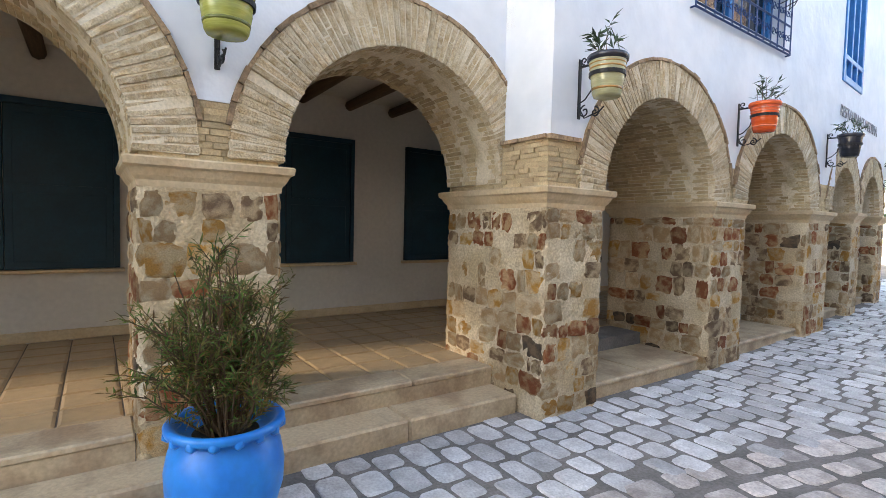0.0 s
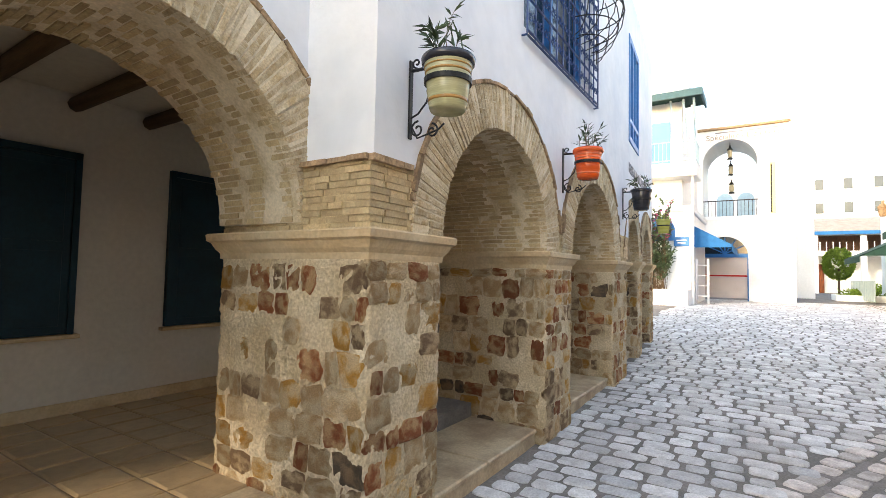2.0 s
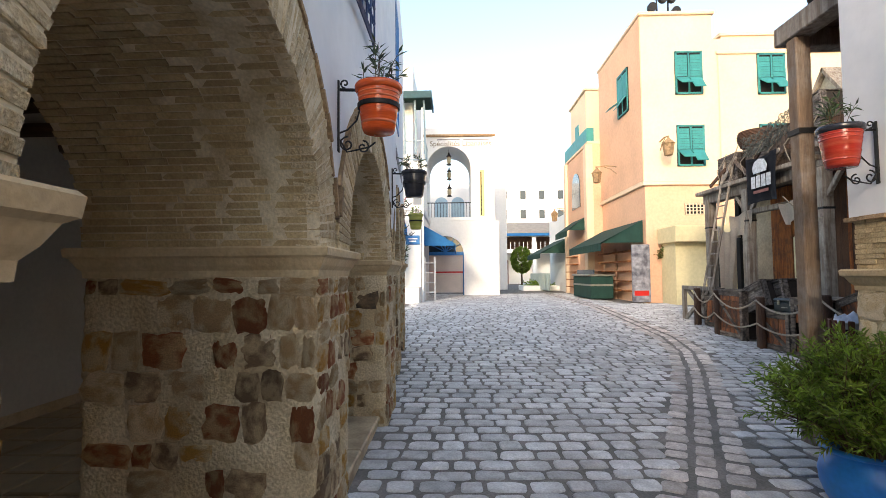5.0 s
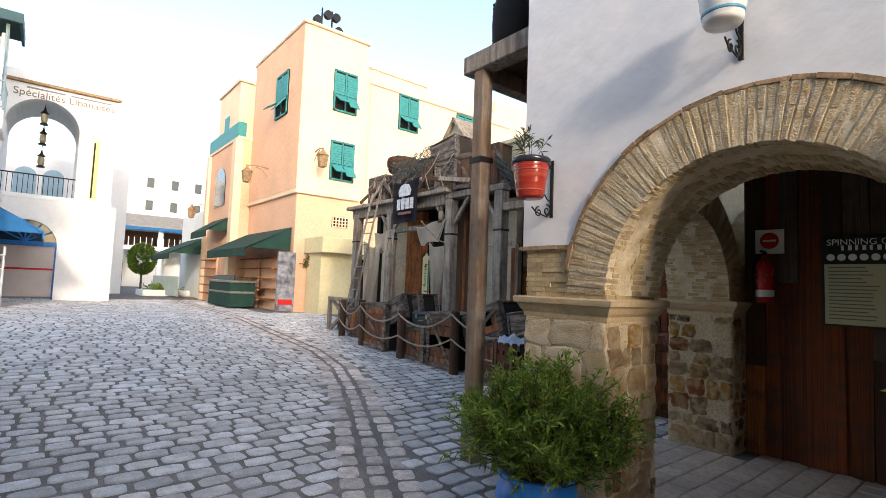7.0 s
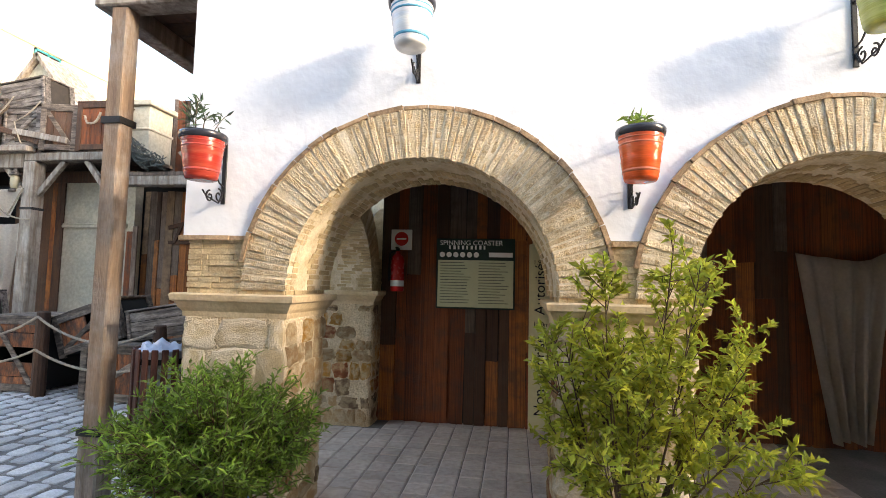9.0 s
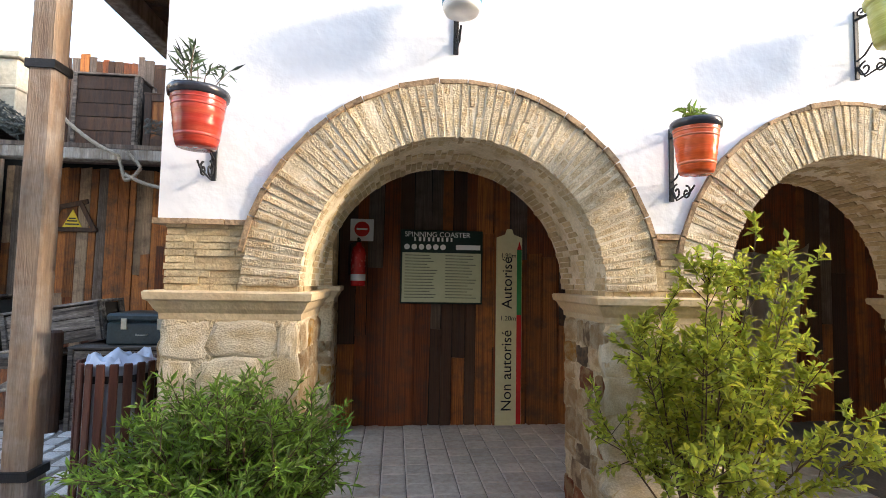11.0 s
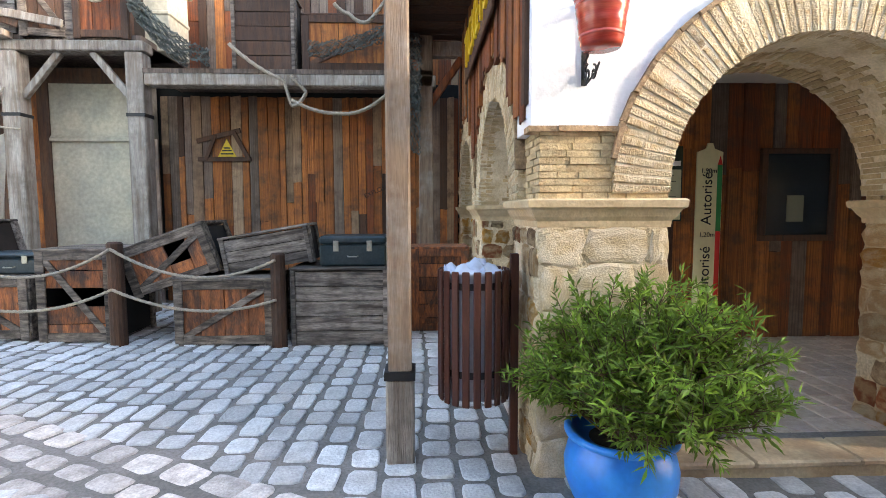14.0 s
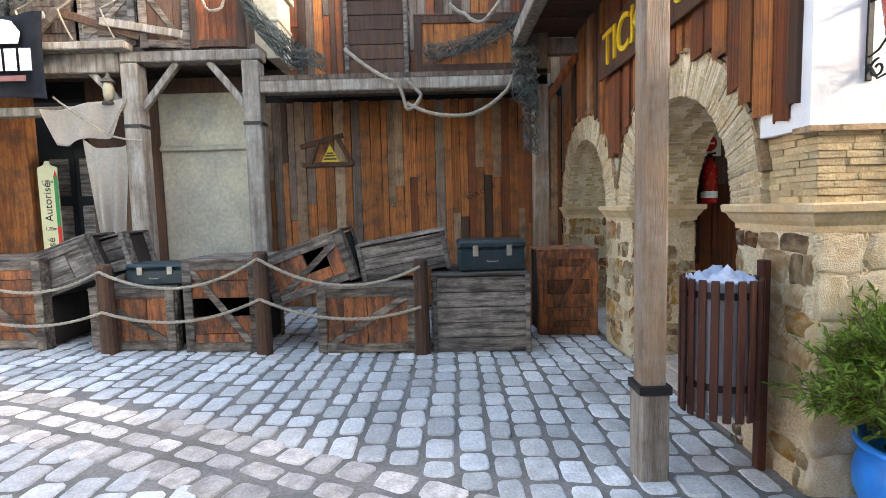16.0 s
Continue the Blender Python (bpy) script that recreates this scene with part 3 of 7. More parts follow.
# ---- arcade building B ----
for x in (2.32, 4.91):
    arch(FRONT_B, -x, 1.69, 0.70)
arch(FRONT_B, 0.27, 1.69, 0.70)
for y in (-2.80, -5.30):
    arch(SIDE_B, y, 1.66, 0.66, RIN=0.88)
plaster_slab("wall_b_front", FRONT_B, -6.60, 6.0, 2.05, 6.0, [(-2.32, 1.69), (-4.91, 1.69), (0.27, 1.69)], 0.40, plaster)
plaster_slab("wall_b_side", SIDE_B, -6.45, -1.62, 2.05, 6.0, [(-2.80, 1.66), (-5.30, 1.66)], 0.36, stucco_m, RIN=0.88)
pillar("stone_pillar", FRONT_B, -6.55, -5.81, 0.68, 0.0, 1.66, 2.05, "flr", "dressed pale sandstone corner pillar with cream impost", dressed="f", mix=(78, 8, 8, 0, 6))
pillar("stone_pillar", FRONT_B, -4.01, -3.22, 0.68, 0.0, 1.66, 2.05, "flr", "pale rubble stone arcade pillar behind a shrub", dressed="f", mix=(60, 14, 16, 2, 8))
pillar("stone_pillar", FRONT_B, -1.42, -0.63, 0.68, 0.0, 1.66, 2.05, "flr", "pale rubble stone arcade pillar", dressed="f", mix=(60, 14, 16, 2, 8))
pillar("stone_pillar", FRONT_B, 1.17, 3.5, 0.68, 0.0, 1.66, 2.05, "fl", "pale rubble stone arcade pier", dressed="f", mix=(60, 14, 16, 2, 8))
pillar("stone_pillar", SIDE_B, -4.42, -3.68, 0.66, 0.1, 1.66, 2.05, "flrb", "rubble stone side arcade pillar of brown stones")
pillar("stone_pillar", SIDE_B, -6.5, -6.18, 0.66, 0.1, 1.66, 2.05, "fr", "rubble stone half pillar against the plank wall")
ledge(FRONT_B, -6.62, -6.06, 2.06)
ledge(FRONT_B, -3.69, -3.54, 2.04)

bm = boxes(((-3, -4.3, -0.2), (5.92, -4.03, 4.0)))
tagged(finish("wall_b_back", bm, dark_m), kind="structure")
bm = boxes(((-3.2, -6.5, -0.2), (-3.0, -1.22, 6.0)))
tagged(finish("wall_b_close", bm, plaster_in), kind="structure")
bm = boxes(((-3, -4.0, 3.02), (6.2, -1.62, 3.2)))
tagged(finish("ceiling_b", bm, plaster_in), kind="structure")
bm = boxes(((-6, -6.5, 5.8), (6.3, -1.3, 5.98)))
tagged(finish("roof_b", bm, plaster), kind="structure")
bm = boxes(((-3, -4.03, -0.2), (6.0, -1.46, 0.10)), ((6.0, -3.68, -0.2), (6.57, -1.9, 0.10)), ((5.9, -6.5, -0.2), (6.57, -4.42, 0.10)))
tagged(finish("floor_b_base", bm, joint_m), kind="structure")
for x0, x1 in ((4.0, 5.82), (1.42, 3.22), (-1.1, 0.63)):
    st_ = new("arcade_step")
    tagged(st_, "worn tan stone step at the arcade edge", "step", "edge steps")
    part("riser", boxes(((x0, -1.48, -0.1), (x1, -1.20, 0.07))), step_m, st_)
    for a, b in ((x0, x0 + 0.6), (x0 + 0.605, x0 + 1.25), (x0 + 1.255, x1)):
        part("step_slab", boxes(((a, -1.48, 0.071), (b, -1.18, 0.115)), bevel=0.012), step_m, st_)

# ---- ground ----
bm = bmesh.new()
xs = [-400, 5, 20, 900]
zz = [0, 0, 0.45, 0.45]
rows = []
for x, z in zip(xs, zz):
    rows.append([bm.verts.new((x, y, z + 0.001)) for y in (-500, 500)])
for a, b in zip(rows, rows[1:]):
    bm.faces.new((a[0], b[0], b[1], a[1]))
tagged(finish("ground", bm, joint_m), kind="structure")




# ---- fittings on the arcades ----
def text(name, body, size, m, material, parent, align="CENTER", extrude=0.004):
    cu = bpy.data.curves.new(name, "FONT")
    cu.body, cu.size, cu.extrude, cu.align_x, cu.align_y = body, size, extrude, align, "CENTER"
    cu.materials.append(material)
    ob = new(name, cu)
    ob.parent = parent
    ob.matrix_basis = m
    return ob


def scroll(cx, cz, r, turns, sgn, start=0.0, n=16):
    """Points of a flat spiral in the yz plane."""
    out = []
    for k in range(n + 1):
        a = start + sgn * 2 * math.pi * turns * k / n
        rad = r * (1 - 0.75 * k / n)
        out.append((0, cx + rad * math.cos(a), cz + rad * math.sin(a)))
    return out


leaf_m = mat("green_leaf", (0.20, 0.33, 0.04), 0.5, 0.25, 8, 30, 0, island=0.45, second=(0.13, 0.17, 0.03), spec=0.4)
leaf_y = mat("yellow_green_leaf", (0.34, 0.40, 0.05), 0.5, 0.25, 8, 30, 0, island=0.4, second=(0.48, 0.45, 0.06), spec=0.4)
leaf_dry = mat("dry_green_leaf", (0.08, 0.16, 0.03), 0.6, 0.3, 3, 30, 0, island=0.5, second=(0.22, 0.12, 0.05), spec=0.3)
leaf_d = mat("dark_leaf", (0.03, 0.06, 0.025), 0.5, 0.25, 8, 30, 0, island=0.45, second=(0.05, 0.08, 0.03), spec=0.4)


def let_light(m, share):
    """Thin leaves pass a share of the light."""
    nt = m.node_tree
    b = nt.nodes["Principled BSDF"]
    tr = nt.nodes.new("ShaderNodeBsdfTranslucent")
    mx = nt.nodes.new("ShaderNodeMixShader")
    mx.inputs[0].default_value = share
    nt.links.new(b.inputs["Base Color"].links[0].from_socket, tr.inputs["Color"])
    nt.links.new(b.outputs[0], mx.inputs[1])
    nt.links.new(tr.outputs[0], mx.inputs[2])
    nt.links.new(mx.outputs[0], nt.nodes["Material Output"].inputs["Surface"])


for q, share in ((leaf_m, 0.4), (leaf_y, 0.5), (leaf_dry, 0.35)):
    let_light(q, share)
pink_m = mat("pink_bracts", (0.45, 0.06, 0.2), 0.6, 0.2, 8, 30, 0, island=0.3)
twig_m = mat("brown_twig", (0.12, 0.075, 0.04), 0.85, 0.3, 8, 40, 0.3)
soil_m = mat("dark_soil", (0.04, 0.028, 0.02), 0.95, 0.4, 12, 60, 0.8)


def leaves(name, twigs, per, ln, wd, material, parent, seed, droop=0.2, start=0.15):
    """Many small folded leaves along twigs (lists of points)."""
    rnd = random.Random(seed)
    vs, fs = [], []
    for tw in twigs:
        for k in range(per):
            q = start + (1 - start) * (k + rnd.random()) / per
            i = min(int(q * (len(tw) - 1)), len(tw) - 2)
            f = q * (len(tw) - 1) - i
            p = tw[i].lerp(tw[i + 1], f)
            d = (tw[i + 1] - tw[i]).normalized()
            side = Vector((rnd.gauss(0, 1), rnd.gauss(0, 1), rnd.gauss(0, 0.7))).normalized()
            way = (d * rnd.uniform(0.4, 1.1) + side * 0.9 - Vector((0, 0, droop * rnd.random()))).normalized()
            w = way.cross(Vector((rnd.gauss(0, 1), rnd.gauss(0, 1), 1.5))).normalized()
            l, b = ln * rnd.uniform(0.6, 1.25), wd * rnd.uniform(0.7, 1.2)
            up = w.cross(way) * b * 0.35
            n = len(vs)
            vs += [p, p + way * l * 0.45 + w * b * 0.5 + up, p + way * l, p + way * l * 0.45 - w * b * 0.5 + up, p + way * l * 0.5]
            fs += [(n, n + 4, n + 1), (n + 1, n + 4, n + 2), (n, n + 3, n + 4), (n + 4, n + 3, n + 2)]
    me = bpy.data.meshes.new(name)
    me.from_pydata([tuple(v) for v in vs], [], fs)
    me.materials.append(material)
    ob = new(name, me)
    ob.parent = parent
    return tagged(ob, kind="stuff")


def twigs_from(n, base_r, h, spread, seed, lean=(0, 0), bend=0.25, hmin=0.45, z0=0.0, squash=1.0):
    rnd = random.Random(seed)
    out = []
    for k in range(n):
        a = rnd.uniform(0, 2 * math.pi)
        r0 = base_r * math.sqrt(rnd.random())
        r1 = spread * math.sqrt(rnd.random())
        hh = h * rnd.uniform(hmin, 1.0) * (1 - 0.42 * (r1 / spread) ** 2 * squash)
        p0 = Vector((r0 * math.cos(a), r0 * math.sin(a), z0))
        p3 = Vector((r1 * math.cos(a) + lean[0] * hh, r1 * math.sin(a) + lean[1] * hh, z0 + hh))
        mid = p0.lerp(p3, 0.5) + Vector((rnd.gauss(0, 1), rnd.gauss(0, 1), 0)) * bend * 0.15 + Vector((0, 0, hh * 0.1))
        pts = []
        for i in range(6):
            t = i / 5
            pts.append(p0 * (1 - t) ** 2 + mid * 2 * t * (1 - t) + p3 * t * t)
        out.append(pts)
    return out


def branch(tws, per, ln, seed):
    """Side twigs off the main ones."""
    rnd = random.Random(seed)
    out = []
    for tw in tws:
        for k in range(per):
            q = rnd.uniform(0.35, 0.98)
            i = min(int(q * 5), 4)
            p = tw[i].lerp(tw[i + 1], q * 5 - i)
            d = ((tw[i + 1] - tw[i]).normalized() + Vector((rnd.gauss(0, 1), rnd.gauss(0, 1), rnd.gauss(0.2, 0.7))) * 0.75).normalized()
            l = ln * rnd.uniform(0.5, 1.2)
            out.append([p + d * l * t + Vector((0, 0, 0.05 * l * t * t)) for t in (0, 0.33, 0.66, 1)])
    return out


def stems(tws, parent, r=0.006, r_end=0.002):
    bm = bmesh.new()
    for tw in tws:
        tube(bm, tw, r, 4, r_end, cap=False)
    return tagged(part("branchwork", bm, twig_m, parent), kind="stuff")


def wall_pot(at, turn, colour, label, style, seed, rim=None, ring=True, sc=1.0, stripe=None):
    """A glazed bucket-shaped pot held off the wall by a scrolled iron bracket. at: foot of the wall plate; +y points off the wall here."""
    p = thing("hanging_pot", at, label, "plant pot", "pots hung on the walls", turn=(0, 0, turn))
    bm = boxes(((-0.016, 0, 0.0), (0.016, 0.012, 0.46)), bevel=0.003)
    tube(bm, [(0, 0.006, 0.40), (0, 0.14, 0.395)], 0.010, 6)
    tube(bm, [(0, 0.006, 0.12), (0, 0.06, 0.14), (0, 0.12, 0.20), (0, 0.15, 0.30)], 0.006, 5)
    for c in (scroll(0.06, 0.05, 0.05, 1.2, 1, 1.5), scroll(0.16, 0.03, 0.042, 1.2, -1, 1.6), scroll(0.045, 0.44, 0.03, 1.1, -1, -1.5)):
        tube(bm, c, 0.006, 5)
    tube(bm, [(0, 0.0, 0.1), (0, 0.06, 0.0), (0, 0.12, 0.012), (0, 0.2, 0.03), (0, 0.24, 0.06)], 0.006, 5)
    part("bracket", bm, iron_m, p, "black wrought iron scroll bracket")
    c = (0, 0.26, 0.12)
    k = sc * 0.9
    bm = bmesh.new()
    lathe(bm, [(0.02, 0.0), (0.105 * k, 0.0), (0.115 * k, 0.02), (0.128 * k, 0.10), (0.131 * k, 0.108), (0.130 * k, 0.125), (0.138 * k, 0.17), (0.141 * k, 0.178), (0.140 * k, 0.195), (0.153 * k, 0.28), (0.15 * k, 0.292), (0.135 * k, 0.29), (0.13 * k, 0.25), (0.02, 0.25)], 28, at=c)
    body = part("bucket", bm, colour, p, smooth=True)
    bm = bmesh.new()
    lathe(bm, [(0.146 * k, 0.255), (0.163 * k, 0.26), (0.168 * k, 0.29), (0.160 * k, 0.302), (0.142 * k, 0.298), (0.14 * k, 0.262)], 28, at=c)
    part("rim", bm, rim or colour, p, smooth=True)
    bm = bmesh.new()
    lathe(bm, [(0.02, 0.252), (0.132 * k, 0.256)], 20, at=c)
    part("soil", bm, soil_m, p)
    if ring:
        bm = bmesh.new()
        lathe(bm, [(0.137 * k, 0.15), (0.147 * k, 0.15), (0.149 * k, 0.178), (0.141 * k, 0.178), (0.137 * k, 0.15)], 28, cap_ends=False, at=c)
        part("ring_band", bm, iron_m, p)
    for z0, z1, r0, r1 in ((0.045, 0.062, 0.1195, 0.1225), (0.20, 0.212, 0.1415, 0.1438), (0.232, 0.240, 0.1468, 0.1480)) if stripe else ():
        bm = bmesh.new()
        lathe(bm, [(r0 * k - 0.002, z0), (r0 * k + 0.0012, z0), (r1 * k + 0.0012, z1), (r1 * k - 0.002, z1)], 28, cap_ends=False, at=c)
        part("painted_stripe", bm, stripe, p, smooth=True)
    tw = twigs_from(style[0], 0.05, style[1], style[2], seed, z0=0.0, hmin=0.5)
    tw = [[q + Vector((0, 0.26, 0.37)) for q in t] for t in tw]
    stems(tw, p, 0.004, 0.0015)
    leaves("foliage", tw, style[3], style[4], style[5], leaf_d if style[6] else leaf_m, p, seed + 1, droop=0.7, start=0.45)
    return p


def glazed(name, c, c2=None):
    return mat(name, c, 0.22, 0.15, 5, 40, 0.05, second=c2, spec=0.5, stretch=(0.4, 0.4, 4))


lime_g = glazed("olive_lime_glaze", (0.30, 0.31, 0.06), (0.40, 0.40, 0.12))
cream_g = glazed("olive_cream_glaze", (0.34, 0.32, 0.17), (0.45, 0.43, 0.26))
orange_g = glazed("orange_glaze", (0.62, 0.075, 0.012), (0.70, 0.12, 0.03))
red_g = glazed("red_brown_glaze", (0.34, 0.025, 0.015), (0.42, 0.07, 0.04))
white_g = glazed("white_glaze", (0.75, 0.74, 0.70), (0.62, 0.66, 0.7))
black_g = glazed("black_glaze", (0.02, 0.02, 0.025), (0.03, 0.03, 0.04))
red_s = glazed("pale_red_stripe", (0.44, 0.06, 0.04))
ochre_s, blue_s, rust_s, olive_s = glazed("ochre_stripe", (0.36, 0.19, 0.05)), glazed("blue_stripe", (0.08, 0.30, 0.42)), glazed("rust_stripe", (0.62, 0.15, 0.06)), glazed("dark_olive_stripe", (0.12, 0.13, 0.02))
sparse, feathery, tuft = (5, 0.34, 0.14, 14, 0.10, 0.022, 1), (7, 0.34, 0.16, 12, 0.09, 0.016, 1), (9, 0.26, 0.14, 14, 0.05, 0.018, 0)
# A side faces -y: turn 180 so that +y of the pot points off the wall
wall_pot((0.58, 3.13, 2.35), 180, lime_g, "lime glazed pot on a black bracket above a pillar", tuft, 3, sc=1.1, stripe=olive_s)
wall_pot((3.10, 2.60, 2.34), 180, cream_g, "pale olive striped pot with a black rim and sprigs", sparse, 4, black_g, stripe=ochre_s)
wall_pot((5.72, 2.60, 2.42), 180, orange_g, "bright orange striped pot with a wispy dark plant", feathery, 5, stripe=rust_s)
wall_pot((8.33, 2.60, 2.42), 180, black_g, "black pot with a wispy dark plant", feathery, 6)
wall_pot((12.2, 2.90, 2.40), 180, lime_g, "olive pot with a small plant at the arcade end", tuft, 7)
wall_pot((6.31, -1.22, 2.28), 0, red_g, "red-brown glazed pot with a thin plant at the corner", feathery, 8, black_g, ring=False, stripe=red_s)
wall_pot((4.94, -1.22, 3.10), 0, white_g, "white glazed pot with blue bands and a black rim", (1, 0.1, 0.05, 3, 0.04, 0.015, 0), 9, black_g, ring=False, stripe=blue_s)
wall_pot((3.58, -1.22, 2.25), 0, orange_g, "orange-red glazed pot with a black rim and a small tuft", (5, 0.26, 0.07, 16, 0.06, 0.02, 0), 10, black_g, ring=False, sc=0.92, stripe=rust_s)
wall_pot((2.29, -1.22, 3.10), 0, lime_g, "yellow-green glazed pot above an arch", (1, 0.1, 0.05, 3, 0.04, 0.015, 0), 11, ring=False)

# shutters in the arcade's back wall
for k, (x0, x1) in enumerate(((-1.56, 0.20), (0.98, 2.74), (3.52, 5.28))):
    w = new("window_%d" % (k + 1))
    tagged(w, "closed dark teal wooden shutter with a stone sill", "shutter", "arcade shutters", kind="structure")
    part("shutter_frame", boxes(((x0, 5.90, 0.99), (x0 + 0.05, 5.95, 2.55)), ((x1 - 0.05, 5.90, 0.99), (x1, 5.95, 2.55)), ((x0, 5.90, 2.50), (x1, 5.95, 2.56))), teal_m, w)
    xm = (x0 + x1) / 2
    for a, b in ((x0 + 0.05, xm - 0.003), (xm + 0.003, x1 - 0.05)):
        part("shutter_leaf", boxes(((a, 5.92, 0.99), (b, 5.948, 2.5)), ((a + 0.06, 5.912, 1.06), (b - 0.06, 5.93, 1.7)), ((a + 0.06, 5.912, 1.78), (b - 0.06, 5.93, 2.43)), bevel=0.004), teal_m, w)
    part("sill", boxes(((x0 - 0.04, 5.87, 0.95), (x1 + 0.04, 5.95, 0.985)), bevel=0.005), impost_m, w)
bm = boxes(((-9, 5.925, 0.30), (12.3, 5.948, 0.40)), bevel=0.004)
tagged(finish("baseboard", bm, impost_m), kind="structure")

# upper window with a bulging blue grille
g = new("window_grille")
tagged(g, "blue wrought iron window grille with scrollwork", "grille")
part("pane", boxes(((4.70, 2.82, 3.70), (6.75, 2.84, 5.42))), glass_m, g)
for x0, x1, z0, z1 in ((4.70, 6.75, 3.70, 3.78), (4.70, 6.75, 5.3, 5.4), (4.70, 4.78, 3.7, 5.4), (6.67, 6.75, 3.7, 5.4), (5.69, 5.77, 3.7, 5.4)):
    part("frame_bar", boxes(((x0, 2.74, z0), (x1, 2.815, z1))), blue_m, g)
bars = [([(4.66, 2.55, z), (6.82, 2.55, z)], 0.012) for z in (3.62, 3.66, 3.95, 4.45, 4.95, 5.4)]
bars += [([(4.66 + 0.18 * k, 2.55, 3.62), (4.66 + 0.18 * k, 2.55, 5.45)], 0.009) for k in range(13)]
bars += [([(x, 2.55, z), (x, 2.66, z)], 0.009) for x in (4.66, 6.82) for z in (3.62, 4.5, 5.4)]
for pts, r in bars:
    bm = bmesh.new()
    tube(bm, pts, r, 5)
    part("grille_bar", bm, navy_m, g)
for k in range(12):
    for z in (3.80, 4.08, 4.32, 4.58, 4.82, 5.08, 5.25):
        cx = 4.66 + 2.16 * (k + 0.5) / 12
        for sgn in (1, -1):
            bm = bmesh.new()
            tube(bm, [(cx + sgn * 0.04 + q[1], 2.545, z + q[2]) for q in scroll(0, 0, 0.05, 1.2, sgn, 0.6 * k, 9)], 0.006, 4, cap=False)
            part("scroll", bm, navy_m, g)
for k in range(9):
    bm = bmesh.new()
    a = math.pi * k / 8
    tube(bm, [(6.3 + 0.45 * math.cos(a), 2.55 - 0.42 * math.sin(a) * math.sin(b), 4.55 - 0.42 * math.cos(b)) for b in [math.pi * i / 8 for i in range(5)] + [math.pi / 2 + 0.4, math.pi / 2 + 0.8]], 0.006, 4)
    part("basket_bar", bm, iron_m, g, "black bulging iron bar")
for z, r in ((4.2, 0.25), (4.35, 0.38), (4.55, 0.45), (4.8, 0.45)):
    bm = bmesh.new()
    tube(bm, [(6.3 + r * math.cos(a), 2.55 - r * 0.93 * math.sin(a), z) for a in [math.pi * i / 10 for i in range(11)]], 0.008, 4)
    part("basket_hoop", bm, iron_m, g, "black bulging iron hoop")

# tall blue window near the end of the arcade
e = FRONT_A3
b = new("blue_window")
tagged(b, "tall blue painted wooden window with four panes", "window")
part("pane", boxes(((0.40, 0.10, 3.8), (1.45, 0.12, 5.45), e)), glass_m, b)
for u0, u1, z0, z1 in ((0.35, 0.44, 3.75, 5.5), (1.41, 1.5, 3.75, 5.5), (0.44, 1.41, 3.75, 3.85), (0.44, 1.41, 5.4, 5.5), (0.44, 1.41, 4.08, 4.15), (0.73, 0.79, 3.85, 5.4), (1.06, 1.12, 3.85, 5.4)):
    part("frame_bar", boxes(((u0, -0.02, z0), (u1, 0.09, z1), e), bevel=0.006), blue_m, b)
for u0, u1 in ((0.44, 0.73), (0.79, 1.06), (1.12, 1.41)):
    part("lower_panel", boxes(((u0, 0.03, 3.85), (u1, 0.05, 4.08), e)), blue_m, b)
s = new("wall_lettering")
tagged(s, "thin grey metal letters on the white wall", "lettering")
sign_m = mat("grey_metal_letters", (0.22, 0.22, 0.24), 0.5, 0.1, 5, 40, 0)
text("letters", "RESTAURANT-MEDINA", 0.235, e @ pose(0.32, -0.012, 3.31, 90, 0, 0), sign_m, s, "LEFT")

# ---- planters ----
cobalt = mat("cobalt_blue_paint", (0.008, 0.19, 0.66), 0.35, 0.12, 4, 30, 0.1, second=(0.012, 0.25, 0.74), spec=0.5)


def blue_pot(at, label, k=1.0, frill=False, hz=1.0):
    p = thing("blue_planter", at, label, "planter", "blue pots")
    p.scale = (1, 1, hz)
    bm = bmesh.new()
    lathe(bm, [(0.02, 0), (0.15 * k, 0), (0.17 * k, 0.02), (0.215 * k, 0.10), (0.245 * k, 0.20), (0.25 * k, 0.29), (0.235 * k, 0.37), (0.205 * k, 0.42), (0.20 * k, 0.435), (0.225 * k, 0.445), (0.248 * k, 0.455), (0.252 * k, 0.475), (0.24 * k, 0.488), (0.21 * k, 0.48), (0.19 * k, 0.43), (0.02, 0.42)], 40)
    part("pot", bm, cobalt, p, smooth=True)
    if frill:
        for i in range(16):
            a = 2 * math.pi * i / 16
            bm = bmesh.new()
            bmesh.ops.create_icosphere(bm, subdivisions=1, radius=0.028, matrix=pose(0.245 * math.cos(a), 0.245 * math.sin(a), 0.452))
            part("pinched_rim", bm, cobalt, p, smooth=True)
    bm = bmesh.new()
    lathe(bm, [(0.01, 0.432), (0.195 * k, 0.425)], 24)
    part("soil", bm, soil_m, p)
    return p


def shrub(at, label, tws, per, ln, wd, material, seed, side=0, side_len=0.15, r=0.006, droop=0.2, start=0.15):
    s = thing("shrub", at, label, "shrub", "potted shrubs")
    stems(tws, s, r)
    if side:
        sd = branch(tws, side, side_len, seed)
        stems(sd, s, 0.003, 0.0012)
        leaves("foliage", sd + tws, per, ln, wd, material, s, seed, droop, start)
    else:
        leaves("foliage", tws, per, ln, wd, material, s, seed, droop, start)
    return s


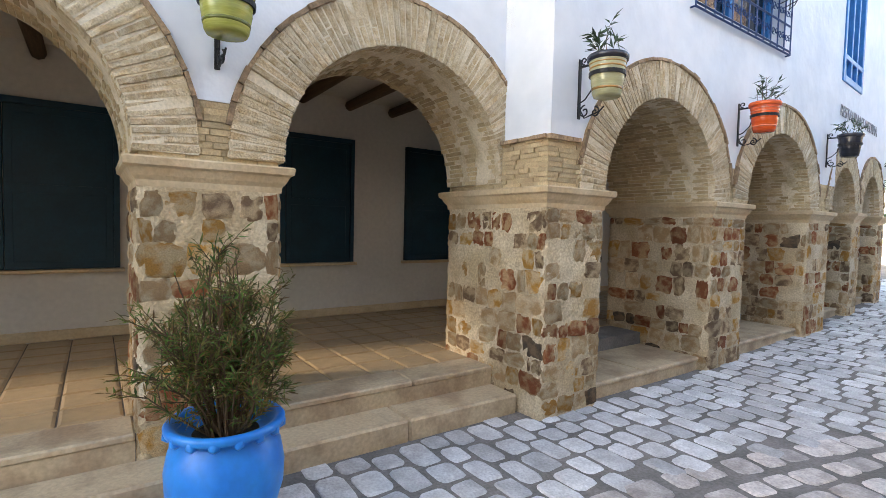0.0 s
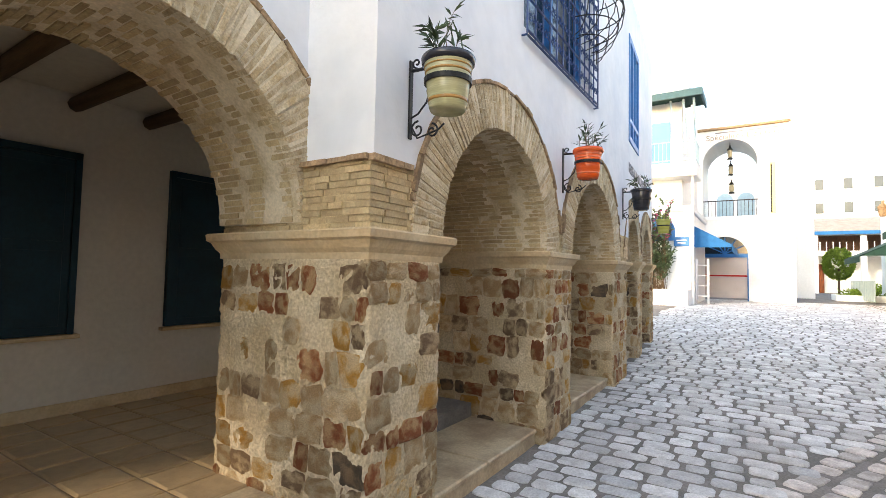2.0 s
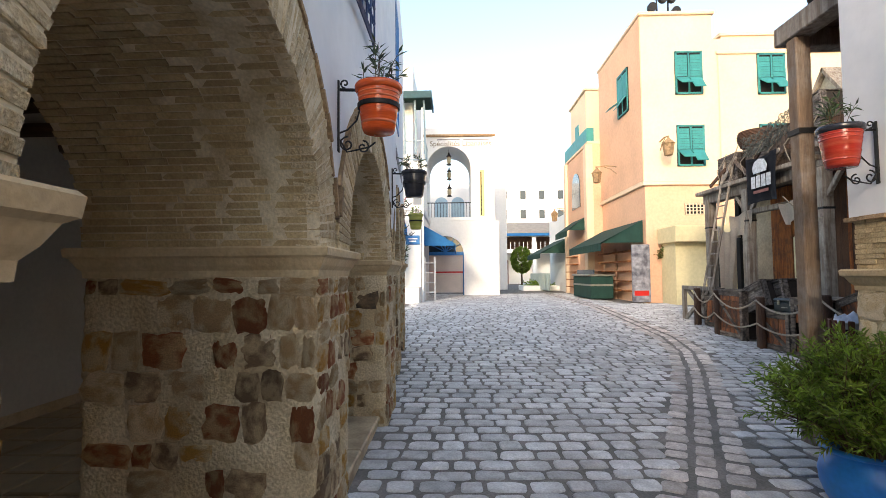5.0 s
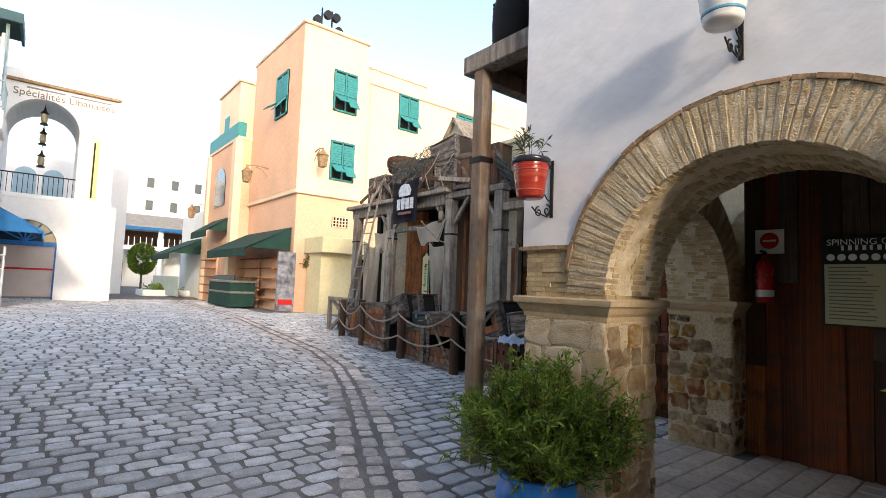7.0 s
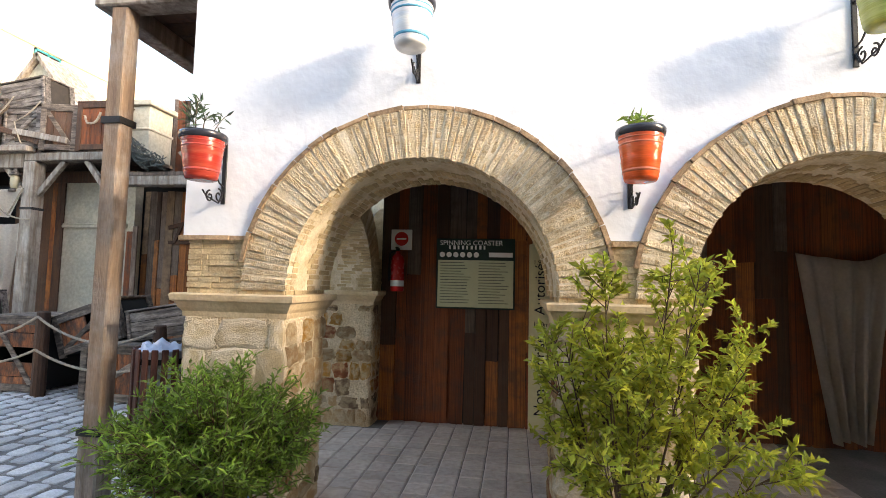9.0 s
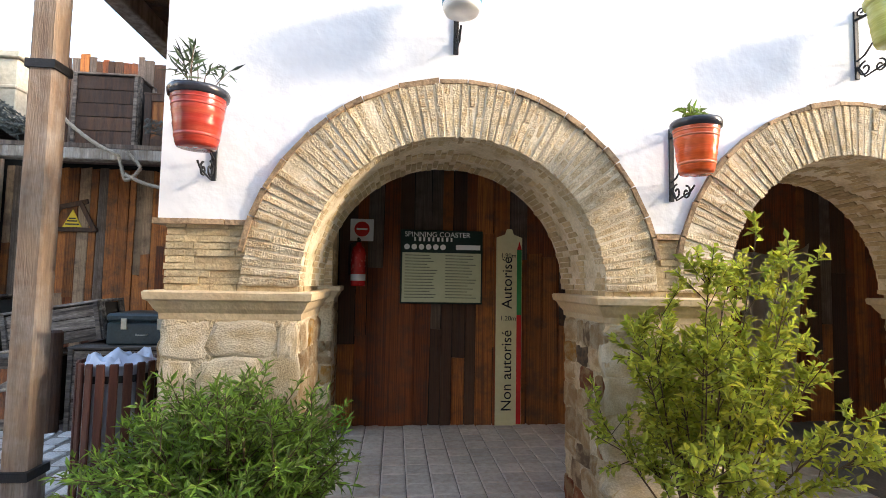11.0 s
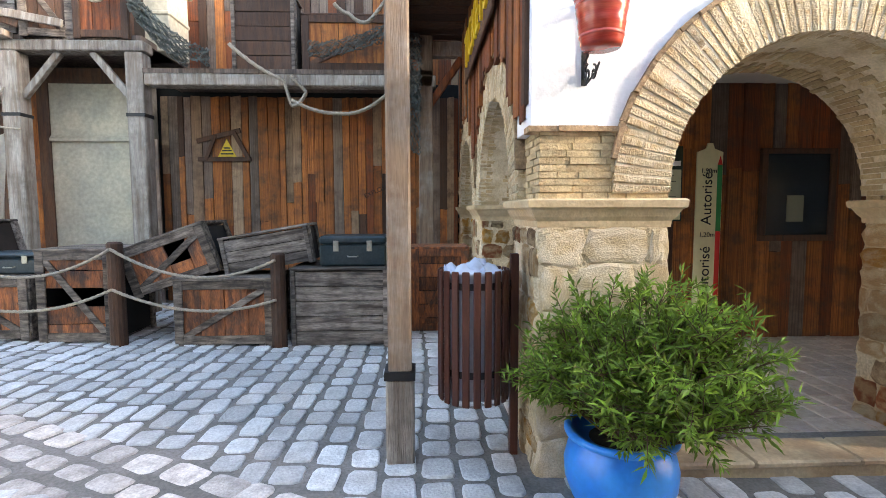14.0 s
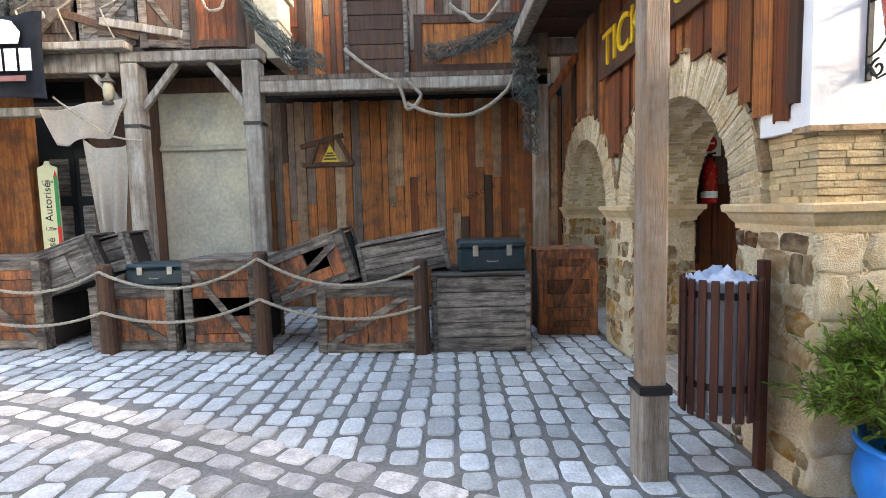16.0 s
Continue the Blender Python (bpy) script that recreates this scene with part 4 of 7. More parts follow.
blue_pot((0.50, 2.46, 0.0), "glossy cobalt blue clay pot with a pinched rim", 1.06, True, 1.14)
shrub((0.50, 2.46, 0.48), "wispy green and dry brown shrub in a blue pot", twigs_from(85, 0.10, 0.95, 0.33, 21, hmin=0.35, lean=(-0.06, 0.0)), 16, 0.06, 0.009, leaf_dry, 22, side=4, side_len=0.16)
blue_pot((6.17, -0.94, 0.0), "bright blue clay pot beside the corner pillar", 1.16, hz=0.93)
shrub((6.07, -0.94, 0.42), "dense bright green narrow-leaved shrub in a blue pot", twigs_from(250, 0.18, 0.82, 0.60, 31, hmin=0.35, lean=(0, 0.08)), 14, 0.066, 0.016, leaf_m, 32, side=5, side_len=0.20, start=0.3)
blue_pot((3.80, -0.78, 0.0), "blue clay pot with a tall shrub", 1.0)
shrub((3.68, -0.78, 0.42), "tall open yellow-green leafy shrub in a blue pot", twigs_from(38, 0.08, 1.68, 0.60, 41, hmin=0.22, lean=(-0.12, 0.0), squash=0.6), 21, 0.055, 0.026, leaf_y, 42, side=12, side_len=0.20, r=0.007, start=0.35)

# ---- inside arcade B ----
board = thing("rules_board", (4.745, -3.93, 1.89), "dark green ride rules board with a pale text panel", "board")
pale_panel = mat("pale_green_panel", (0.48, 0.50, 0.33), 0.5, 0.05, 2, 20, 0)
dgreen = mat("dark_green_print", (0.012, 0.03, 0.022), 0.45, 0.1, 3, 20, 0)
white_p = mat("white_print", (0.8, 0.8, 0.78), 0.5, 0.03, 3, 20, 0)
grey_p = mat("grey_print", (0.16, 0.17, 0.12), 0.5, 0.05, 3, 20, 0)
part("backing", boxes(((-0.47, -0.03, -0.42), (0.47, 0.0, 0.42)), bevel=0.006), dgreen, board)
part("text_panel", boxes(((-0.45, 0.0, -0.40), (0.45, 0.006, 0.16))), pale_panel, board)
RB = Matrix(((-1, 0, 0, 0), (0, 0, 1, 0.004), (0, 1, 0, 0), (0, 0, 0, 1)))
text("title", "SPINNING COASTER", 0.082, Matrix.Translation((0.43, 0, 0.365)) @ RB, white_p, board, "LEFT", 0.002)
for k in range(9):
    w = (0.02, 0.028, 0.02, 0.026)[k % 4]
    part("title_bar", boxes(((0.32 - k * 0.052 - w, 0, 0.29), (0.32 - k * 0.052, 0.006, 0.335))), white_p, board)
for k in range(6):
    bm = bmesh.new()
    bmesh.ops.create_cone(bm, segments=16, radius1=0.032, radius2=0.032, depth=0.006, cap_ends=True, matrix=pose(0.40 - k * 0.082, 0.004, 0.225, 90))
    part("pictogram", bm, white_p, board)
bm = boxes(((-0.44, 0, 0.20), (-0.16, 0.006, 0.255)))
part("notice_strip", bm, white_p, board)
rt = random.Random(3)
for k in range(15):
    z = 0.13 - k * 0.034
    for x in (0.42, -0.04):
        part("text_line", boxes(((x - rt.uniform(0.25, 0.37), 0.006, z - 0.006), (x, 0.0085, z + 0.004))), grey_p, board)

stick_m = mat("cream_measuring_board", (0.62, 0.57, 0.34), 0.5, 0.06, 2, 20, 0)
green_p = mat("green_print", (0.02, 0.22, 0.06), 0.5, 0.05, 2, 20, 0)
red_p = mat("red_print", (0.55, 0.02, 0.015), 0.5, 0.05, 2, 20, 0)
black_p = mat("black_print", (0.01, 0.01, 0.01), 0.5, 0.05, 2, 20, 0)


def height_board(at, label):
    h = thing("height_board", at, label, "height board", "height boards")
    bm = bmesh.new()
    prism(bm, [(-0.15, 0), (0.15, 0), (0.15, 2.14), (0.05, 2.18), (0.03, 2.24), (-0.03, 2.24), (-0.05, 2.18), (-0.15, 2.14)], -0.014, 0.0, "y")
    part("panel", bm, stick_m, h)
    part("green_strip", boxes(((-0.145, 0.0, 1.25), (-0.09, 0.004, 2.0))), green_p, h)
    part("red_strip", boxes(((-0.145, 0.0, 0.02), (-0.09, 0.004, 1.25))), red_p, h)
    bm = bmesh.new()
    prism(bm, [(-0.145, 2.0), (-0.09, 2.0), (-0.118, 2.1)], 0.0, 0.004, "y")
    part("arrow_tip", bm, red_p, h)
    up = Matrix(((0, -1, 0, 0), (0, 0, 1, 0.003), (1, 0, 0, 0), (0, 0, 0, 1))) @ Matrix.Rotation(0, 4, "Z")
    up = Matrix(((0, 1, 0, 0), (0, 0, 1, 0.003), (1, 0, 0, 0), (0, 0, 0, 1)))
    text("allowed_word", "Autorisé", 0.17, Matrix.Translation((0.02, 0, 1.62)) @ up, black_p, h, extrude=0.002)
    text("not_allowed_word", "Non autorisé", 0.17, Matrix.Translation((0.02, 0, 0.62)) @ up, black_p, h, extrude=0.002)
    text("upper_mark", "1.90m", 0.075, Matrix.Translation((0.01, 0, 1.93)) @ RB, black_p, h, extrude=0.002)
    text("lower_mark", "1.20m", 0.075, Matrix.Translation((0.01, 0, 1.21)) @ RB, black_p, h, extrude=0.002)
    return h


height_board((3.96, -3.94, 0.105), "cream visitor height board with green and red scale")
height_board((14.5, -6.2, 0.32), "cream visitor height board in the far doorway")

ex = thing("fire_extinguisher", (5.68, -3.87, 1.66), "red fire extinguisher hung on dark planks", "extinguisher")
gloss_red = mat("red_enamel", (0.45, 0.012, 0.012), 0.25, 0.1, 4, 30, 0, spec=0.5)
bm = bmesh.new()
lathe(bm, [(0.02, 0), (0.075, 0.0), (0.08, 0.02), (0.08, 0.36), (0.065, 0.42), (0.03, 0.45), (0.028, 0.48), (0.02, 0.485)], 20)
part("cylinder", bm, gloss_red, ex, smooth=True)
bm = boxes(((-0.02, -0.02, 0.48), (0.02, 0.02, 0.52)), ((-0.012, -0.01, 0.51), (0.012, 0.10, 0.53)), bevel=0.003)
tube(bm, [(0.03, 0, 0.49), (0.09, 0.02, 0.46), (0.10, 0.02, 0.3), (0.095, 0.02, 0.12)], 0.011, 6)
part("valve_hose", bm, iron_m, ex)
bm = bmesh.new()
lathe(bm, [(0.0815, 0.06), (0.0815, 0.13)], 20, cap_ends=False)
part("white_label", bm, white_p, ex, smooth=True)
part("wall_bracket", boxes(((-0.03, -0.13, 0.1), (0.03, -0.07, 0.14)), ((-0.03, -0.13, 0.3), (0.03, -0.07, 0.33))), iron_m, ex)
sg = thing("safety_sign", (5.655, -3.94, 2.29), "white square sign with a red round symbol", "sign")
part("plate", boxes(((-0.13, -0.004, -0.125), (0.13, 0.004, 0.125)), bevel=0.002), white_p, sg)
bm = bmesh.new()
bmesh.ops.create_cone(bm, segments=24, radius1=0.085, radius2=0.085, depth=0.004, cap_ends=True, matrix=pose(0, 0.006, 0.01, 90))
part("symbol", bm, red_p, sg)
part("symbol_bar", boxes(((-0.06, 0.007, 0.0), (0.06, 0.0105, 0.02))), white_p, sg)
wd = thing("ticket_window", (2.92, -3.95, 1.76), "dark service window in the plank wall", "window")
part("dark_pane", boxes(((-0.38, -0.03, -0.46), (0.38, 0.0, 0.48))), glass_m, wd)
for a, b2 in (((-0.44, -0.03, -0.52), (0.44, 0.04, -0.45)), ((-0.44, -0.03, 0.47), (0.44, 0.03, 0.53)), ((-0.44, -0.03, -0.45), (-0.37, 0.03, 0.47)), ((0.37, -0.03, -0.45), (0.44, 0.03, 0.47))):
    part("frame_bar", boxes((a, b2), bevel=0.006), wood_m[2], wd)
part("notice", boxes(((-0.08, 0.0, -0.3), (0.12, 0.004, 0.0))), grey_p, wd)
canvas_m = mat("beige_canvas", (0.58, 0.51, 0.43), 0.9, 0.12, 3, 30, 0.3)


def cloth(name, pts_top, drop, folds, material, label, seed, amp=0.05, taper=0.6, kind_cat="cloth"):
    """A hung cloth: gathers along a top line and falls with folds, with a little thickness."""
    rnd = random.Random(seed)
    bm = bmesh.new()
    a, b = Vector(pts_top[0]), Vector(pts_top[1])
    n, mrows = 28, 14
    side = (b - a).normalized().cross(Vector((0, 0, 1)))
    g = []
    ph = rnd.uniform(0, 6)
    for j in range(mrows + 1):
        v = j / mrows
        row = []
        for i in range(n + 1):
            u = i / n
            uu = 0.5 + (u - 0.5) * (1 - (1 - taper) * v) if taper < 1 else u
            p = a.lerp(b, uu) - Vector((0, 0, drop * v + 0.25 * drop * math.sin(math.pi * u) * (1 - v) * 0.25))
            p += side * (amp * math.sin(folds * 2 * math.pi * u + ph + v) * (0.3 + v)) + Vector((0, 0, 0.02 * math.sin(9 * u + ph)))
            row.append(bm.verts.new(p))
        g.append(row)
    for r0, r1 in zip(g, g[1:]):
        for k in range(n):
            bm.faces.new((r0[k], r0[k + 1], r1[k + 1], r1[k]))
    bmesh.ops.solidify(bm, geom=bm.faces[:], thickness=0.006)
    return tagged(finish(name, bm, material, smooth=True), label, kind_cat)


cloth("curtain", [(1.3, -3.8, 2.2), (0.3, -3.8, 2.25)], 2.0, 5, canvas_m, "beige canvas curtain gathered aside in the arcade", 6, 0.07, 0.35, "curtain")


# ---- planked side of B and the stage-set wreck ----
def plank_mesh(seed, material):
    rnd = random.Random(seed)
    bm = bmesh.new()
    box(bm, (-0.5, -0.5, -0.5), (0.5, 0.5, 0.5))
    bmesh.ops.bevel(bm, geom=[e for e in bm.edges if abs(e.verts[0].co.z - e.verts[1].co.z) > 0.5], offset=0.06, segments=1, affect="EDGES")
    for v in bm.verts:
        v.co.x += rnd.uniform(-0.05, 0.05)
        v.co.z += rnd.uniform(-0.008, 0.008)
    ob = finish("plank", bm, material)
    me = ob.data
    bpy.data.objects.remove(ob)
    return me


PLANKS = [[plank_mesh(40 * j + i, wood_m[j]) for i in range(3)] for j in range(5)]
pw = random.Random(77)


def planking(parent, m, u0, u1, low, high, wmin=0.09, wmax=0.17, mix=(30, 30, 20, 12, 8), breaks=0.35, jag=0.0, thick=0.03):
    """Upright boards along u on the plane v = 0; low and high give their ends."""
    u = u0
    while u < u1 - 0.02:
        w = min(pw.uniform(wmin, wmax), u1 - u)
        za, zb = low(u + w / 2) + pw.uniform(0, jag), high(u + w / 2) - pw.uniform(0, jag)
        cuts = [za, zb]
        if zb - za > 1.0 and pw.random() < breaks:
            cuts = [za, za + (zb - za) * pw.uniform(0.25, 0.75), zb]
        for a, b in zip(cuts, cuts[1:]):
            j = pw.choices(range(5), mix)[0]
            t = thick * pw.uniform(0.7, 1.5)
            mm = m @ Matrix.Translation((u + w / 2, -t / 2 + pw.uniform(0, 0.008), (a + b) / 2)) @ Matrix.Rotation(pw.uniform(-0.006, 0.006), 4, "Y") @ Matrix.Diagonal((w - 0.006, t, b - a - 0.004, 1))
            link("plank", pw.choice(PLANKS[j]), mm, parent)
        u += w


# the back wall of arcade B
pb = new("plank_lining")
tagged(pb, "dark mixed wooden board lining of the arcade back wall", "wall lining")
planking(pb, Matrix(((-1, 0, 0, 0), (0, -1, 0, -4.0), (0, 0, 1, 0), (0, 0, 0, 1))), -5.9, 2.5, lambda u: 0.11, lambda u: 3.02, 0.11, 0.21, mix=(40, 26, 22, 8, 4), breaks=0.9)

# boards on the side wall of B, cut round the arches
sb = new("plank_cladding")
tagged(sb, "rough red-brown board cladding cut round the side arches", "cladding")


def side_low(u):
    z = 2.12
    for c in (-2.80, -5.30):
        if abs(u - c) < 1.20:
            z = max(z, 1.66 + math.sqrt(1.21 ** 2 - (u - c) ** 2) - 0.06)
    return z


planking(sb, SIDE_B @ pose(0, -0.012, 0), -6.42, -1.28, side_low, lambda u: 5.7, 0.10, 0.19, (45, 35, 14, 4, 2), 0.15, 0.12, 0.035)
tk = thing("ticket_sign", (6.70, -3.25, 3.33), "yellow raised ticket lettering on dark boards", "sign")
part("board", boxes(((-0.03, -1.1, -0.26), (-0.008, 1.1, 0.26)), bevel=0.004), wood_m[2], tk)
sun_yellow = mat("yellow_letter_paint", (0.75, 0.50, 0.03), 0.5, 0.1, 4, 30, 0.05)
text("letters", "TICKETS", 0.50, Matrix(((0, 0, 1, 0.0), (1, 0, 0, 0), (0, 1, 0, 0), (0, 0, 0, 1))), sun_yellow, tk, extrude=0.015)

# timber platform over the passage
pf = thing("timber_platform", (0, 0, 0), "weathered timber platform on a tall post", "platform")
PX, PY = 7.345, -1.41
part("post", boxes(((PX - 0.07, PY - 0.07, 0.6), (PX + 0.07, PY + 0.07, 3.86)), bevel=0.012), post_wood, pf, "tan-brown square timber post")
part("post_foot", boxes(((PX - 0.085, PY - 0.085, -0.02), (PX + 0.085, PY + 0.085, 0.60)), bevel=0.012), grey_wood, pf, "grey boxed post foot")
for z in (0.60, 2.93):
    part("steel_band", boxes(((PX - 0.092, PY - 0.092, z - 0.005), (PX + 0.092, PY + 0.092, z + 0.045)) if z < 1 else ((PX - 0.082, PY - 0.082, z), (PX + 0.082, PY + 0.082, z + 0.05))), iron_m, pf)
part("front_beam", boxes(((6.45, PY - 0.10, 3.86), (7.56, PY + 0.09, 4.05)), bevel=0.012), grey_wood, pf)
part("edge_beam", boxes(((7.36, -5.7, 3.80), (7.52, PY - 0.11, 3.98)), bevel=0.012), grey_wood, pf)
for k in range(18):
    y = -5.6 + k * 0.235
    part("deck_board", boxes(((6.62, y, 3.985 + 0.004 * (k % 2)), (7.5, y + 0.22, 4.03)), bevel=0.004), wood_m[2], pf)
bt = thing("dark_barrel", (7.18, -1.62, 4.06), "black barrel wrapped in chain on the platform", "barrel")
bm = bmesh.new()
lathe(bm, [(0.02, 0), (0.15, 0), (0.19, 0.15), (0.20, 0.3), (0.19, 0.45), (0.16, 0.6), (0.02, 0.6)], 18)
part("body", bm, dark_m, bt, smooth=True)
bm = bmesh.new()
for k in range(14):
    bmesh.ops.create_cone(bm, segments=8, radius1=0.022, radius2=0.022, depth=0.016, cap_ends=True, matrix=pose(0.19, 0.06, 0.02 + k * 0.042, 0 if k % 2 else 90, 0, 30))
part("chain", bm, iron_m, bt)

# slatted litter bin
lb = thing("litter_bin", (6.89, -1.50, 0), "brown slatted round litter bin on a steel post", "litter bin")
bin_m = mat("dark_brown_slat", (0.085, 0.028, 0.018), 0.5, 0.25, 3, 30, 0.2, stretch=(6, 6, 0.6))
bag_m = mat("pale_blue_bag", (0.50, 0.58, 0.72), 0.4, 0.1, 5, 30, 0.3)
part("post", boxes(((-0.28, -0.03, 0), (-0.23, 0.03, 1.33)), bevel=0.004), bin_m, lb)
for z in (0.62, 1.15):
    bm = boxes(((-0.235, -0.025, z - 0.02), (-0.195, 0.025, z + 0.02)))
    lathe(bm, [(0.196, z - 0.02), (0.203, z - 0.02), (0.203, z + 0.02), (0.196, z + 0.02), (0.196, z - 0.02)], 28, cap_ends=False)
    part("hoop", bm, iron_m, lb)
for k in range(20):
    a = 2 * math.pi * k / 20
    bm = bmesh.new()
    box(bm, (0.204, -0.022, 0.43), (0.222, 0.022, 1.24), pose(0, 0, 0, 0, 0, math.degrees(a)), bevel=0.005)
    part("slat", bm, bin_m, lb)
bm = bmesh.new()
lathe(bm, [(0.02, 0.46), (0.19, 0.46), (0.192, 1.22), (0.185, 1.225), (0.02, 1.1)], 24)
part("liner", bm, mat("grey_liner", (0.3, 0.31, 0.34), 0.5, 0.1, 4, 30, 0), lb)
bm = bmesh.new()
bmesh.ops.create_icosphere(bm, subdivisions=4, radius=0.185, matrix=pose(0, 0, 1.22))
for v in bm.verts:
    n = noise.noise(v.co * 8.0) + 0.7 * noise.noise(v.co * 19.0)
    v.co = Vector((v.co.x * (1 + 0.1 * n), v.co.y * (1 - 0.1 * n), 1.20 + (v.co.z - 1.22) * 0.25 + 0.10 * n))
part("bag", bm, bag_m, lb, "crumpled pale blue bin bag", smooth=True)

# plank wall, lower and upper storey
WALL_S = Matrix(((-1, 0, 0, 0), (0, -1, 0, -6.47), (0, 0, 1, 0), (0, 0, 0, 1)))
# near-black backing paints shade into the gaps between boards
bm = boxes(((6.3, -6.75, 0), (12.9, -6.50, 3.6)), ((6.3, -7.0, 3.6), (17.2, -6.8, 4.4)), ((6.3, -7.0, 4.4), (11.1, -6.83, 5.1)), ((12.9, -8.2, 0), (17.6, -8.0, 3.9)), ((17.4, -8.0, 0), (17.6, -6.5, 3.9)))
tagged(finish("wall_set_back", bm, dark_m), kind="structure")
lw = new("plank_wall")
tagged(lw, "wall of mixed orange, red and grey reclaimed boards", "wall")
planking(lw, WALL_S, -11.25, -6.62, lambda u: 0.16, lambda u: 3.38, mix=(20, 52, 12, 7, 9), breaks=0.75)
uw = new("upper_plank_wall")
tagged(uw, "upper wall of weathered grey-brown boards with ragged tops", "wall")
planking(uw, Matrix(((-1, 0, 0, 0), (0, -1, 0, -6.78), (0, 0, 1, 0), (0, 0, 0, 1))), -11.0, -6.4, lambda u: 3.5, lambda u: 5.35, mix=(26, 10, 30, 30, 4), breaks=0.2, jag=0.16)
st = new("stucco_bay")
tagged(st, "aged beige stucco bay with a moulding and timber strips", "wall")
part("panel", boxes(((11.30, -6.46, 0.1), (12.95, -6.27, 3.75))), stucco_m, st)
part("moulding", boxes(((11.42, -6.265, 2.66), (12.78, -6.21, 2.72)), ((11.42, -6.265, 2.72), (12.78, -6.23, 2.75)), bevel=0.01), stucco_m, st)
for x0, x1, j, z1 in ((11.30, 11.42, 0, 2.6), (12.78, 12.95, 2, 3.7), (12.95, 13.05, 1, 3.7), (11.2, 11.3, 3, 2.7)):
    part("timber_strip", boxes(((x0, -6.27, 0.15), (x1, -6.24, z1)), bevel=0.005), wood_m[j], st)
part("lintel_board", boxes(((11.3, -6.26, 3.52), (13.0, -6.22, 3.74)), bevel=0.005), wood_m[2], st)
# recessed doorway bays further east
for k, (x0, x1, m_) in enumerate(((13.05, 13.9, wood_m[2]), (14.85, 15.6, wood_m[1]), (15.6, 16.9, stucco_m))):
    part("bay_panel", boxes(((x0, -6.5, 0.2), (x1, -6.30, 3.75))), m_, st)
dr = thing("double_door", (14.35, -6.6, 0.28), "dark grey panelled double door in a timber recess", "door")
for s_ in (-1, 1):
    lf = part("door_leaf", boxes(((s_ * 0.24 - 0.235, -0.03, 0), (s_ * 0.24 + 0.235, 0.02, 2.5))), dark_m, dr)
    for z0, z1 in ((0.15, 0.75), (0.9, 1.6), (1.75, 2.35)):
        part("door_panel", boxes(((s_ * 0.24 - 0.16, 0.02, z0), (s_ * 0.24 + 0.16, 0.035, z1)), bevel=0.008), crate_grey, lf)

# deck on posts
dk = thing("timber_deck", (0, 0, 0), "weathered grey timber deck carried on posts and braces", "deck")
for x, z0, band in ((11.04, 0.1, 2.88), (12.66, 0.15, 2.88), (15.2, 0.3, 2.9), (17.05, 0.35, 2.9)):
    part("deck_post", boxes(((x - 0.115, -5.62, z0), (x + 0.115, -5.39, 3.73)), bevel=0.014), grey_wood, dk)
    part("steel_band", boxes(((x - 0.122, -5.627, band), (x + 0.122, -5.383, band + 0.045))), iron_m, dk)
part("front_beam", boxes(((10.9, -5.64, 3.74), (12.78, -5.40, 3.88)), bevel=0.014), grey_wood, dk)
part("front_beam", boxes(((12.8, -5.66, 3.62), (17.3, -5.42, 3.88)), bevel=0.014), grey_wood, dk)
part("deck_edge", boxes(((12.6, -5.45, 3.88), (17.4, -5.25, 3.98)), bevel=0.014), grey_wood, dk)
part("low_beam", boxes(((7.0, -5.62, 3.30), (10.92, -5.40, 3.46)), bevel=0.016), grey_wood, dk, "long grey weathered beam")
part("lower_cross_beam", boxes(((12.8, -5.60, 3.08), (15.3, -5.45, 3.2)), bevel=0.012), grey_wood, dk)
part("deck_floor", boxes(((10.95, -6.8, 3.88), (17.4, -5.46, 3.96))), wood_m[3], dk)
part("deck_floor", boxes(((7.05, -6.8, 3.46), (10.94, -5.40, 3.52))), wood_m[3], dk)
for x0, x1 in ((12.55, 12.05), (11.15, 11.62), (12.78, 13.3), (15.1, 14.6), (15.3, 15.8)):
    bm = bmesh.new()
    a, b = Vector((x0, -5.5, 3.15)), Vector((x1, -5.5, 3.74))
    d = b - a
    ang = math.degrees(math.atan2(d.z, d.x))
    box(bm, (0, -0.04, -0.045), (d.length, 0.04, 0.045), pose(*a, 0, -ang, 0), bevel=0.008)
    part("brace", bm, grey_wood, dk)
part("end_post", boxes(((7.04, -5.6, 0.05), (7.24, -5.4, 4.35)), bevel=0.014), post_wood, dk, "tan corner post with a boxed foot")
part("end_post_foot", boxes(((7.00, -5.64, 0.0), (7.28, -5.36, 0.62)), bevel=0.012), grey_wood, dk)
part("end_post_band", boxes(((6.99, -5.65, 0.62), (7.29, -5.35, 0.665))), iron_m, dk)
part("tie_beam", boxes(((6.6, -5.58, 3.72), (7.5, -5.42, 3.92)), bevel=0.012), post_wood, dk)
bm = bmesh.new()
box(bm, (0, -0.05, -0.05), (0.8, 0.05, 0.05), pose(7.1, -5.5, 3.05, 0, -125, 0), bevel=0.008)
part("brace", bm, wood_m[0], dk)


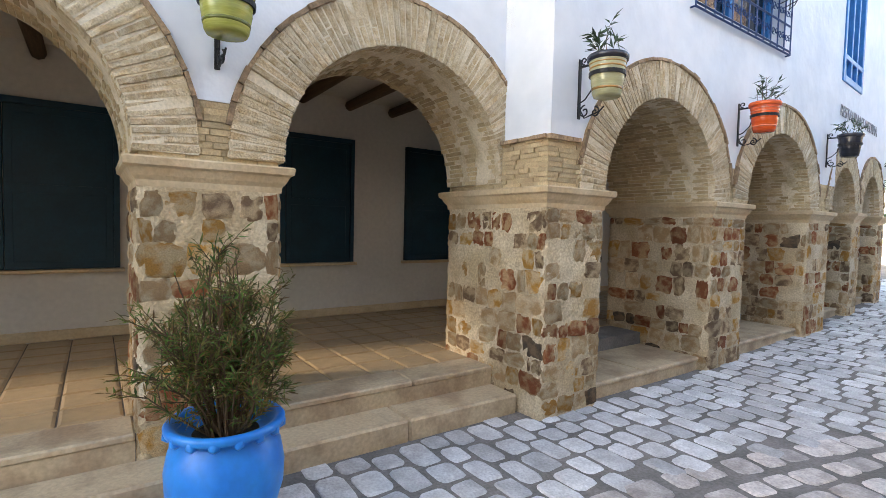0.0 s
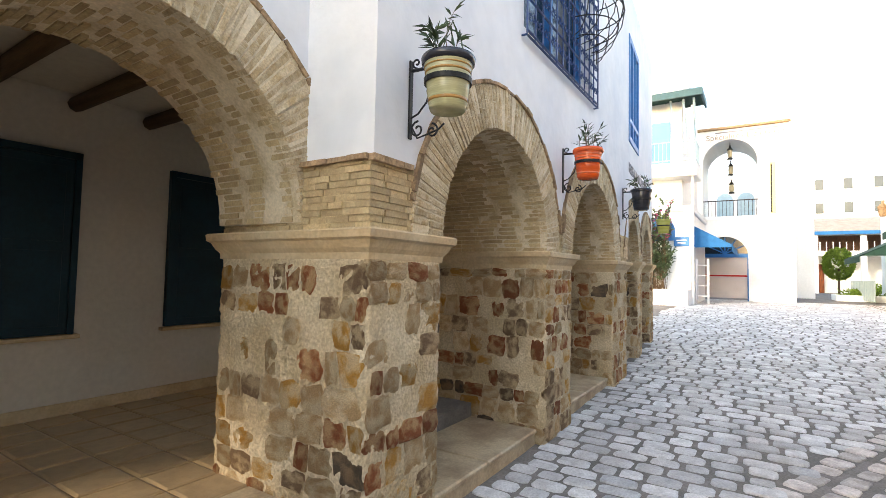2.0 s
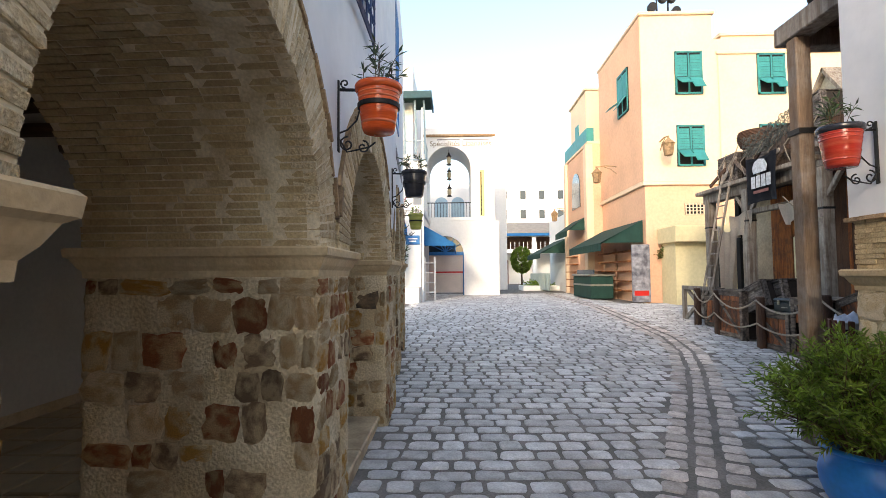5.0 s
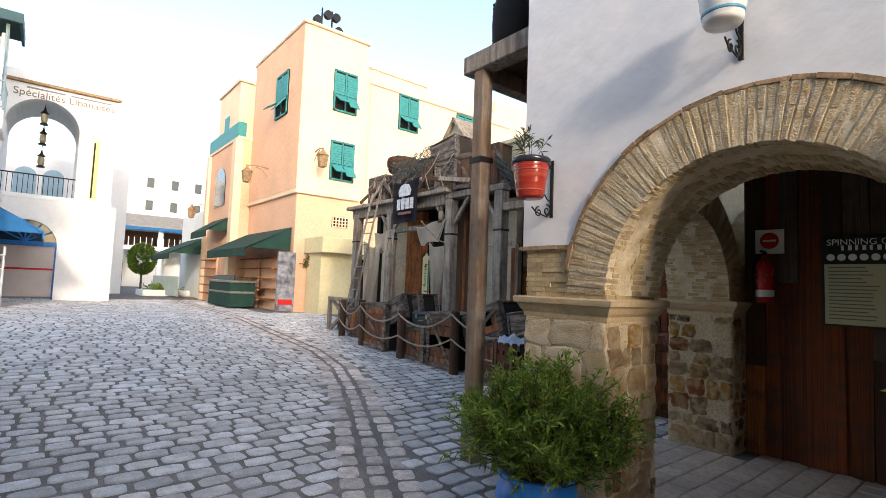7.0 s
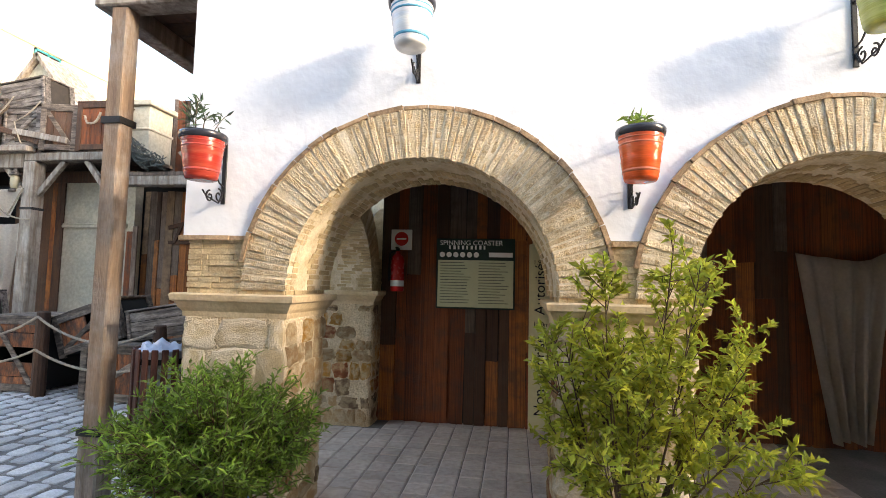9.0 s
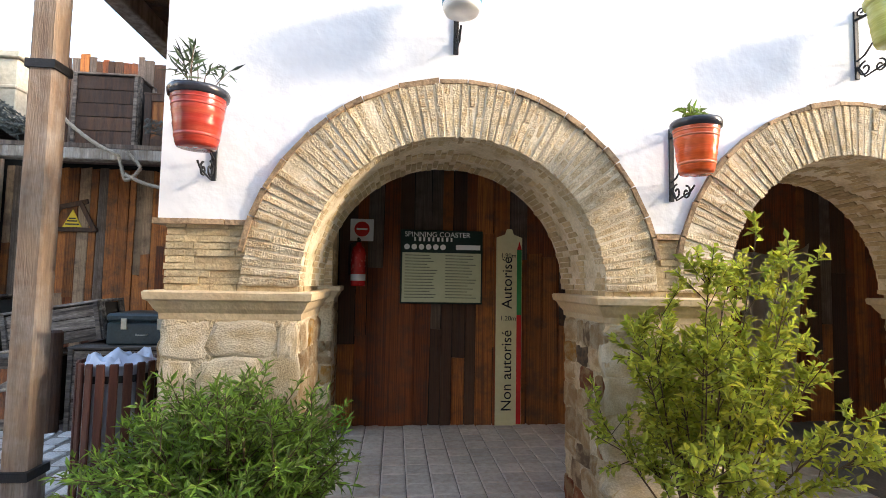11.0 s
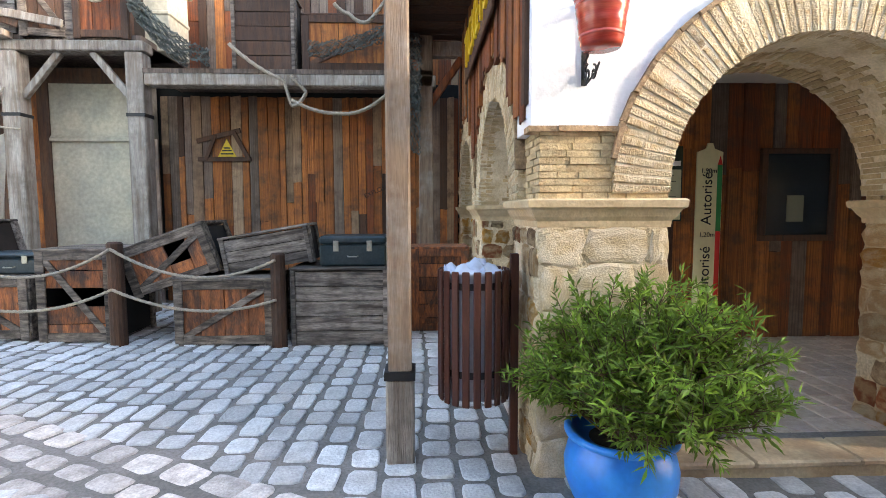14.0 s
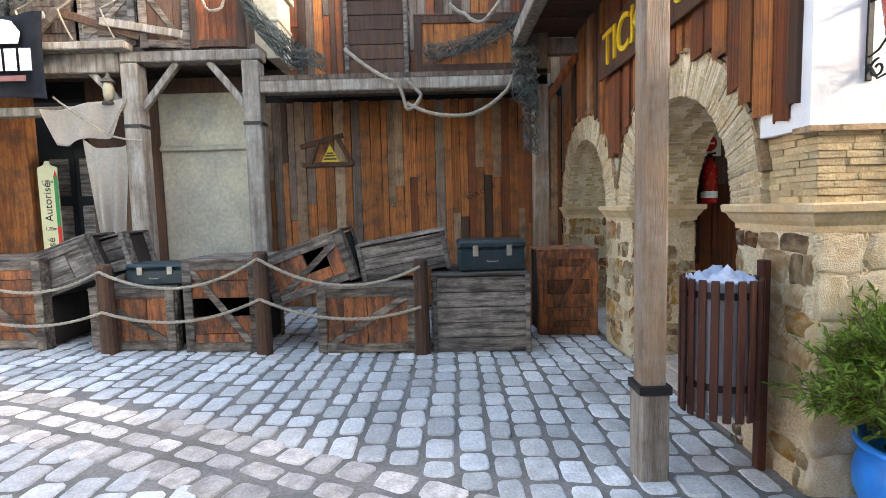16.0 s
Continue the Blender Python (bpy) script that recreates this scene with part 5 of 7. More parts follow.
# ---- crates, trunks, ropes ----
def crate(at, size, label, turn=(0, 0, 0), mat_body=crate_wood, mat_frame=crate_frame, brace=True, slats=True, hole=None, both=False, cat="crate"):
    """A wooden crate: board front, corner frame, rails and a diagonal brace. Origin at its base's middle."""
    w, d, h = size
    c = thing("wooden_crate", at, label, cat, "crates of the wreck", turn=turn)
    if hole:
        # open gap in the front, inside painted near-black as shade, boards at its sides
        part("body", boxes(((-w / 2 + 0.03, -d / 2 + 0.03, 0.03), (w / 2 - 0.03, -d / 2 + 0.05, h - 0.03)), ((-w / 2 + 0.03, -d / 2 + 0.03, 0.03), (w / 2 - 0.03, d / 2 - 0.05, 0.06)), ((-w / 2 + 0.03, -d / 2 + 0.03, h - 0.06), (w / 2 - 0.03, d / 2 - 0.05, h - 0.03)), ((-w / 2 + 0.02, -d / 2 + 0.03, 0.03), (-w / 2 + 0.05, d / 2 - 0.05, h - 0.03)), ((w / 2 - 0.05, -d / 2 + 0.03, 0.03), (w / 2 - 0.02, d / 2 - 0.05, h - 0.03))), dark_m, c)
    else:
        # dark core paints the shade seen between the slats
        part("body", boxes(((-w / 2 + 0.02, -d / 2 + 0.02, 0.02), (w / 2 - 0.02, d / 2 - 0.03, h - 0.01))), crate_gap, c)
    n = max(3, int(w / 0.24)) if slats else max(3, int(h / 0.17))
    for k in range(n):
        if slats:
            a, b = -w / 2 + 0.02 + (w - 0.04) * k / n, -w / 2 + 0.02 + (w - 0.04) * (k + 1) / n - 0.006
            za, zb = 0.03, h - 0.02
            if hole and hole[0] < (k + 0.5) / n < hole[1]:
                zb = h * 0.42
        else:
            a, b = -w / 2 + 0.01, w / 2 - 0.01
            za, zb = 0.02 + (h - 0.03) * k / n, 0.02 + (h - 0.03) * (k + 1) / n - 0.008
            if hole and hole[0] < (k + 0.5) / n < hole[1]:
                continue
        dp = 0.004 * ((k * 7) % 3)
        part("slat", boxes(((a, d / 2 - 0.03, za), (b, d / 2 - 0.012 + dp, zb)), bevel=0.003), mat_body, c)
    fw = 0.095
    rails = [((-w / 2, 0.0), (-w / 2 + fw, h)), ((w / 2 - fw, 0.0), (w / 2, h)), ((-w / 2 + fw, 0.02), (w / 2 - fw, 0.02 + fw)), ((-w / 2 + fw, h - fw), (w / 2 - fw, h))] if slats or both else [((-w / 2, 0.0), (-w / 2 + 0.05, h)), ((w / 2 - 0.05, 0.0), (w / 2, h))]
    for (a0, z0), (a1, z1) in rails:
        part("frame_rail", boxes(((a0, d / 2 - 0.012, z0), (a1, d / 2 + 0.014, z1)), bevel=0.005), mat_frame, c)
    for s_ in (-1, 1):
        for y0, y1 in ((-d / 2, -d / 2 + fw), (d / 2 - fw - 0.015, d / 2 - 0.014)):
            part("side_rail", boxes(((s_ * w / 2 - 0.012, y0, 0), (s_ * w / 2 + 0.012, y1, h)), bevel=0.004), mat_frame, c)
    part("lid", boxes(((-w / 2 - 0.012, -d / 2 - 0.01, h), (w / 2 + 0.012, d / 2 + 0.016, h + 0.028)), bevel=0.006), mat_frame, c)
    if brace:
        ang = math.atan2(h - 2 * fw, w - 2 * fw) * (1 if brace is True or brace > 0 else -1)
        ln = math.hypot(h - 2 * fw, w - 2 * fw)
        bm = bmesh.new()
        box(bm, (-ln / 2, d / 2 - 0.012, -0.035), (ln / 2, d / 2 + 0.010, 0.035), Matrix.Translation((0, 0, h / 2)) @ Matrix.Rotation(-ang, 4, "Y"), bevel=0.004)
        part("brace", bm, mat_frame, c)
    return c


gz = ground_z
# x decreases towards the passage; fronts face +y
crate((8.12, -4.36, gz(8)), (1.06, 0.92, 0.86), "large grey weathered plank chest on the paving", mat_body=crate_grey, mat_frame=crate_grey, brace=False, slats=False, cat="chest")
crate((9.36, -4.22, gz(9.4)), (1.06, 0.72, 0.72), "low red-brown crate with a diagonal brace and grey frame", brace=-1)
crate((10.93, -4.28, gz(11)), (0.80, 0.8, 1.0), "red-brown upright crate with a dark broken front", brace=1, hole=(0.3, 0.62), slats=False, both=True)
crate((11.92, -4.30, gz(12)), (0.92, 0.75, 0.68), "red-brown crate carrying a small blue trunk", brace=1)
crate((13.45, -4.35, gz(13.4)), (1.10, 0.8, 0.98), "red-brown crate with grey frame and dark open side", brace=1, slats=False, both=True)
crate((14.9, -4.8, gz(15)), (0.9, 0.8, 0.75), "grey-brown crate behind the rope fence", brace=-1)
crate((16.4, -5.2, gz(16.4)), (0.8, 0.7, 0.85), "grey weathered crate at the wreck end", mat_body=crate_grey, mat_frame=crate_grey, brace=False, slats=False)
crate((6.98, -4.95, 0.06), (0.72, 0.6, 1.06), "orange-brown crate in the passage corner", mat_frame=crate_wood, brace=-1, slats=False, both=True)
# tumbled boxes
crate((9.93, -4.40, 0.78), (0.98, 0.7, 0.56), "tilted red-brown crate with a hole leaning on others", turn=(0, 19.0, 0), hole=(0.25, 0.5), brace=-1)
crate((8.93, -4.36, 0.94), (1.0, 0.5, 0.42), "pale grey weathered plank box lying aslant", turn=(0, 9.5, 0), mat_body=crate_grey, mat_frame=crate_grey, brace=False, slats=False)
crate((12.72, -4.32, 0.86), (0.88, 0.5, 0.50), "grey plank barrel box lying aslant on a crate", turn=(0, 20, 0), mat_body=crate_grey, mat_frame=crate_grey, brace=False, slats=True)
crate((12.35, -4.55, 1.02), (0.5, 0.5, 0.42), "dark grey tilted box with worn lettering", turn=(0, 14, 0), mat_body=crate_grey, mat_frame=crate_grey, brace=False, slats=False)

trunk_m = mat("dark_blue_green_tin", (0.010, 0.024, 0.030), 0.42, 0.3, 5, 40, 0.2, spec=0.35, second=(0.025, 0.034, 0.038))
brass_m = mat("dull_metal_fitting", (0.35, 0.33, 0.28), 0.4, 0.2, 6, 40, 0, metal=0.8)


def trunk(at, size, label):
    w, d, h = size
    t = thing("tin_trunk", at, label, "trunk", "trunks of the wreck")
    part("body", boxes(((-w / 2, -d / 2, 0), (w / 2, d / 2, h * 0.72)), bevel=0.02), trunk_m, t)
    part("lid", boxes(((-w / 2 - 0.008, -d / 2 - 0.008, h * 0.74), (w / 2 + 0.008, d / 2 + 0.008, h)), bevel=0.025), trunk_m, t)
    for x in (-w * 0.25, w * 0.25):
        part("clasp", boxes(((x - 0.03, d / 2, h * 0.5), (x + 0.03, d / 2 + 0.015, h * 0.85)), bevel=0.003), brass_m, t)
    bm = bmesh.new()
    tube(bm, [(-0.06, d / 2, h * 0.35), (-0.05, d / 2 + 0.03, h * 0.33), (0.05, d / 2 + 0.03, h * 0.33), (0.06, d / 2, h * 0.35)], 0.008, 6)
    part("handle", bm, brass_m, t)
    return t


trunk((7.98, -4.28, gz(8) + 0.89), (0.74, 0.55, 0.34), "dark blue-green tin trunk on a grey chest")
trunk((11.70, -4.22, gz(12) + 0.71), (0.66, 0.4, 0.24), "small dark blue tin trunk on a crate")

rope_m = mat("pale_hemp_rope", (0.36, 0.30, 0.23), 0.9, 0.25, 30, 90, 0.8)


def rope(pts, r, label, sag=None, n=14):
    out = []
    for (a, b), s in zip(zip(pts, pts[1:]), sag or [0.0] * len(pts)):
        a, b = Vector(a), Vector(b)
        for k in range(n):
            t = k / n
            out.append(a.lerp(b, t) - Vector((0, 0, 4 * s * t * (1 - t))))
    out.append(Vector(pts[-1]))
    ln = sum((q - p).length for p, q in zip(out, out[1:]))
    bm = bmesh.new()
    # three laid strands
    for ph in range(3):
        st_ = []
        s = 0.0
        m_ = max(int(ln / 0.03), 8)
        for i in range(m_ + 1):
            f = i / m_ * (len(out) - 1)
            k = min(int(f), len(out) - 2)
            p = out[k].lerp(out[k + 1], f - k)
            d = (out[k + 1] - out[k]).normalized()
            u = d.cross(Vector((0, 0.3, 1))).normalized()
            v = d.cross(u)
            a = 2 * math.pi * (i * 0.16 + ph / 3)
            st_.append(p + (u * math.cos(a) + v * math.sin(a)) * r * 0.5)
        tube(bm, st_, r * 0.6, 5)
    return tagged(finish("rope", bm, rope_m, smooth=True), label, "rope", "ropes of the wreck")


rp = [(8.77, -3.86, 1.15), (10.47, -3.84, 1.28), (12.15, -3.86, 1.18), (13.85, -3.95, 1.25), (15.4, -4.25, 1.25)]
for k, (x, y, z) in enumerate(rp):
    p = thing("fence_post", (x, y, gz(x)), "dark weathered round fence post with rope", "post", "rope fence posts")
    bm = bmesh.new()
    hh = z - gz(x)
    lathe(bm, [(0.02, 0), (0.085, 0), (0.082, hh * 0.5), (0.078, hh - 0.02), (0.06, hh), (0.01, hh)], 12)
    part("shaft", bm, wood_m[2], p)
for lvl, dz in ((-0.07, 0.24), (-0.50, 0.17)):
    for a, b in zip(rp, rp[1:]):
        rope([(a[0], a[1] + 0.085, a[2] + lvl), (b[0], b[1] + 0.085, b[2] + lvl)], 0.017, "sagging hemp rope between two fence posts", [dz])
rope([(9.75, -5.32, 3.82), (9.05, -5.34, 3.36), (8.95, -5.34, 3.02), (8.75, -5.34, 3.2), (8.95, -5.34, 3.42)], 0.026, "thick pale rope looped over the beam", [0.05, 0.0, 0.05, 0.0])
rope([(8.95, -5.34, 3.1), (8.3, -5.34, 2.92), (7.6, -5.34, 3.25), (7.45, -5.34, 3.65)], 0.026, "thick pale rope sagging to the corner post", [0.05, 0.10, 0.03])
rope([(8.35, -5.3, 4.35), (8.15, -5.3, 4.22), (7.9, -5.3, 4.12), (7.6, -5.3, 4.5)], 0.026, "thick pale rope hanging in a loop above the beam", [0.03, 0.05, 0.02])
rope([(13.66, -5.35, 3.3), (12.95, -5.35, 2.78), (12.5, -5.33, 2.7)], 0.014, "thin rope tying the banner to a post", [0.02, 0.02])
rope([(12.95, -5.35, 2.8), (12.7, -5.36, 3.25)], 0.014, "thin rope knotted to the deck post", [0.0])

# X-shaped barrier at the far end of the fence
xb = thing("timber_barrier", (15.9, -4.5, gz(16)), "weathered X-braced timber barrier", "barrier")
for an in (32, -32):
    bm = bmesh.new()
    box(bm, (-0.75, -0.03, -0.05), (0.75, 0.03, 0.05), pose(0, 0.02 if an > 0 else -0.04, 0.45, 0, an, 0), bevel=0.006)
    part("cross_bar", bm, grey_wood, xb)
part("top_rail", boxes(((-0.8, -0.05, 0.85), (0.8, 0.05, 0.95)), bevel=0.008), grey_wood, xb)
for s_ in (-0.75, 0.75):
    part("upright", boxes(((s_ - 0.05, -0.05, 0), (s_ + 0.05, 0.05, 0.85)), bevel=0.008), grey_wood, xb)

# things on the decks
for at, size, lab, kw in (
        ((15.9, -5.7, 3.97), (0.9, 0.6, 0.75), "grey crate with an X brace on the deck", dict(mat_body=crate_grey, mat_frame=crate_grey, brace=1)),
        ((14.9, -5.9, 3.97), (1.0, 0.6, 0.85), "grey slatted crate behind the banner", dict(mat_body=crate_grey, mat_frame=crate_grey, brace=False, slats=False)),
        ((13.75, -5.75, 3.97), (0.9, 0.6, 0.9), "dark grey-brown crate stacked on the deck", dict(mat_body=wood_m[3], brace=False, slats=False)),
        ((12.95, -5.75, 3.97), (0.8, 0.6, 0.72), "grey-brown slatted crate on the deck edge", dict(mat_body=crate_grey, mat_frame=crate_grey, brace=-1)),
        ((13.0, -5.78, 4.72), (0.95, 0.6, 0.5), "grey-brown chest tilted on a crate", dict(mat_body=crate_grey, mat_frame=crate_grey, brace=False, slats=False, turn=(0, 8, 0))),
        ((12.2, -5.7, 3.90), (0.62, 0.6, 0.8), "dark crate with a diagonal brace on the deck", dict(mat_body=wood_m[2], brace=1, turn=(0, 0, 12))),
        ((11.45, -5.7, 3.90), (0.72, 0.55, 0.85), "red-brown crate with a rope handle", dict(mat_body=wood_m[0], mat_frame=wood_m[2], brace=False)),
        ((9.35, -5.75, 3.52), (0.85, 0.5, 1.0), "dark reddish slatted crate standing on the beam", dict(mat_body=wood_m[2], brace=False, slats=False)),
        ((8.1, -5.75, 3.52), (1.45, 0.5, 0.75), "orange-brown long crate draped with netting", dict(mat_body=wood_m[1], mat_frame=wood_m[2], brace=-1))):
    crate(at, size, lab, **kw)
bk = thing("wicker_basket", (15.3, -5.85, 4.83), "round brown wicker basket on a crate", "basket")
bm = bmesh.new()
for k in range(11):
    z, r = k * 0.035, 0.36 + 0.07 * math.sin(k / 10 * 2.4)
    tube(bm, [((r + 0.012 * ((i + k) % 2)) * math.cos(2 * math.pi * i / 32), (r + 0.012 * ((i + k) % 2)) * math.sin(2 * math.pi * i / 32), z + 0.02) for i in range(33)], 0.02, 5)
part("weave", bm, wood_m[2], bk)
rope([(11.6, -5.36, 4.50), (11.52, -5.33, 4.36), (11.35, -5.33, 4.38), (11.3, -5.36, 4.55)], 0.02, "pale rope handle on a crate", [0.02, 0.02, 0.02])

# small lanterns under the deck
def lantern(at, label, k=1.0, m_=None):
    l = thing("lantern", at, label, "lantern", "hanging lanterns")
    bm = bmesh.new()
    lathe(bm, [(0.02, 0.0), (0.08 * k, 0.0), (0.08 * k, 0.03 * k), (0.05 * k, 0.05 * k)], 12)
    part("base", bm, m_ or iron_m, l)
    bm = bmesh.new()
    lathe(bm, [(0.05 * k, 0.26 * k), (0.085 * k, 0.27 * k), (0.03 * k, 0.34 * k), (0.012 * k, 0.42 * k)], 12)
    part("cap", bm, m_ or iron_m, l)
    bm = bmesh.new()
    lathe(bm, [(0.05 * k, 0.05 * k), (0.065 * k, 0.12 * k), (0.065 * k, 0.2 * k), (0.05 * k, 0.26 * k)], 12)
    part("glass", bm, mat("dusty_lamp_glass", (0.35, 0.3, 0.2), 0.2, 0.1, 5, 30, 0), l, smooth=True)
    return l


lantern((12.98, -5.45, 3.2), "small weathered ship lantern by the deck post", 1.1, crate_grey)
lantern((14.05, -6.0, 2.75), "small grey lantern over the doorway", 1.0, crate_grey)

# ladder
ld = thing("ladder", (0, 0, 0), "grey wooden ladder leaning against the deck", "ladder")
a0, a1 = Vector((16.2, -4.75, gz(16.2))), Vector((15.75, -5.38, 4.6))
off = Vector((0.21, 0, 0))
for s_ in (-1, 1):
    bm = bmesh.new()
    tube(bm, [a0 + off * s_, a1 + off * s_], 0.035, 4)
    part("rail", bm, grey_wood, ld)
for k in range(13):
    q = a0.lerp(a1, (k + 0.7) / 13.5)
    bm = bmesh.new()
    tube(bm, [q - off, q + off], 0.02, 6)
    part("rung", bm, grey_wood, ld)

# banner
bn = thing("cloth_banner", (14.15, -5.22, 3.8), "black cloth banner with pale worn print", "banner")
bm = bmesh.new()
g = []
for j in range(13):
    row = []
    for i in range(17):
        u, v = i / 16, j / 12
        row.append(bm.verts.new(((u - 0.5) * 1.08 * (1 - 0.03 * math.sin(math.pi * v)), 0.035 * math.sin(7 * u + 2 * v) + 0.02 * math.sin(15 * u), 0.56 - 1.12 * v - 0.06 * math.sin(math.pi * u) * (1 - v) + 0.04 * math.sin(math.pi * u) * v)))
    g.append(row)
for r0, r1 in zip(g, g[1:]):
    for k in range(16):
        bm.faces.new((r0[k], r0[k + 1], r1[k + 1], r1[k]))
bmesh.ops.solidify(bm, geom=bm.faces[:], thickness=0.006)
part("cloth", bm, mat("black_banner_cloth", (0.018, 0.02, 0.028), 0.8, 0.3, 6, 40, 0.3), bn, smooth=True)
print_m = mat("pale_worn_print", (0.55, 0.58, 0.62), 0.8, 0.3, 14, 60, 0.1)
for k in range(4):
    part("print_bar", boxes(((0.33 - k * 0.19 - 0.15, 0.052, -0.20), (0.33 - k * 0.19, 0.058, 0.08))), print_m, bn)
bm = bmesh.new()
prism(bm, [(-0.24, 0.14), (0.24, 0.14), (0.28, 0.28), (0.18, 0.42), (0.0, 0.46), (-0.18, 0.42), (-0.28, 0.28)], 0.052, 0.058, "y")
part("print_shape", bm, print_m, bn)
part("print_line", boxes(((-0.3, 0.052, -0.33), (0.26, 0.058, -0.26))), mat("dull_red_print", (0.2, 0.09, 0.08), 0.8, 0.2, 9, 40, 0), bn)

# canvas drapes under the deck
cloth("canvas_drape", [(13.9, -5.4, 3.15), (12.75, -5.4, 3.30)], 0.5, 1.5, canvas_m, "torn pale canvas sagging under the deck beam", 11, 0.05, 0.7, "canvas")
cloth("canvas_drape", [(13.35, -5.4, 2.75), (12.75, -5.42, 2.7)], 1.9, 2.5, canvas_m, "long pale canvas tied along the deck post", 12, 0.06, 0.42, "canvas")
cloth("canvas_drape", [(15.9, -5.4, 3.1), (14.9, -5.4, 3.2)], 0.6, 1.5, canvas_m, "pale canvas slung from the deck", 13, 0.06, 0.6, "canvas")
cloth("canvas_drape", [(16.3, -5.3, 2.9), (15.35, -5.3, 2.8)], 2.2, 3, canvas_m, "long grey-beige canvas hanging to the crates", 14, 0.08, 0.45, "canvas")

# netting
net_m = mat("dark_grey_net", (0.10, 0.11, 0.10), 0.9, 0.3, 12, 60, 0.2)


def netting(a, b, wide, sag, label, seed, nu=30, nv=7):
    rnd = random.Random(seed)
    a, b = Vector(a), Vector(b)
    bm = bmesh.new()
    P = [[a.lerp(b, i / nu) + Vector((0, 0.06 * rnd.random(), -4 * sag * (i / nu) * (1 - i / nu) - wide * j / nv + rnd.uniform(-0.015, 0.015))) + Vector((rnd.uniform(-0.015, 0.015), 0.05 * math.sin(j * 2 + i), 0)) for j in range(nv + 1)] for i in range(nu + 1)]
    for i in range(nu):
        for j in range(nv):
            p, q = P[i][j], P[i + 1][j + 1]
            tube(bm, [p, p.lerp(q, 0.5) + Vector((0, 0.01, -0.008)), q], 0.0075, 3, cap=False)
            p, q = P[i + 1][j], P[i][j + 1]
            tube(bm, [p, p.lerp(q, 0.5) + Vector((0, 0.01, -0.008)), q], 0.0075, 3, cap=False)
    return tagged(finish("fishing_net", bm, net_m), label, "net", "fishing nets")


netting((11.1, -5.33, 4.7), (10.0, -5.33, 3.75), 0.22, 0.18, "grey fishing net sagging from the crates to the beam", 1)
netting((11.05, -5.36, 4.5), (10.3, -5.36, 3.7), 0.2, 0.1, "grey fishing net bunched at the beam end", 5)
netting((8.7, -5.33, 3.85), (7.4, -5.33, 4.25), 0.2, 0.1, "grey fishing net draped across a crate", 2)
netting((7.55, -5.33, 4.1), (7.2, -5.33, 3.95), 1.0, 0.0, "grey fishing net hanging in a bunch at the post", 3, 7, 18)
netting((7.42, -5.31, 3.4), (7.22, -5.31, 3.3), 0.95, 0.0, "grey fishing net tail on the corner post", 4, 5, 18)

# warning triangle and braces on the plank wall
ws = thing("nailed_warning", (10.24, -6.40, 2.58), "yellow warning triangle under nailed dark boards", "sign")
ws.scale = (0.82, 1, 0.82)
for c, ln, an, w in (((0.15, 0, 0.24), 0.85, 14, 0.09), ((0.05, 0, -0.2), 1.0, 0, 0.08), ((-0.28, 0.02, 0.05), 0.6, -62, 0.08), ((0.3, 0.01, 0.02), 0.5, 68, 0.07)):
    bm = bmesh.new()
    box(bm, (-ln / 2, -0.03, -w / 2), (ln / 2, 0.0, w / 2), pose(*c, 0, an, 0), bevel=0.005)
    part("nailed_board", bm, wood_m[2], ws)
bm = bmesh.new()
prism(bm, [(-0.17, -0.15), (0.17, -0.15), (0.0, 0.18)], -0.028, -0.012, "y")
part("triangle", bm, sun_yellow, ws)
for z, w in ((-0.11, 0.24), (-0.05, 0.18), (0.0, 0.12)):
    part("print_bar", boxes(((-w / 2, -0.012, z), (w / 2, -0.008, z + 0.025))), black_p, ws)

stn = thing("stencilled_word", (7.89, -6.405, 1.93), "black stencilled warning word on worn boards", "lettering")
text("letters", "EXPLOSIVE", 0.10, Matrix(((-1, 0, 0, 0), (0, 0, 1, 0), (0, 1, 0, 0), (0, 0, 0, 1))) @ Matrix.Rotation(radians(24), 4, "Z"), black_p, stn, extrude=0.001)

# gabled dormer and a pale chimney behind the deck
dm = thing("gabled_dormer", (14.3, -7.2, 3.96), "small weathered gable with plank roof edges", "dormer")
bm = bmesh.new()
prism(bm, [(-0.8, 0), (0.8, 0), (0.8, 1.35), (0.0, 2.35), (-0.8, 1.35)], -0.5, 0.3, "y")
part("gable_wall", bm, stucco_m, dm)
for s_ in (-1, 1):
    bm = bmesh.new()
    box(bm, (-0.05, -0.6, -0.05), (1.42, 0.42, 0.03), pose(0, 0, 2.42, 0, 51.5, 0) if s_ > 0 else pose(0, 0, 2.42, 0, 128.5, 0), bevel=0.006)
    part("roof_slope", bm, grey_wood, dm)
ch = thing("pale_chimney", (11.15, -6.15, 3.88), "pale stone pier with a moulded cap on the deck", "pier")
part("shaft", boxes(((-0.38, -0.3, 0), (0.38, 0.3, 0.95)), bevel=0.01), stucco_m, ch)
part("cap", boxes(((-0.44, -0.36, 0.95), (0.44, 0.36, 1.05)), ((-0.4, -0.32, 0.5), (0.4, 0.32, 0.56)), bevel=0.015), stucco_m, ch)

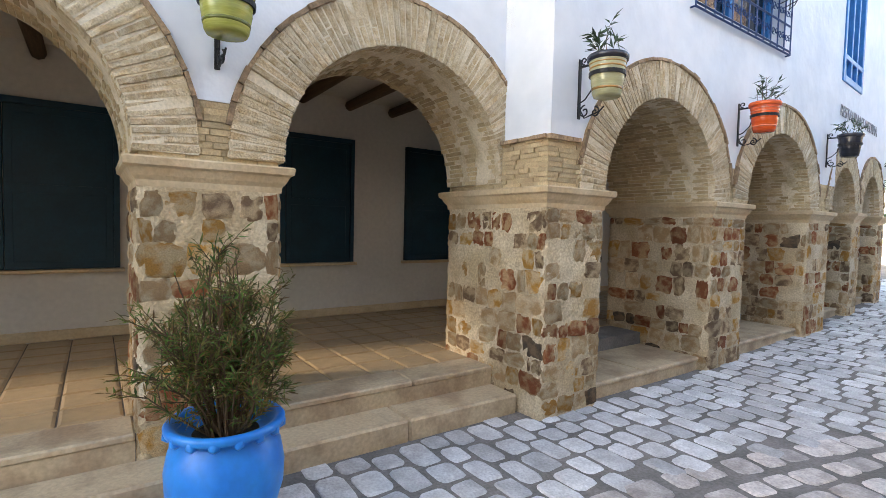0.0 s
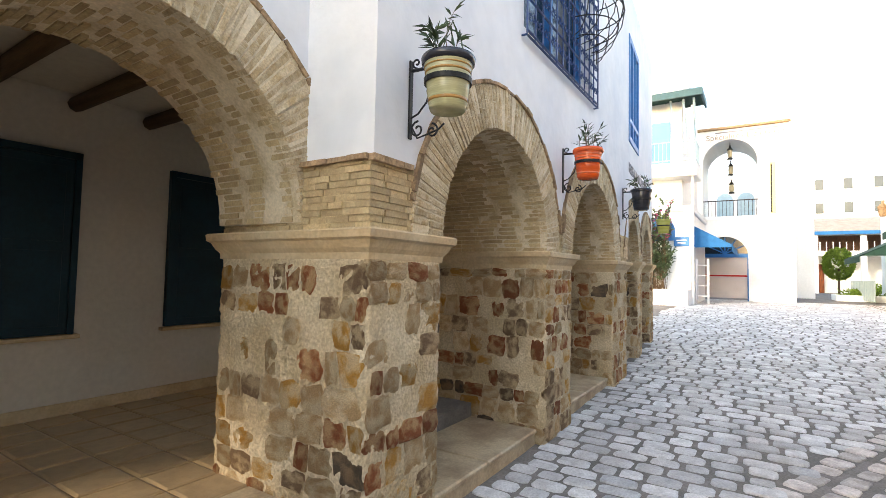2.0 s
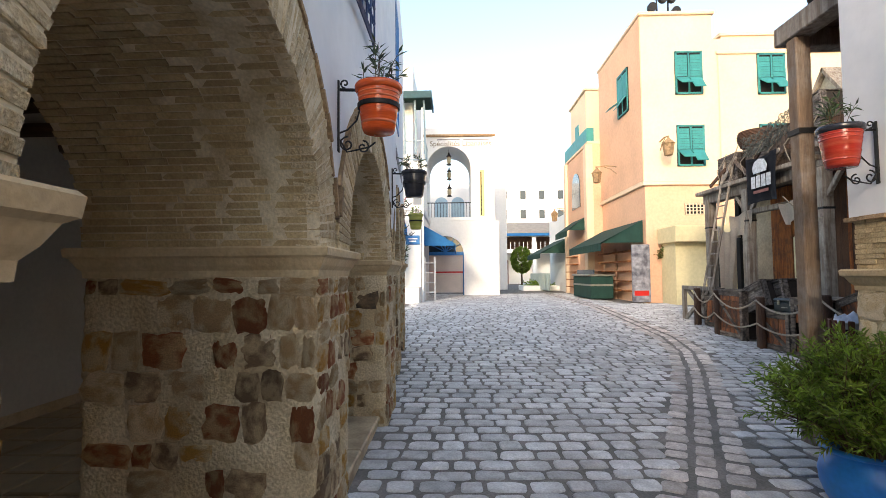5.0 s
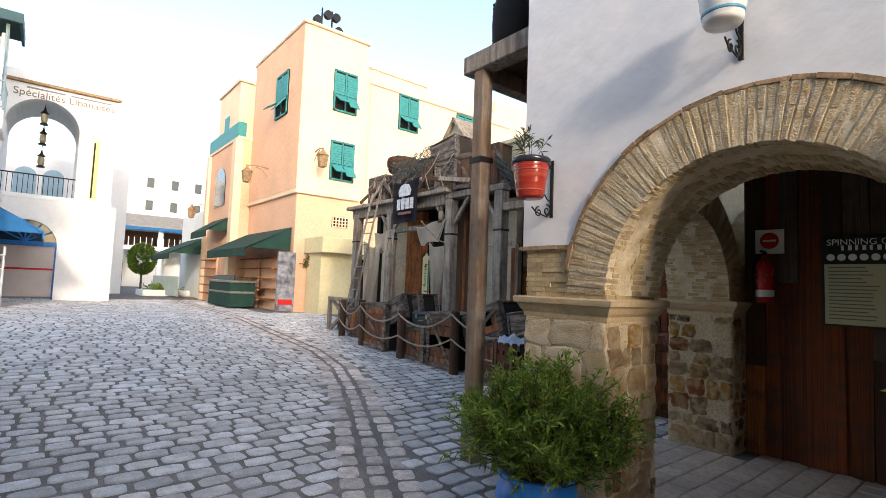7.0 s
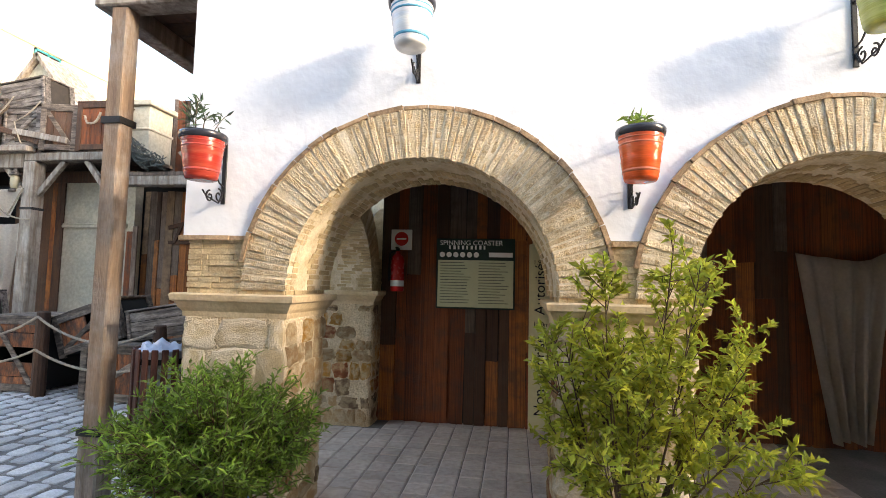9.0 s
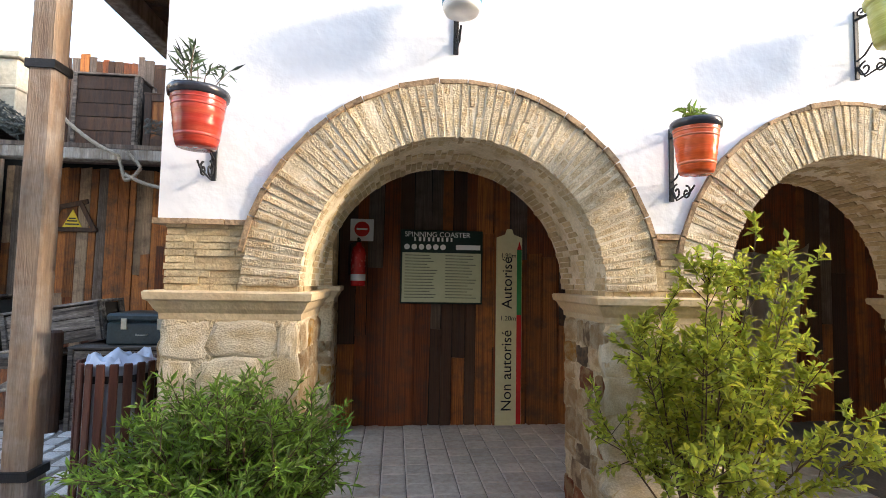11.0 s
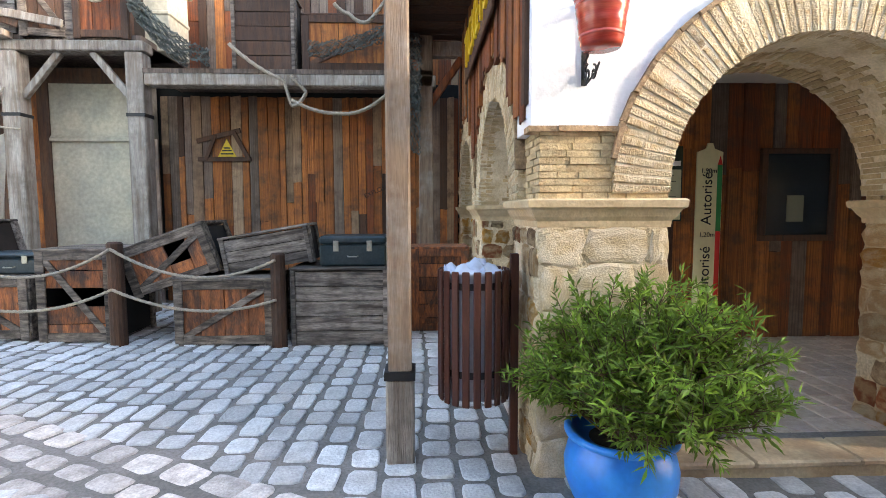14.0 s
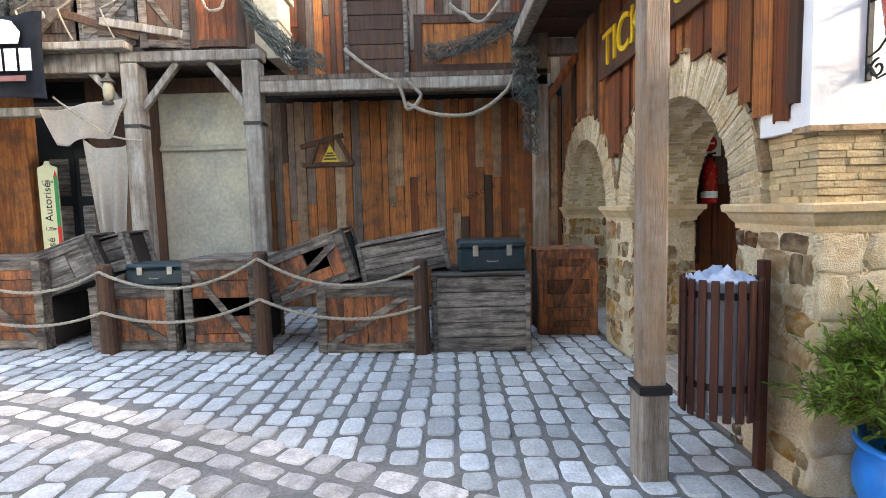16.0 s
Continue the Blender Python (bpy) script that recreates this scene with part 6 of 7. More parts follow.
# loose boards and lashings heaped among the deck crates
lbr = random.Random(15)
for k in range(8):
    x = 12.4 + k * 0.55
    ln = lbr.uniform(0.6, 1.1)
    tilt = lbr.uniform(10, 42)
    bm = bmesh.new()
    box(bm, (-ln / 2, -0.02, -0.05), (ln / 2, 0.02, 0.05), bevel=0.006)
    o = finish("loose_board", bm, (grey_wood, wood_m[2], wood_m[3])[k % 3])
    o.matrix_basis = pose(x, -5.32 + lbr.uniform(-0.03, 0.03), 4.05 + ln * 0.5 * math.sin(radians(tilt)), 0, lbr.choice((-1, 1)) * tilt, 0)
    tagged(o, "loose weathered board leaning on the deck crates", "board", "loose deck boards")
for k in range(7):
    x = 12.4 + k * 0.55
    rope([(x, -5.28, 4.75 + 0.1 * (k % 2)), (x + 0.5, -5.28, 4.4), (x + 0.35, -5.3, 4.02)], 0.012, "thin rope lashed over the deck crates", [0.05, 0.03])
netting((14.9, -5.28, 4.95), (13.2, -5.28, 5.15), 0.5, 0.12, "grey fishing net thrown over the stacked crates", 8)


# ---- buildings down the street ----
Z1 = 0.45


def arch_poly(x0, x1, z0, zs, n=14):
    """Outline of a round-headed opening from its foot."""
    r = (x1 - x0) / 2
    c = (x0 + x1) / 2
    return [(x0, z0), (x1, z0)] + [(c + r * math.cos(math.pi * k / n), zs + r * math.sin(math.pi * k / n)) for k in range(n + 1)]


def arched_wall(bm, x, th, y0, y1, z0, z1, openings):
    """A wall in the plane x with round-headed openings (ya, yb, foot, springing)."""
    ys = {y0, y1}
    for a, b, f, s in openings:
        c, r = (a + b) / 2, (b - a) / 2
        ys |= {c + r * math.cos(math.pi * k / 20) for k in range(21)}
    ys = sorted(ys)
    for a, b in zip(ys, ys[1:]):
        if b - a < 1e-5:
            continue
        spans = [(z0, z0, z1, z1)]
        for oa, ob, f, s in openings:
            if oa - 1e-5 <= a and b <= ob + 1e-5:
                c, r = (oa + ob) / 2, (ob - oa) / 2
                ta, tb = s + math.sqrt(max(0, r * r - (a - c) ** 2)), s + math.sqrt(max(0, r * r - (b - c) ** 2))
                last = spans.pop()
                if f > last[0] + 1e-4:
                    spans.append((last[0], last[1], f, f))
                spans.append((ta, tb, z1, z1))
        for za, zb, ta, tb in spans:
            vs = [bm.verts.new(p) for p in ((x, a, za), (x, b, zb), (x, b, tb), (x, a, ta), (x + th, a, za), (x + th, b, zb), (x + th, b, tb), (x + th, a, ta))]
            for f in ((0, 1, 2, 3), (5, 4, 7, 6), (4, 5, 1, 0), (3, 2, 6, 7), (4, 0, 3, 7), (1, 5, 6, 2)):
                bm.faces.new([vs[k] for k in f])
    bmesh.ops.remove_doubles(bm, verts=bm.verts[:], dist=1e-5)


# white gate tower
tw = thing("tower_house", (0, 0, 0), "white tower with a deep arched loggia over a blue gate", "building")
bm = bmesh.new()
arched_wall(bm, 30.6, 0.5, -0.35, 3.75, Z1, 4.75, [(1.42, 3.55, Z1, 2.75)])
part("lower_wall", bm, far_white, tw)
bm = bmesh.new()
arched_wall(bm, 30.75, 0.35, -0.35, 3.75, 4.75, 10.1, [(0.98, 3.50, 4.9, 7.75)])
part("upper_wall", bm, far_white, tw)
bm = bmesh.new()
n = 18
vau = []
for k in range(n + 1):
    t = math.pi * k / n
    vau.append([bm.verts.new((x, 2.24 + 1.26 * math.cos(t), 7.75 + 1.26 * math.sin(t))) for x in (31.1, 34.0)])
for a, b in zip(vau, vau[1:]):
    bm.faces.new((a[0], b[0], b[1], a[1]))
bmesh.ops.solidify(bm, geom=bm.faces[:], thickness=-0.1)
part("vault", bm, far_white, tw)
part("loggia_side", boxes(((31.1, -0.35, 4.75), (34.3, 0.98, 10.0)), ((31.1, 3.5, 4.75), (34.3, 3.75, 10.0))), far_white, tw)
part("loggia_floor", boxes(((30.58, -0.4, 4.68), (34.3, 3.8, 4.80)), bevel=0.02), far_white, tw)
part("buttress", boxes(((30.3, -0.55, Z1), (31.0, -0.30, 4.6))), far_white, tw)
part("yellow_pilaster", boxes(((30.70, 0.22, 4.95), (30.76, 0.46, 7.6))), mat("cream_yellow_paint", (0.72, 0.62, 0.30), 0.8, 0.08, 2, 20, 0.1), tw)
part("slot", boxes(((30.685, 0.37, 5.0), (30.7, 0.43, 7.5))), dark_m, tw)
part("tile_coping", boxes(((30.6, -0.45, 9.55), (30.76, 3.75, 9.68)), bevel=0.02), trim_m, tw)
part("parapet", boxes(((31.1, -0.35, 9.9), (35.0, 3.75, 10.1))), far_white, tw)
grt = new("blue_gate")
tagged(grt, "blue-framed pale roller gate under a round fanlight", "gate")
pinkish = mat("pale_pink_shutter", (0.62, 0.52, 0.46), 0.6, 0.08, 2, 20, 0.1)
part("shutter", boxes(((30.85, 1.46, Z1 + 0.15), (30.9, 3.51, 2.75))), pinkish, grt)
part("red_stripe", boxes(((30.835, 1.46, 1.72), (30.85, 3.51, 1.80))), red_p, grt)
part("head_beam", boxes(((30.78, 1.42, 2.72), (30.9, 3.55, 2.92))), blue_m, grt)
bm = bmesh.new()
prism(bm, arch_poly(1.45, 3.52, 2.9, 2.92), 30.86, 30.9, "x")
part("fanlight", bm, glass_m, grt)
for k in range(5):
    t = math.pi * (k + 1) / 6
    bm = bmesh.new()
    tube(bm, [(30.84, 2.485, 2.92), (30.84, 2.485 + 1.0 * math.cos(t), 2.92 + 1.0 * math.sin(t) * 0.86)], 0.03, 4)
    part("glazing_bar", bm, blue_m, grt)
for y in (1.44, 3.53):
    part("jamb", boxes(((30.7, y - 0.04, Z1), (30.9, y + 0.04, 2.75))), blue_m, grt)
ltr = new("tower_lettering")
tagged(ltr, "dark letters on the white tower wall", "lettering")
text("letters", "Spécialités Libanaises", 0.42, Matrix(((0, 0, -1, 30.74), (-1, 0, 0, 1.55), (0, 1, 0, 9.15), (0, 0, 0, 1))), mat("dull_bronze_letters", (0.22, 0.17, 0.12), 0.5, 0.1, 4, 20, 0), ltr, extrude=0.01)
part("script_line", boxes(((30.735, -0.1, 9.36), (30.75, 1.4, 9.42)), ((30.735, 1.6, 9.36), (30.75, 2.9, 9.43))), sign_m, ltr)
for k, z in enumerate((8.05, 7.3, 6.4)):
    lantern((31.4 + k * 0.7, 2.24, z), "dark pierced metal lantern hung in the loggia", 1.9, iron_m)
for k, z in enumerate((8.85, 8.1, 7.2)):
    bm = bmesh.new()
    tube(bm, [(31.4 + k * 0.7, 2.24, z), (31.4 + k * 0.7, 2.24, 8.98)], 0.012, 4)
    tagged(finish("lantern_chain", bm, iron_m), "thin dark chain carrying a loggia lantern", "chain", "loggia chains")
ra = new("loggia_railing")
tagged(ra, "thin dark metal railing across the loggia", "railing")
bm = bmesh.new()
tube(bm, [(30.9, 0.98, 5.75), (30.9, 3.5, 5.75)], 0.03, 5)
part("rail", bm, iron_m, ra)
for k in range(15):
    bm = bmesh.new()
    y = 0.98 + 2.52 * (k + 0.5) / 15
    tube(bm, [(30.9, y, 4.8), (30.9, y, 5.75)], 0.012, 4)
    part("baluster", bm, iron_m, ra)
# what is seen through the loggia
lh = new("far_arcade_house")
tagged(lh, "white house with blue fanlights seen through the loggia", "building")
part("wall", boxes(((40, -2.0, Z1), (42, 6, 8.3))), far_white, lh)
for y in (1.7, 2.95):
    bm = bmesh.new()
    prism(bm, arch_poly(y - 0.5, y + 0.5, 5.0, 7.0), 39.95, 40.0, "x")
    part("arched_window", bm, mat("pale_blue_glazing", (0.30, 0.45, 0.55), 0.3, 0.1, 3, 20, 0) if y < 2 else bpy.data.materials["pale_blue_glazing"], lh)

# white corner house with balcony
cf = thing("corner_house", (0, 0, 0), "white corner house with a balcony and blue timber canopy", "building")
part("lower_wall", boxes(((24.2, 3.4, Z1 - 0.1), (30.6, 12, 4.7))), far_white, cf)
part("upper_wall", boxes(((24.4, 3.75, 4.7), (30.6, 12, 11.0))), far_white, cf)
part("string_course", boxes(((24.1, 3.3, 4.45), (30.6, 12, 4.7)), bevel=0.03), far_white, cf)
part("balcony_slab", boxes(((23.6, 3.1, 5.9), (25.4, 6.0, 6.5)), bevel=0.03), far_white, cf)
part("blue_door", boxes(((24.36, 4.2, 6.5), (24.41, 5.1, 8.5))), blue_m, cf)
bm = bmesh.new()
prism(bm, arch_poly(4.0, 5.3, 3.2, 3.6), 24.15, 24.2, "x")
part("blue_fanlight", bm, blue_m, cf)
bm = bmesh.new()
tube(bm, [(24.05, 3.3, Z1), (24.05, 3.3, 9)], 0.05, 6)
part("rain_pipe", bm, far_white, cf)
canopy_m = mat("dark_teal_timber", (0.022, 0.075, 0.095), 0.6, 0.2, 4, 30, 0.1)
pale_rail = mat("pale_grey_blue_iron", (0.30, 0.40, 0.46), 0.5, 0.15, 4, 30, 0)
cn = new("timber_canopy")
tagged(cn, "blue-green timber canopy roof with curved struts", "canopy")
part("roof", boxes(((23.4, 2.9, 9.35), (25.4, 6.2, 9.5), pose(0, 0, 0))), awning_g, cn)
part("fascia", boxes(((23.35, 2.85, 9.2), (23.45, 6.2, 9.5)), ((23.45, 2.85, 9.2), (25.4, 2.93, 9.5))), canopy_m, cn)
for y in (3.2, 3.6, 4.1):
    bm = bmesh.new()
    tube(bm, [(24.4, y, 7.0), (24.2, y, 8.3), (23.7, y, 9.2)], 0.05, 5)
    part("strut", bm, pale_rail, cn)
bl = new("balcony_railing")
tagged(bl, "thin grey iron balcony railing", "railing")
for z in (6.6, 7.4):
    bm = bmesh.new()
    tube(bm, [(25.3, 3.15, z), (23.65, 3.15, z), (23.65, 6.0, z)], 0.025, 5)
    part("rail", bm, pale_rail, bl)
for k in range(26):
    bm = bmesh.new()
    p = (23.65, 3.15 + 2.85 * k / 18, 0) if k < 19 else (23.65 + 1.65 * (k - 18) / 8, 3.15, 0)
    tube(bm, [(p[0], p[1], 6.55), (p[0], p[1], 7.4)], 0.010, 4)
    part("baluster", bm, pale_rail, bl)
aw = thing("blue_awning", (0, 0, 0), "bright blue canvas awning with a fringe", "awning")
bm = bmesh.new()
prism(bm, [(3.45, 3.95), (3.45, 3.85), (1.9, 2.95), (1.9, 3.05)], 25.2, 30.0, "x")
part("canvas", bm, awning_b, aw)
part("fringe", boxes(((25.2, 1.88, 2.75), (30.0, 1.92, 3.02))), awning_b, aw)
bm = bmesh.new()
prism(bm, [(3.42, 3.85), (1.92, 2.95), (3.42, 2.95)], 25.2, 25.23, "x")
part("side_panel", bm, awning_b, aw)
rk = thing("white_display_rack", (25.6, 3.1, Z1), "white tiered metal rack under the awning", "rack")
for sx in (-0.3, 0.3):
    for sy in (-0.25, 0.2):
        bm = bmesh.new()
        tube(bm, [(sx, sy, 0), (sx, sy, 2.0)], 0.025, 5)
        part("upright", bm, far_white, rk)
for z in (0.35, 0.8, 1.25, 1.7):
    part("shelf", boxes(((-0.32, -0.27, z), (0.32, 0.22, z + 0.04))), far_white, rk)
pq = thing("street_plaque", (24.15, 3.75, 3.15), "small blue street plaque on the white wall", "plaque")
part("plate", boxes(((-0.02, -0.3, -0.2), (0.02, 0.3, 0.2)), bevel=0.01), blue_m, pq)
part("print_line", boxes(((-0.024, -0.2, 0.03), (-0.02, 0.2, 0.08)), ((-0.024, -0.15, -0.08), (-0.02, 0.15, -0.03))), white_p, pq)
pl = thing("white_plant_bed", (23.6, 5.0, Z1 - 0.1), "low white masonry plant bed at the corner house", "plant bed")
part("wall", boxes(((-0.6, -1.6, 0), (0.6, 2.0, 0.75)), bevel=0.02), far_white, pl)
bg = thing("bougainvillea", (23.6, 4.7, Z1 + 0.6), "dark climbing bougainvillea with pink bracts", "climber")
tws = twigs_from(70, 0.5, 4.2, 0.9, 61, hmin=0.25, squash=0.4)
stems(tws, bg, 0.012)
sd = branch(tws, 5, 0.4, 62)
leaves("foliage", sd, 12, 0.14, 0.08, leaf_d, bg, 63)
leaves("bracts", [t for t in sd if t[0].z > 2.0][::3], 8, 0.12, 0.09, pink_m, bg, 64)

# yellow and orange house
ph = thing("peach_house", (0, 0, 0), "yellow and orange house with green shutters and awnings", "building")
part("yellow_wall", boxes(((22.3, -17.5, 5.15), (28.0, -5.64, 11.0)), ((22.3, -8.5, 11.0), (28.0, -5.64, 12.0))), yellow_m, ph)
part("orange_wall", boxes(((22.32, -17.5, Z1 - 0.1), (28.0, -5.66, 5.1))), orange_m, ph)
# same paint as the west wall, its weaker light put into the orange
part("street_wall", boxes(((22.305, -5.64, 5.31), (28.0, -5.60, 11.99))), orange_m, ph)
part("parapet_cornice", boxes(((22.2, -8.6, 12.0), (28.1, -5.54, 12.15)), ((22.22, -17.5, 10.35), (22.3, -8.6, 10.5)), bevel=0.03), yellow_m, ph)
part("string_course", boxes(((22.2, -17.5, 5.1), (28.05, -5.55, 5.22)), ((22.24, -17.5, 5.22), (28.0, -5.59, 5.30)), bevel=0.02), yellow_m, ph)
part("east_block", boxes(((28.0, -14, Z1 - 0.1), (33.2, -5.0, 8.4))), orange_m, ph)
part("east_upper", boxes(((29.6, -14, 8.4), (33.2, -5.35, 11.7))), yellow_m, ph)
part("east_cornice", boxes(((29.5, -14, 11.7), (33.3, -5.25, 11.85)), ((27.95, -14, 8.3), (33.25, -4.93, 8.45)), bevel=0.02), yellow_m, ph)
for xa, xb in ((27.96, 28.5), (32.8, 33.23)):
    part("pilaster", boxes(((xa, -5.2, Z1), (xb, -4.85, 8.29))), yellow_m, ph)
part("north_block", boxes(((23.5, -21, Z1), (31, -17.5, 12.3))), yellow_m, ph)
part("stair_tower", boxes(((24.8, -13.5, 11.0), (29, -10.2, 12.3)), ((24.7, -13.6, 12.3), (29.1, -10.1, 12.45))), yellow_m, ph)
bm = bmesh.new()
tube(bm, [(22.25, -8.7, 2.9), (22.25, -8.7, 10.3)], 0.06, 6)
part("rain_pipe", bm, yellow_m, ph)


def shutter_window(y, z0, z1, w=1.08, ajar=True, axis="x"):
    """A green-shuttered window; axis x: in the wall that faces west, y: in the wall that faces the street."""
    s = part("shuttered_window", boxes(((-0.02, -w / 2, 0), (0.05, w / 2, z1 - z0))), dark_m, ph, "green shuttered window with a flap propped open")
    s.matrix_basis = pose(22.28, y, z0) if axis == "x" else pose(y, -5.58, z0, 0, 0, -90)
    h = z1 - z0
    for a, b, c, d in ((-w / 2, -w / 2 + 0.07, 0, h), (w / 2 - 0.07, w / 2, 0, h), (-w / 2, w / 2, 0, 0.07), (-w / 2, w / 2, h - 0.07, h), (-0.03, 0.03, 0, h), (-w / 2, w / 2, h * 0.36, h * 0.4)):
        part("frame_bar", boxes(((-0.06, a, c), (-0.015, b, d))), shutter_m, s)
    for sy in (-1, 1):
        for k in range(8):
            zz_ = h * 0.42 + (h * 0.5) * k / 8
            part("louvre", boxes(((-0.045, sy * w / 4 - w / 4 + 0.06, zz_), (-0.025, sy * w / 4 + w / 4 - 0.06, zz_ + h * 0.055))), shutter_m, s)
    if ajar:
        for sy in (-1, 1):
            bm = bmesh.new()
            box(bm, (-0.02, -w / 4 + 0.05, -h * 0.34), (0.01, w / 4 - 0.05, 0), pose(-0.06, sy * w / 4, h * 0.36, 0, 55 if sy > 0 else 38, 0))
            part("flap", bm, shutter_m, s)


for y, z0, z1 in ((-7.5, 8.75, 10.5), (-7.5, 5.85, 7.5), (-10.75, 8.7, 10.35), (-10.75, 5.85, 7.5), (-14.2, 8.7, 10.3), (-14.2, 5.85, 7.5)):
    shutter_window(y, z0, z1)
shutter_window(24.3, 8.6, 10.5, 1.3, True, "y")
bm = bmesh.new()
prism(bm, arch_poly(29.8, 31.6, 5.3, 6.4), -5.0, -4.96, "y")
part("arched_window", bm, glass_m, ph)
part("upper_window", boxes(((31.2, -5.36, 9.0), (32.0, -5.32, 10.3))), shutter_m, ph)
part("balcony_rail", boxes(((28.2, -5.0, 8.45), (33.2, -4.94, 9.15)), ((28.0, -5.3, 8.45), (28.06, -4.94, 9.15))), shutter_m, ph)
vg = part("vent_grille", boxes(((22.29, -7.95, 3.92), (22.33, -7.2, 4.36))), dark_m, ph)
for k in range(6):
    part("lattice_bar", boxes(((22.26, -7.95 + k * 0.14, 3.92), (22.29, -7.91 + k * 0.14, 4.36))), yellow_m, vg)
for z in (3.92, 4.05, 4.18, 4.32):
    part("lattice_bar", boxes(((22.255, -7.95, z), (22.285, -7.2, z + 0.03))), yellow_m, vg)
annex_m = mat("pale_ochre_paint", (0.66, 0.56, 0.33), 0.85, 0.1, 1.0, 9, 0.2)
lo = thing("kiosk_annex", (0, 0, 0), "low yellow annex with a flat canopy", "annex")
part("wall", boxes(((21.0, -10.5, Z1 - 0.1), (22.25, -6.2, 2.75))), annex_m, lo)
part("canopy", boxes(((20.6, -10.6, 2.75), (22.25, -6.05, 3.35)), bevel=0.02), annex_m, lo)
# flat near-black plate: the doorway's shade as colour
part("doorway", boxes(((20.97, -8.3, Z1), (21.02, -7.7, 2.6))), dark_m, lo)


def street_lamp_bracket(at, way, label):
    l = thing("wall_lantern", at, label, "wall lamp", "wall lanterns")
    d = Vector(way)
    bm = bmesh.new()
    tube(bm, [Vector((0, 0, 0)), d * 0.5 + Vector((0, 0, 0.06)), d * 1.0], 0.03, 5)
    tube(bm, [Vector((0, 0, -0.35)), d * 0.3 + Vector((0, 0, -0.1)), d * 0.6], 0.02, 5)
    part("arm", bm, trim_m, l)
    c = d * 0.95
    bm = bmesh.new()
    lathe(bm, [(0.10, -0.75), (0.16, -0.72), (0.22, -0.3), (0.26, -0.28), (0.06, -0.08), (0.03, 0.0)], 6, at=tuple(c))
    part("lamp_head", bm, trim_m, l)
    bm = bmesh.new()
    lathe(bm, [(0.14, -0.68), (0.195, -0.34)], 6, at=tuple(c))
    part("lamp_glass", bm, mat("pale_lamp_glass", (0.6, 0.55, 0.4), 0.2, 0.1, 3, 20, 0), l)
    return l


street_lamp_bracket((22.3, -6.3, 6.85), (-0.8, 0, 0), "rust-brown wall lantern on a yellow wall")
street_lamp_bracket((25.5, -5.64, 6.55), (0, 1.0, 0), "rust-brown bracket lantern over the street")
street_lamp_bracket((33.2, -5.0, 5.6), (0, 0.8, 0), "dark bracket lantern at the far house corner")


def awning(x0, x1, y_wall, z_top, reach, drop, label, m_=awning_g):
    a = thing("shop_awning", (0, 0, 0), label, "awning", "green awnings")
    bm = bmesh.new()
    prism(bm, [(y_wall, z_top), (y_wall, z_top - 0.06), (y_wall + reach, z_top - drop - 0.06), (y_wall + reach, z_top - drop)], x0, x1, "x")
    part("canvas", bm, m_, a)
    n_ = int((x1 - x0) / 0.35)
    for k in range(n_):
        w = (x1 - x0) / n_
        part("valance_flap", boxes(((x0 + k * w, y_wall + reach - 0.02, z_top - drop - 0.32), (x0 + (k + 0.92) * w, y_wall + reach + 0.01, z_top - drop - 0.02))), m_, a)
    bm = bmesh.new()
    prism(bm, [(y_wall, z_top - 0.06), (y_wall + reach, z_top - drop), (y_wall, z_top - drop)], x0, x0 + 0.03, "x")
    part("side_panel", bm, m_, a)
    return a


awning(22.5, 27.9, -5.6, 3.75, 1.7, 0.9, "dark green canvas awning over a shop front")
awning(28.6, 31.6, -4.95, 4.6, 1.0, 0.7, "small dark green canvas awning over a doorway")
awning(33.25, 38.5, -5.2, 3.9, 1.9, 1.0, "grey-green market canopy further along")
part("east_shop", boxes(((33.2, -12, Z1), (40, -5.2, 5.5))), far_white, ph)
for x0, x1 in ((23.4, 25.4), (25.8, 27.6), (30.2, 32.2)):
    sf = thing("shop_shelves", ((x0 + x1) / 2, -5.5 if x0 < 28 else -4.9, Z1), "orange wooden shop shelves under the awning", "shelves", "shop shelves")
    part("back", boxes(((-(x1 - x0) / 2, -0.1, 0), ((x1 - x0) / 2, -0.02, 2.3))), orange_m, sf)
    for k in range(5):
        part("shelf", boxes(((-(x1 - x0) / 2, -0.02, 0.4 + 0.42 * k), ((x1 - x0) / 2, 0.25, 0.45 + 0.42 * k))), wood_m[1], sf)
fz = thing("drinks_counter", (26.2, -4.55, Z1), "dark green counter with steel bands", "counter")
part("body", boxes(((-1.6, -0.5, 0.06), (1.6, 0.5, 1.05)), bevel=0.03), awning_g, fz)
part("top", boxes(((-1.65, -0.55, 1.05), (1.65, 0.55, 1.15)), bevel=0.02), brass_m, fz)
part("band", boxes(((-1.62, 0.5, 0.62), (1.62, 0.52, 0.70)), ((-1.62, -0.5, 0.62), (-1.6, 0.52, 0.70))), brass_m, fz)
part("glass_rail", boxes(((-1.5, 0.3, 1.15), (1.5, 0.33, 1.35))), glass_m, fz)
ps = thing("poster_stand", (22.15, -5.35, Z1), "tall printed poster stand at the house corner", "poster")
part("panel", boxes(((-0.04, -0.35, 0.05), (0.04, 0.35, 2.3)), bevel=0.01), mat("grey_poster", (0.30, 0.30, 0.33), 0.5, 0.4, 3, 8, 0, second=(0.08, 0.08, 0.1)), ps)
part("print_bar", boxes(((-0.05, -0.28, 0.3), (-0.041, 0.28, 0.5))), red_p, ps)
wb = thing("dried_flower_bunch", (22.2, -6.2, 2.1), "dried brown bunch hanging on the orange wall", "wreath")
leaves("leaves", twigs_from(20, 0.1, 0.7, 0.3, 71), 14, 0.12, 0.04, leaf_dry, wb, 72)
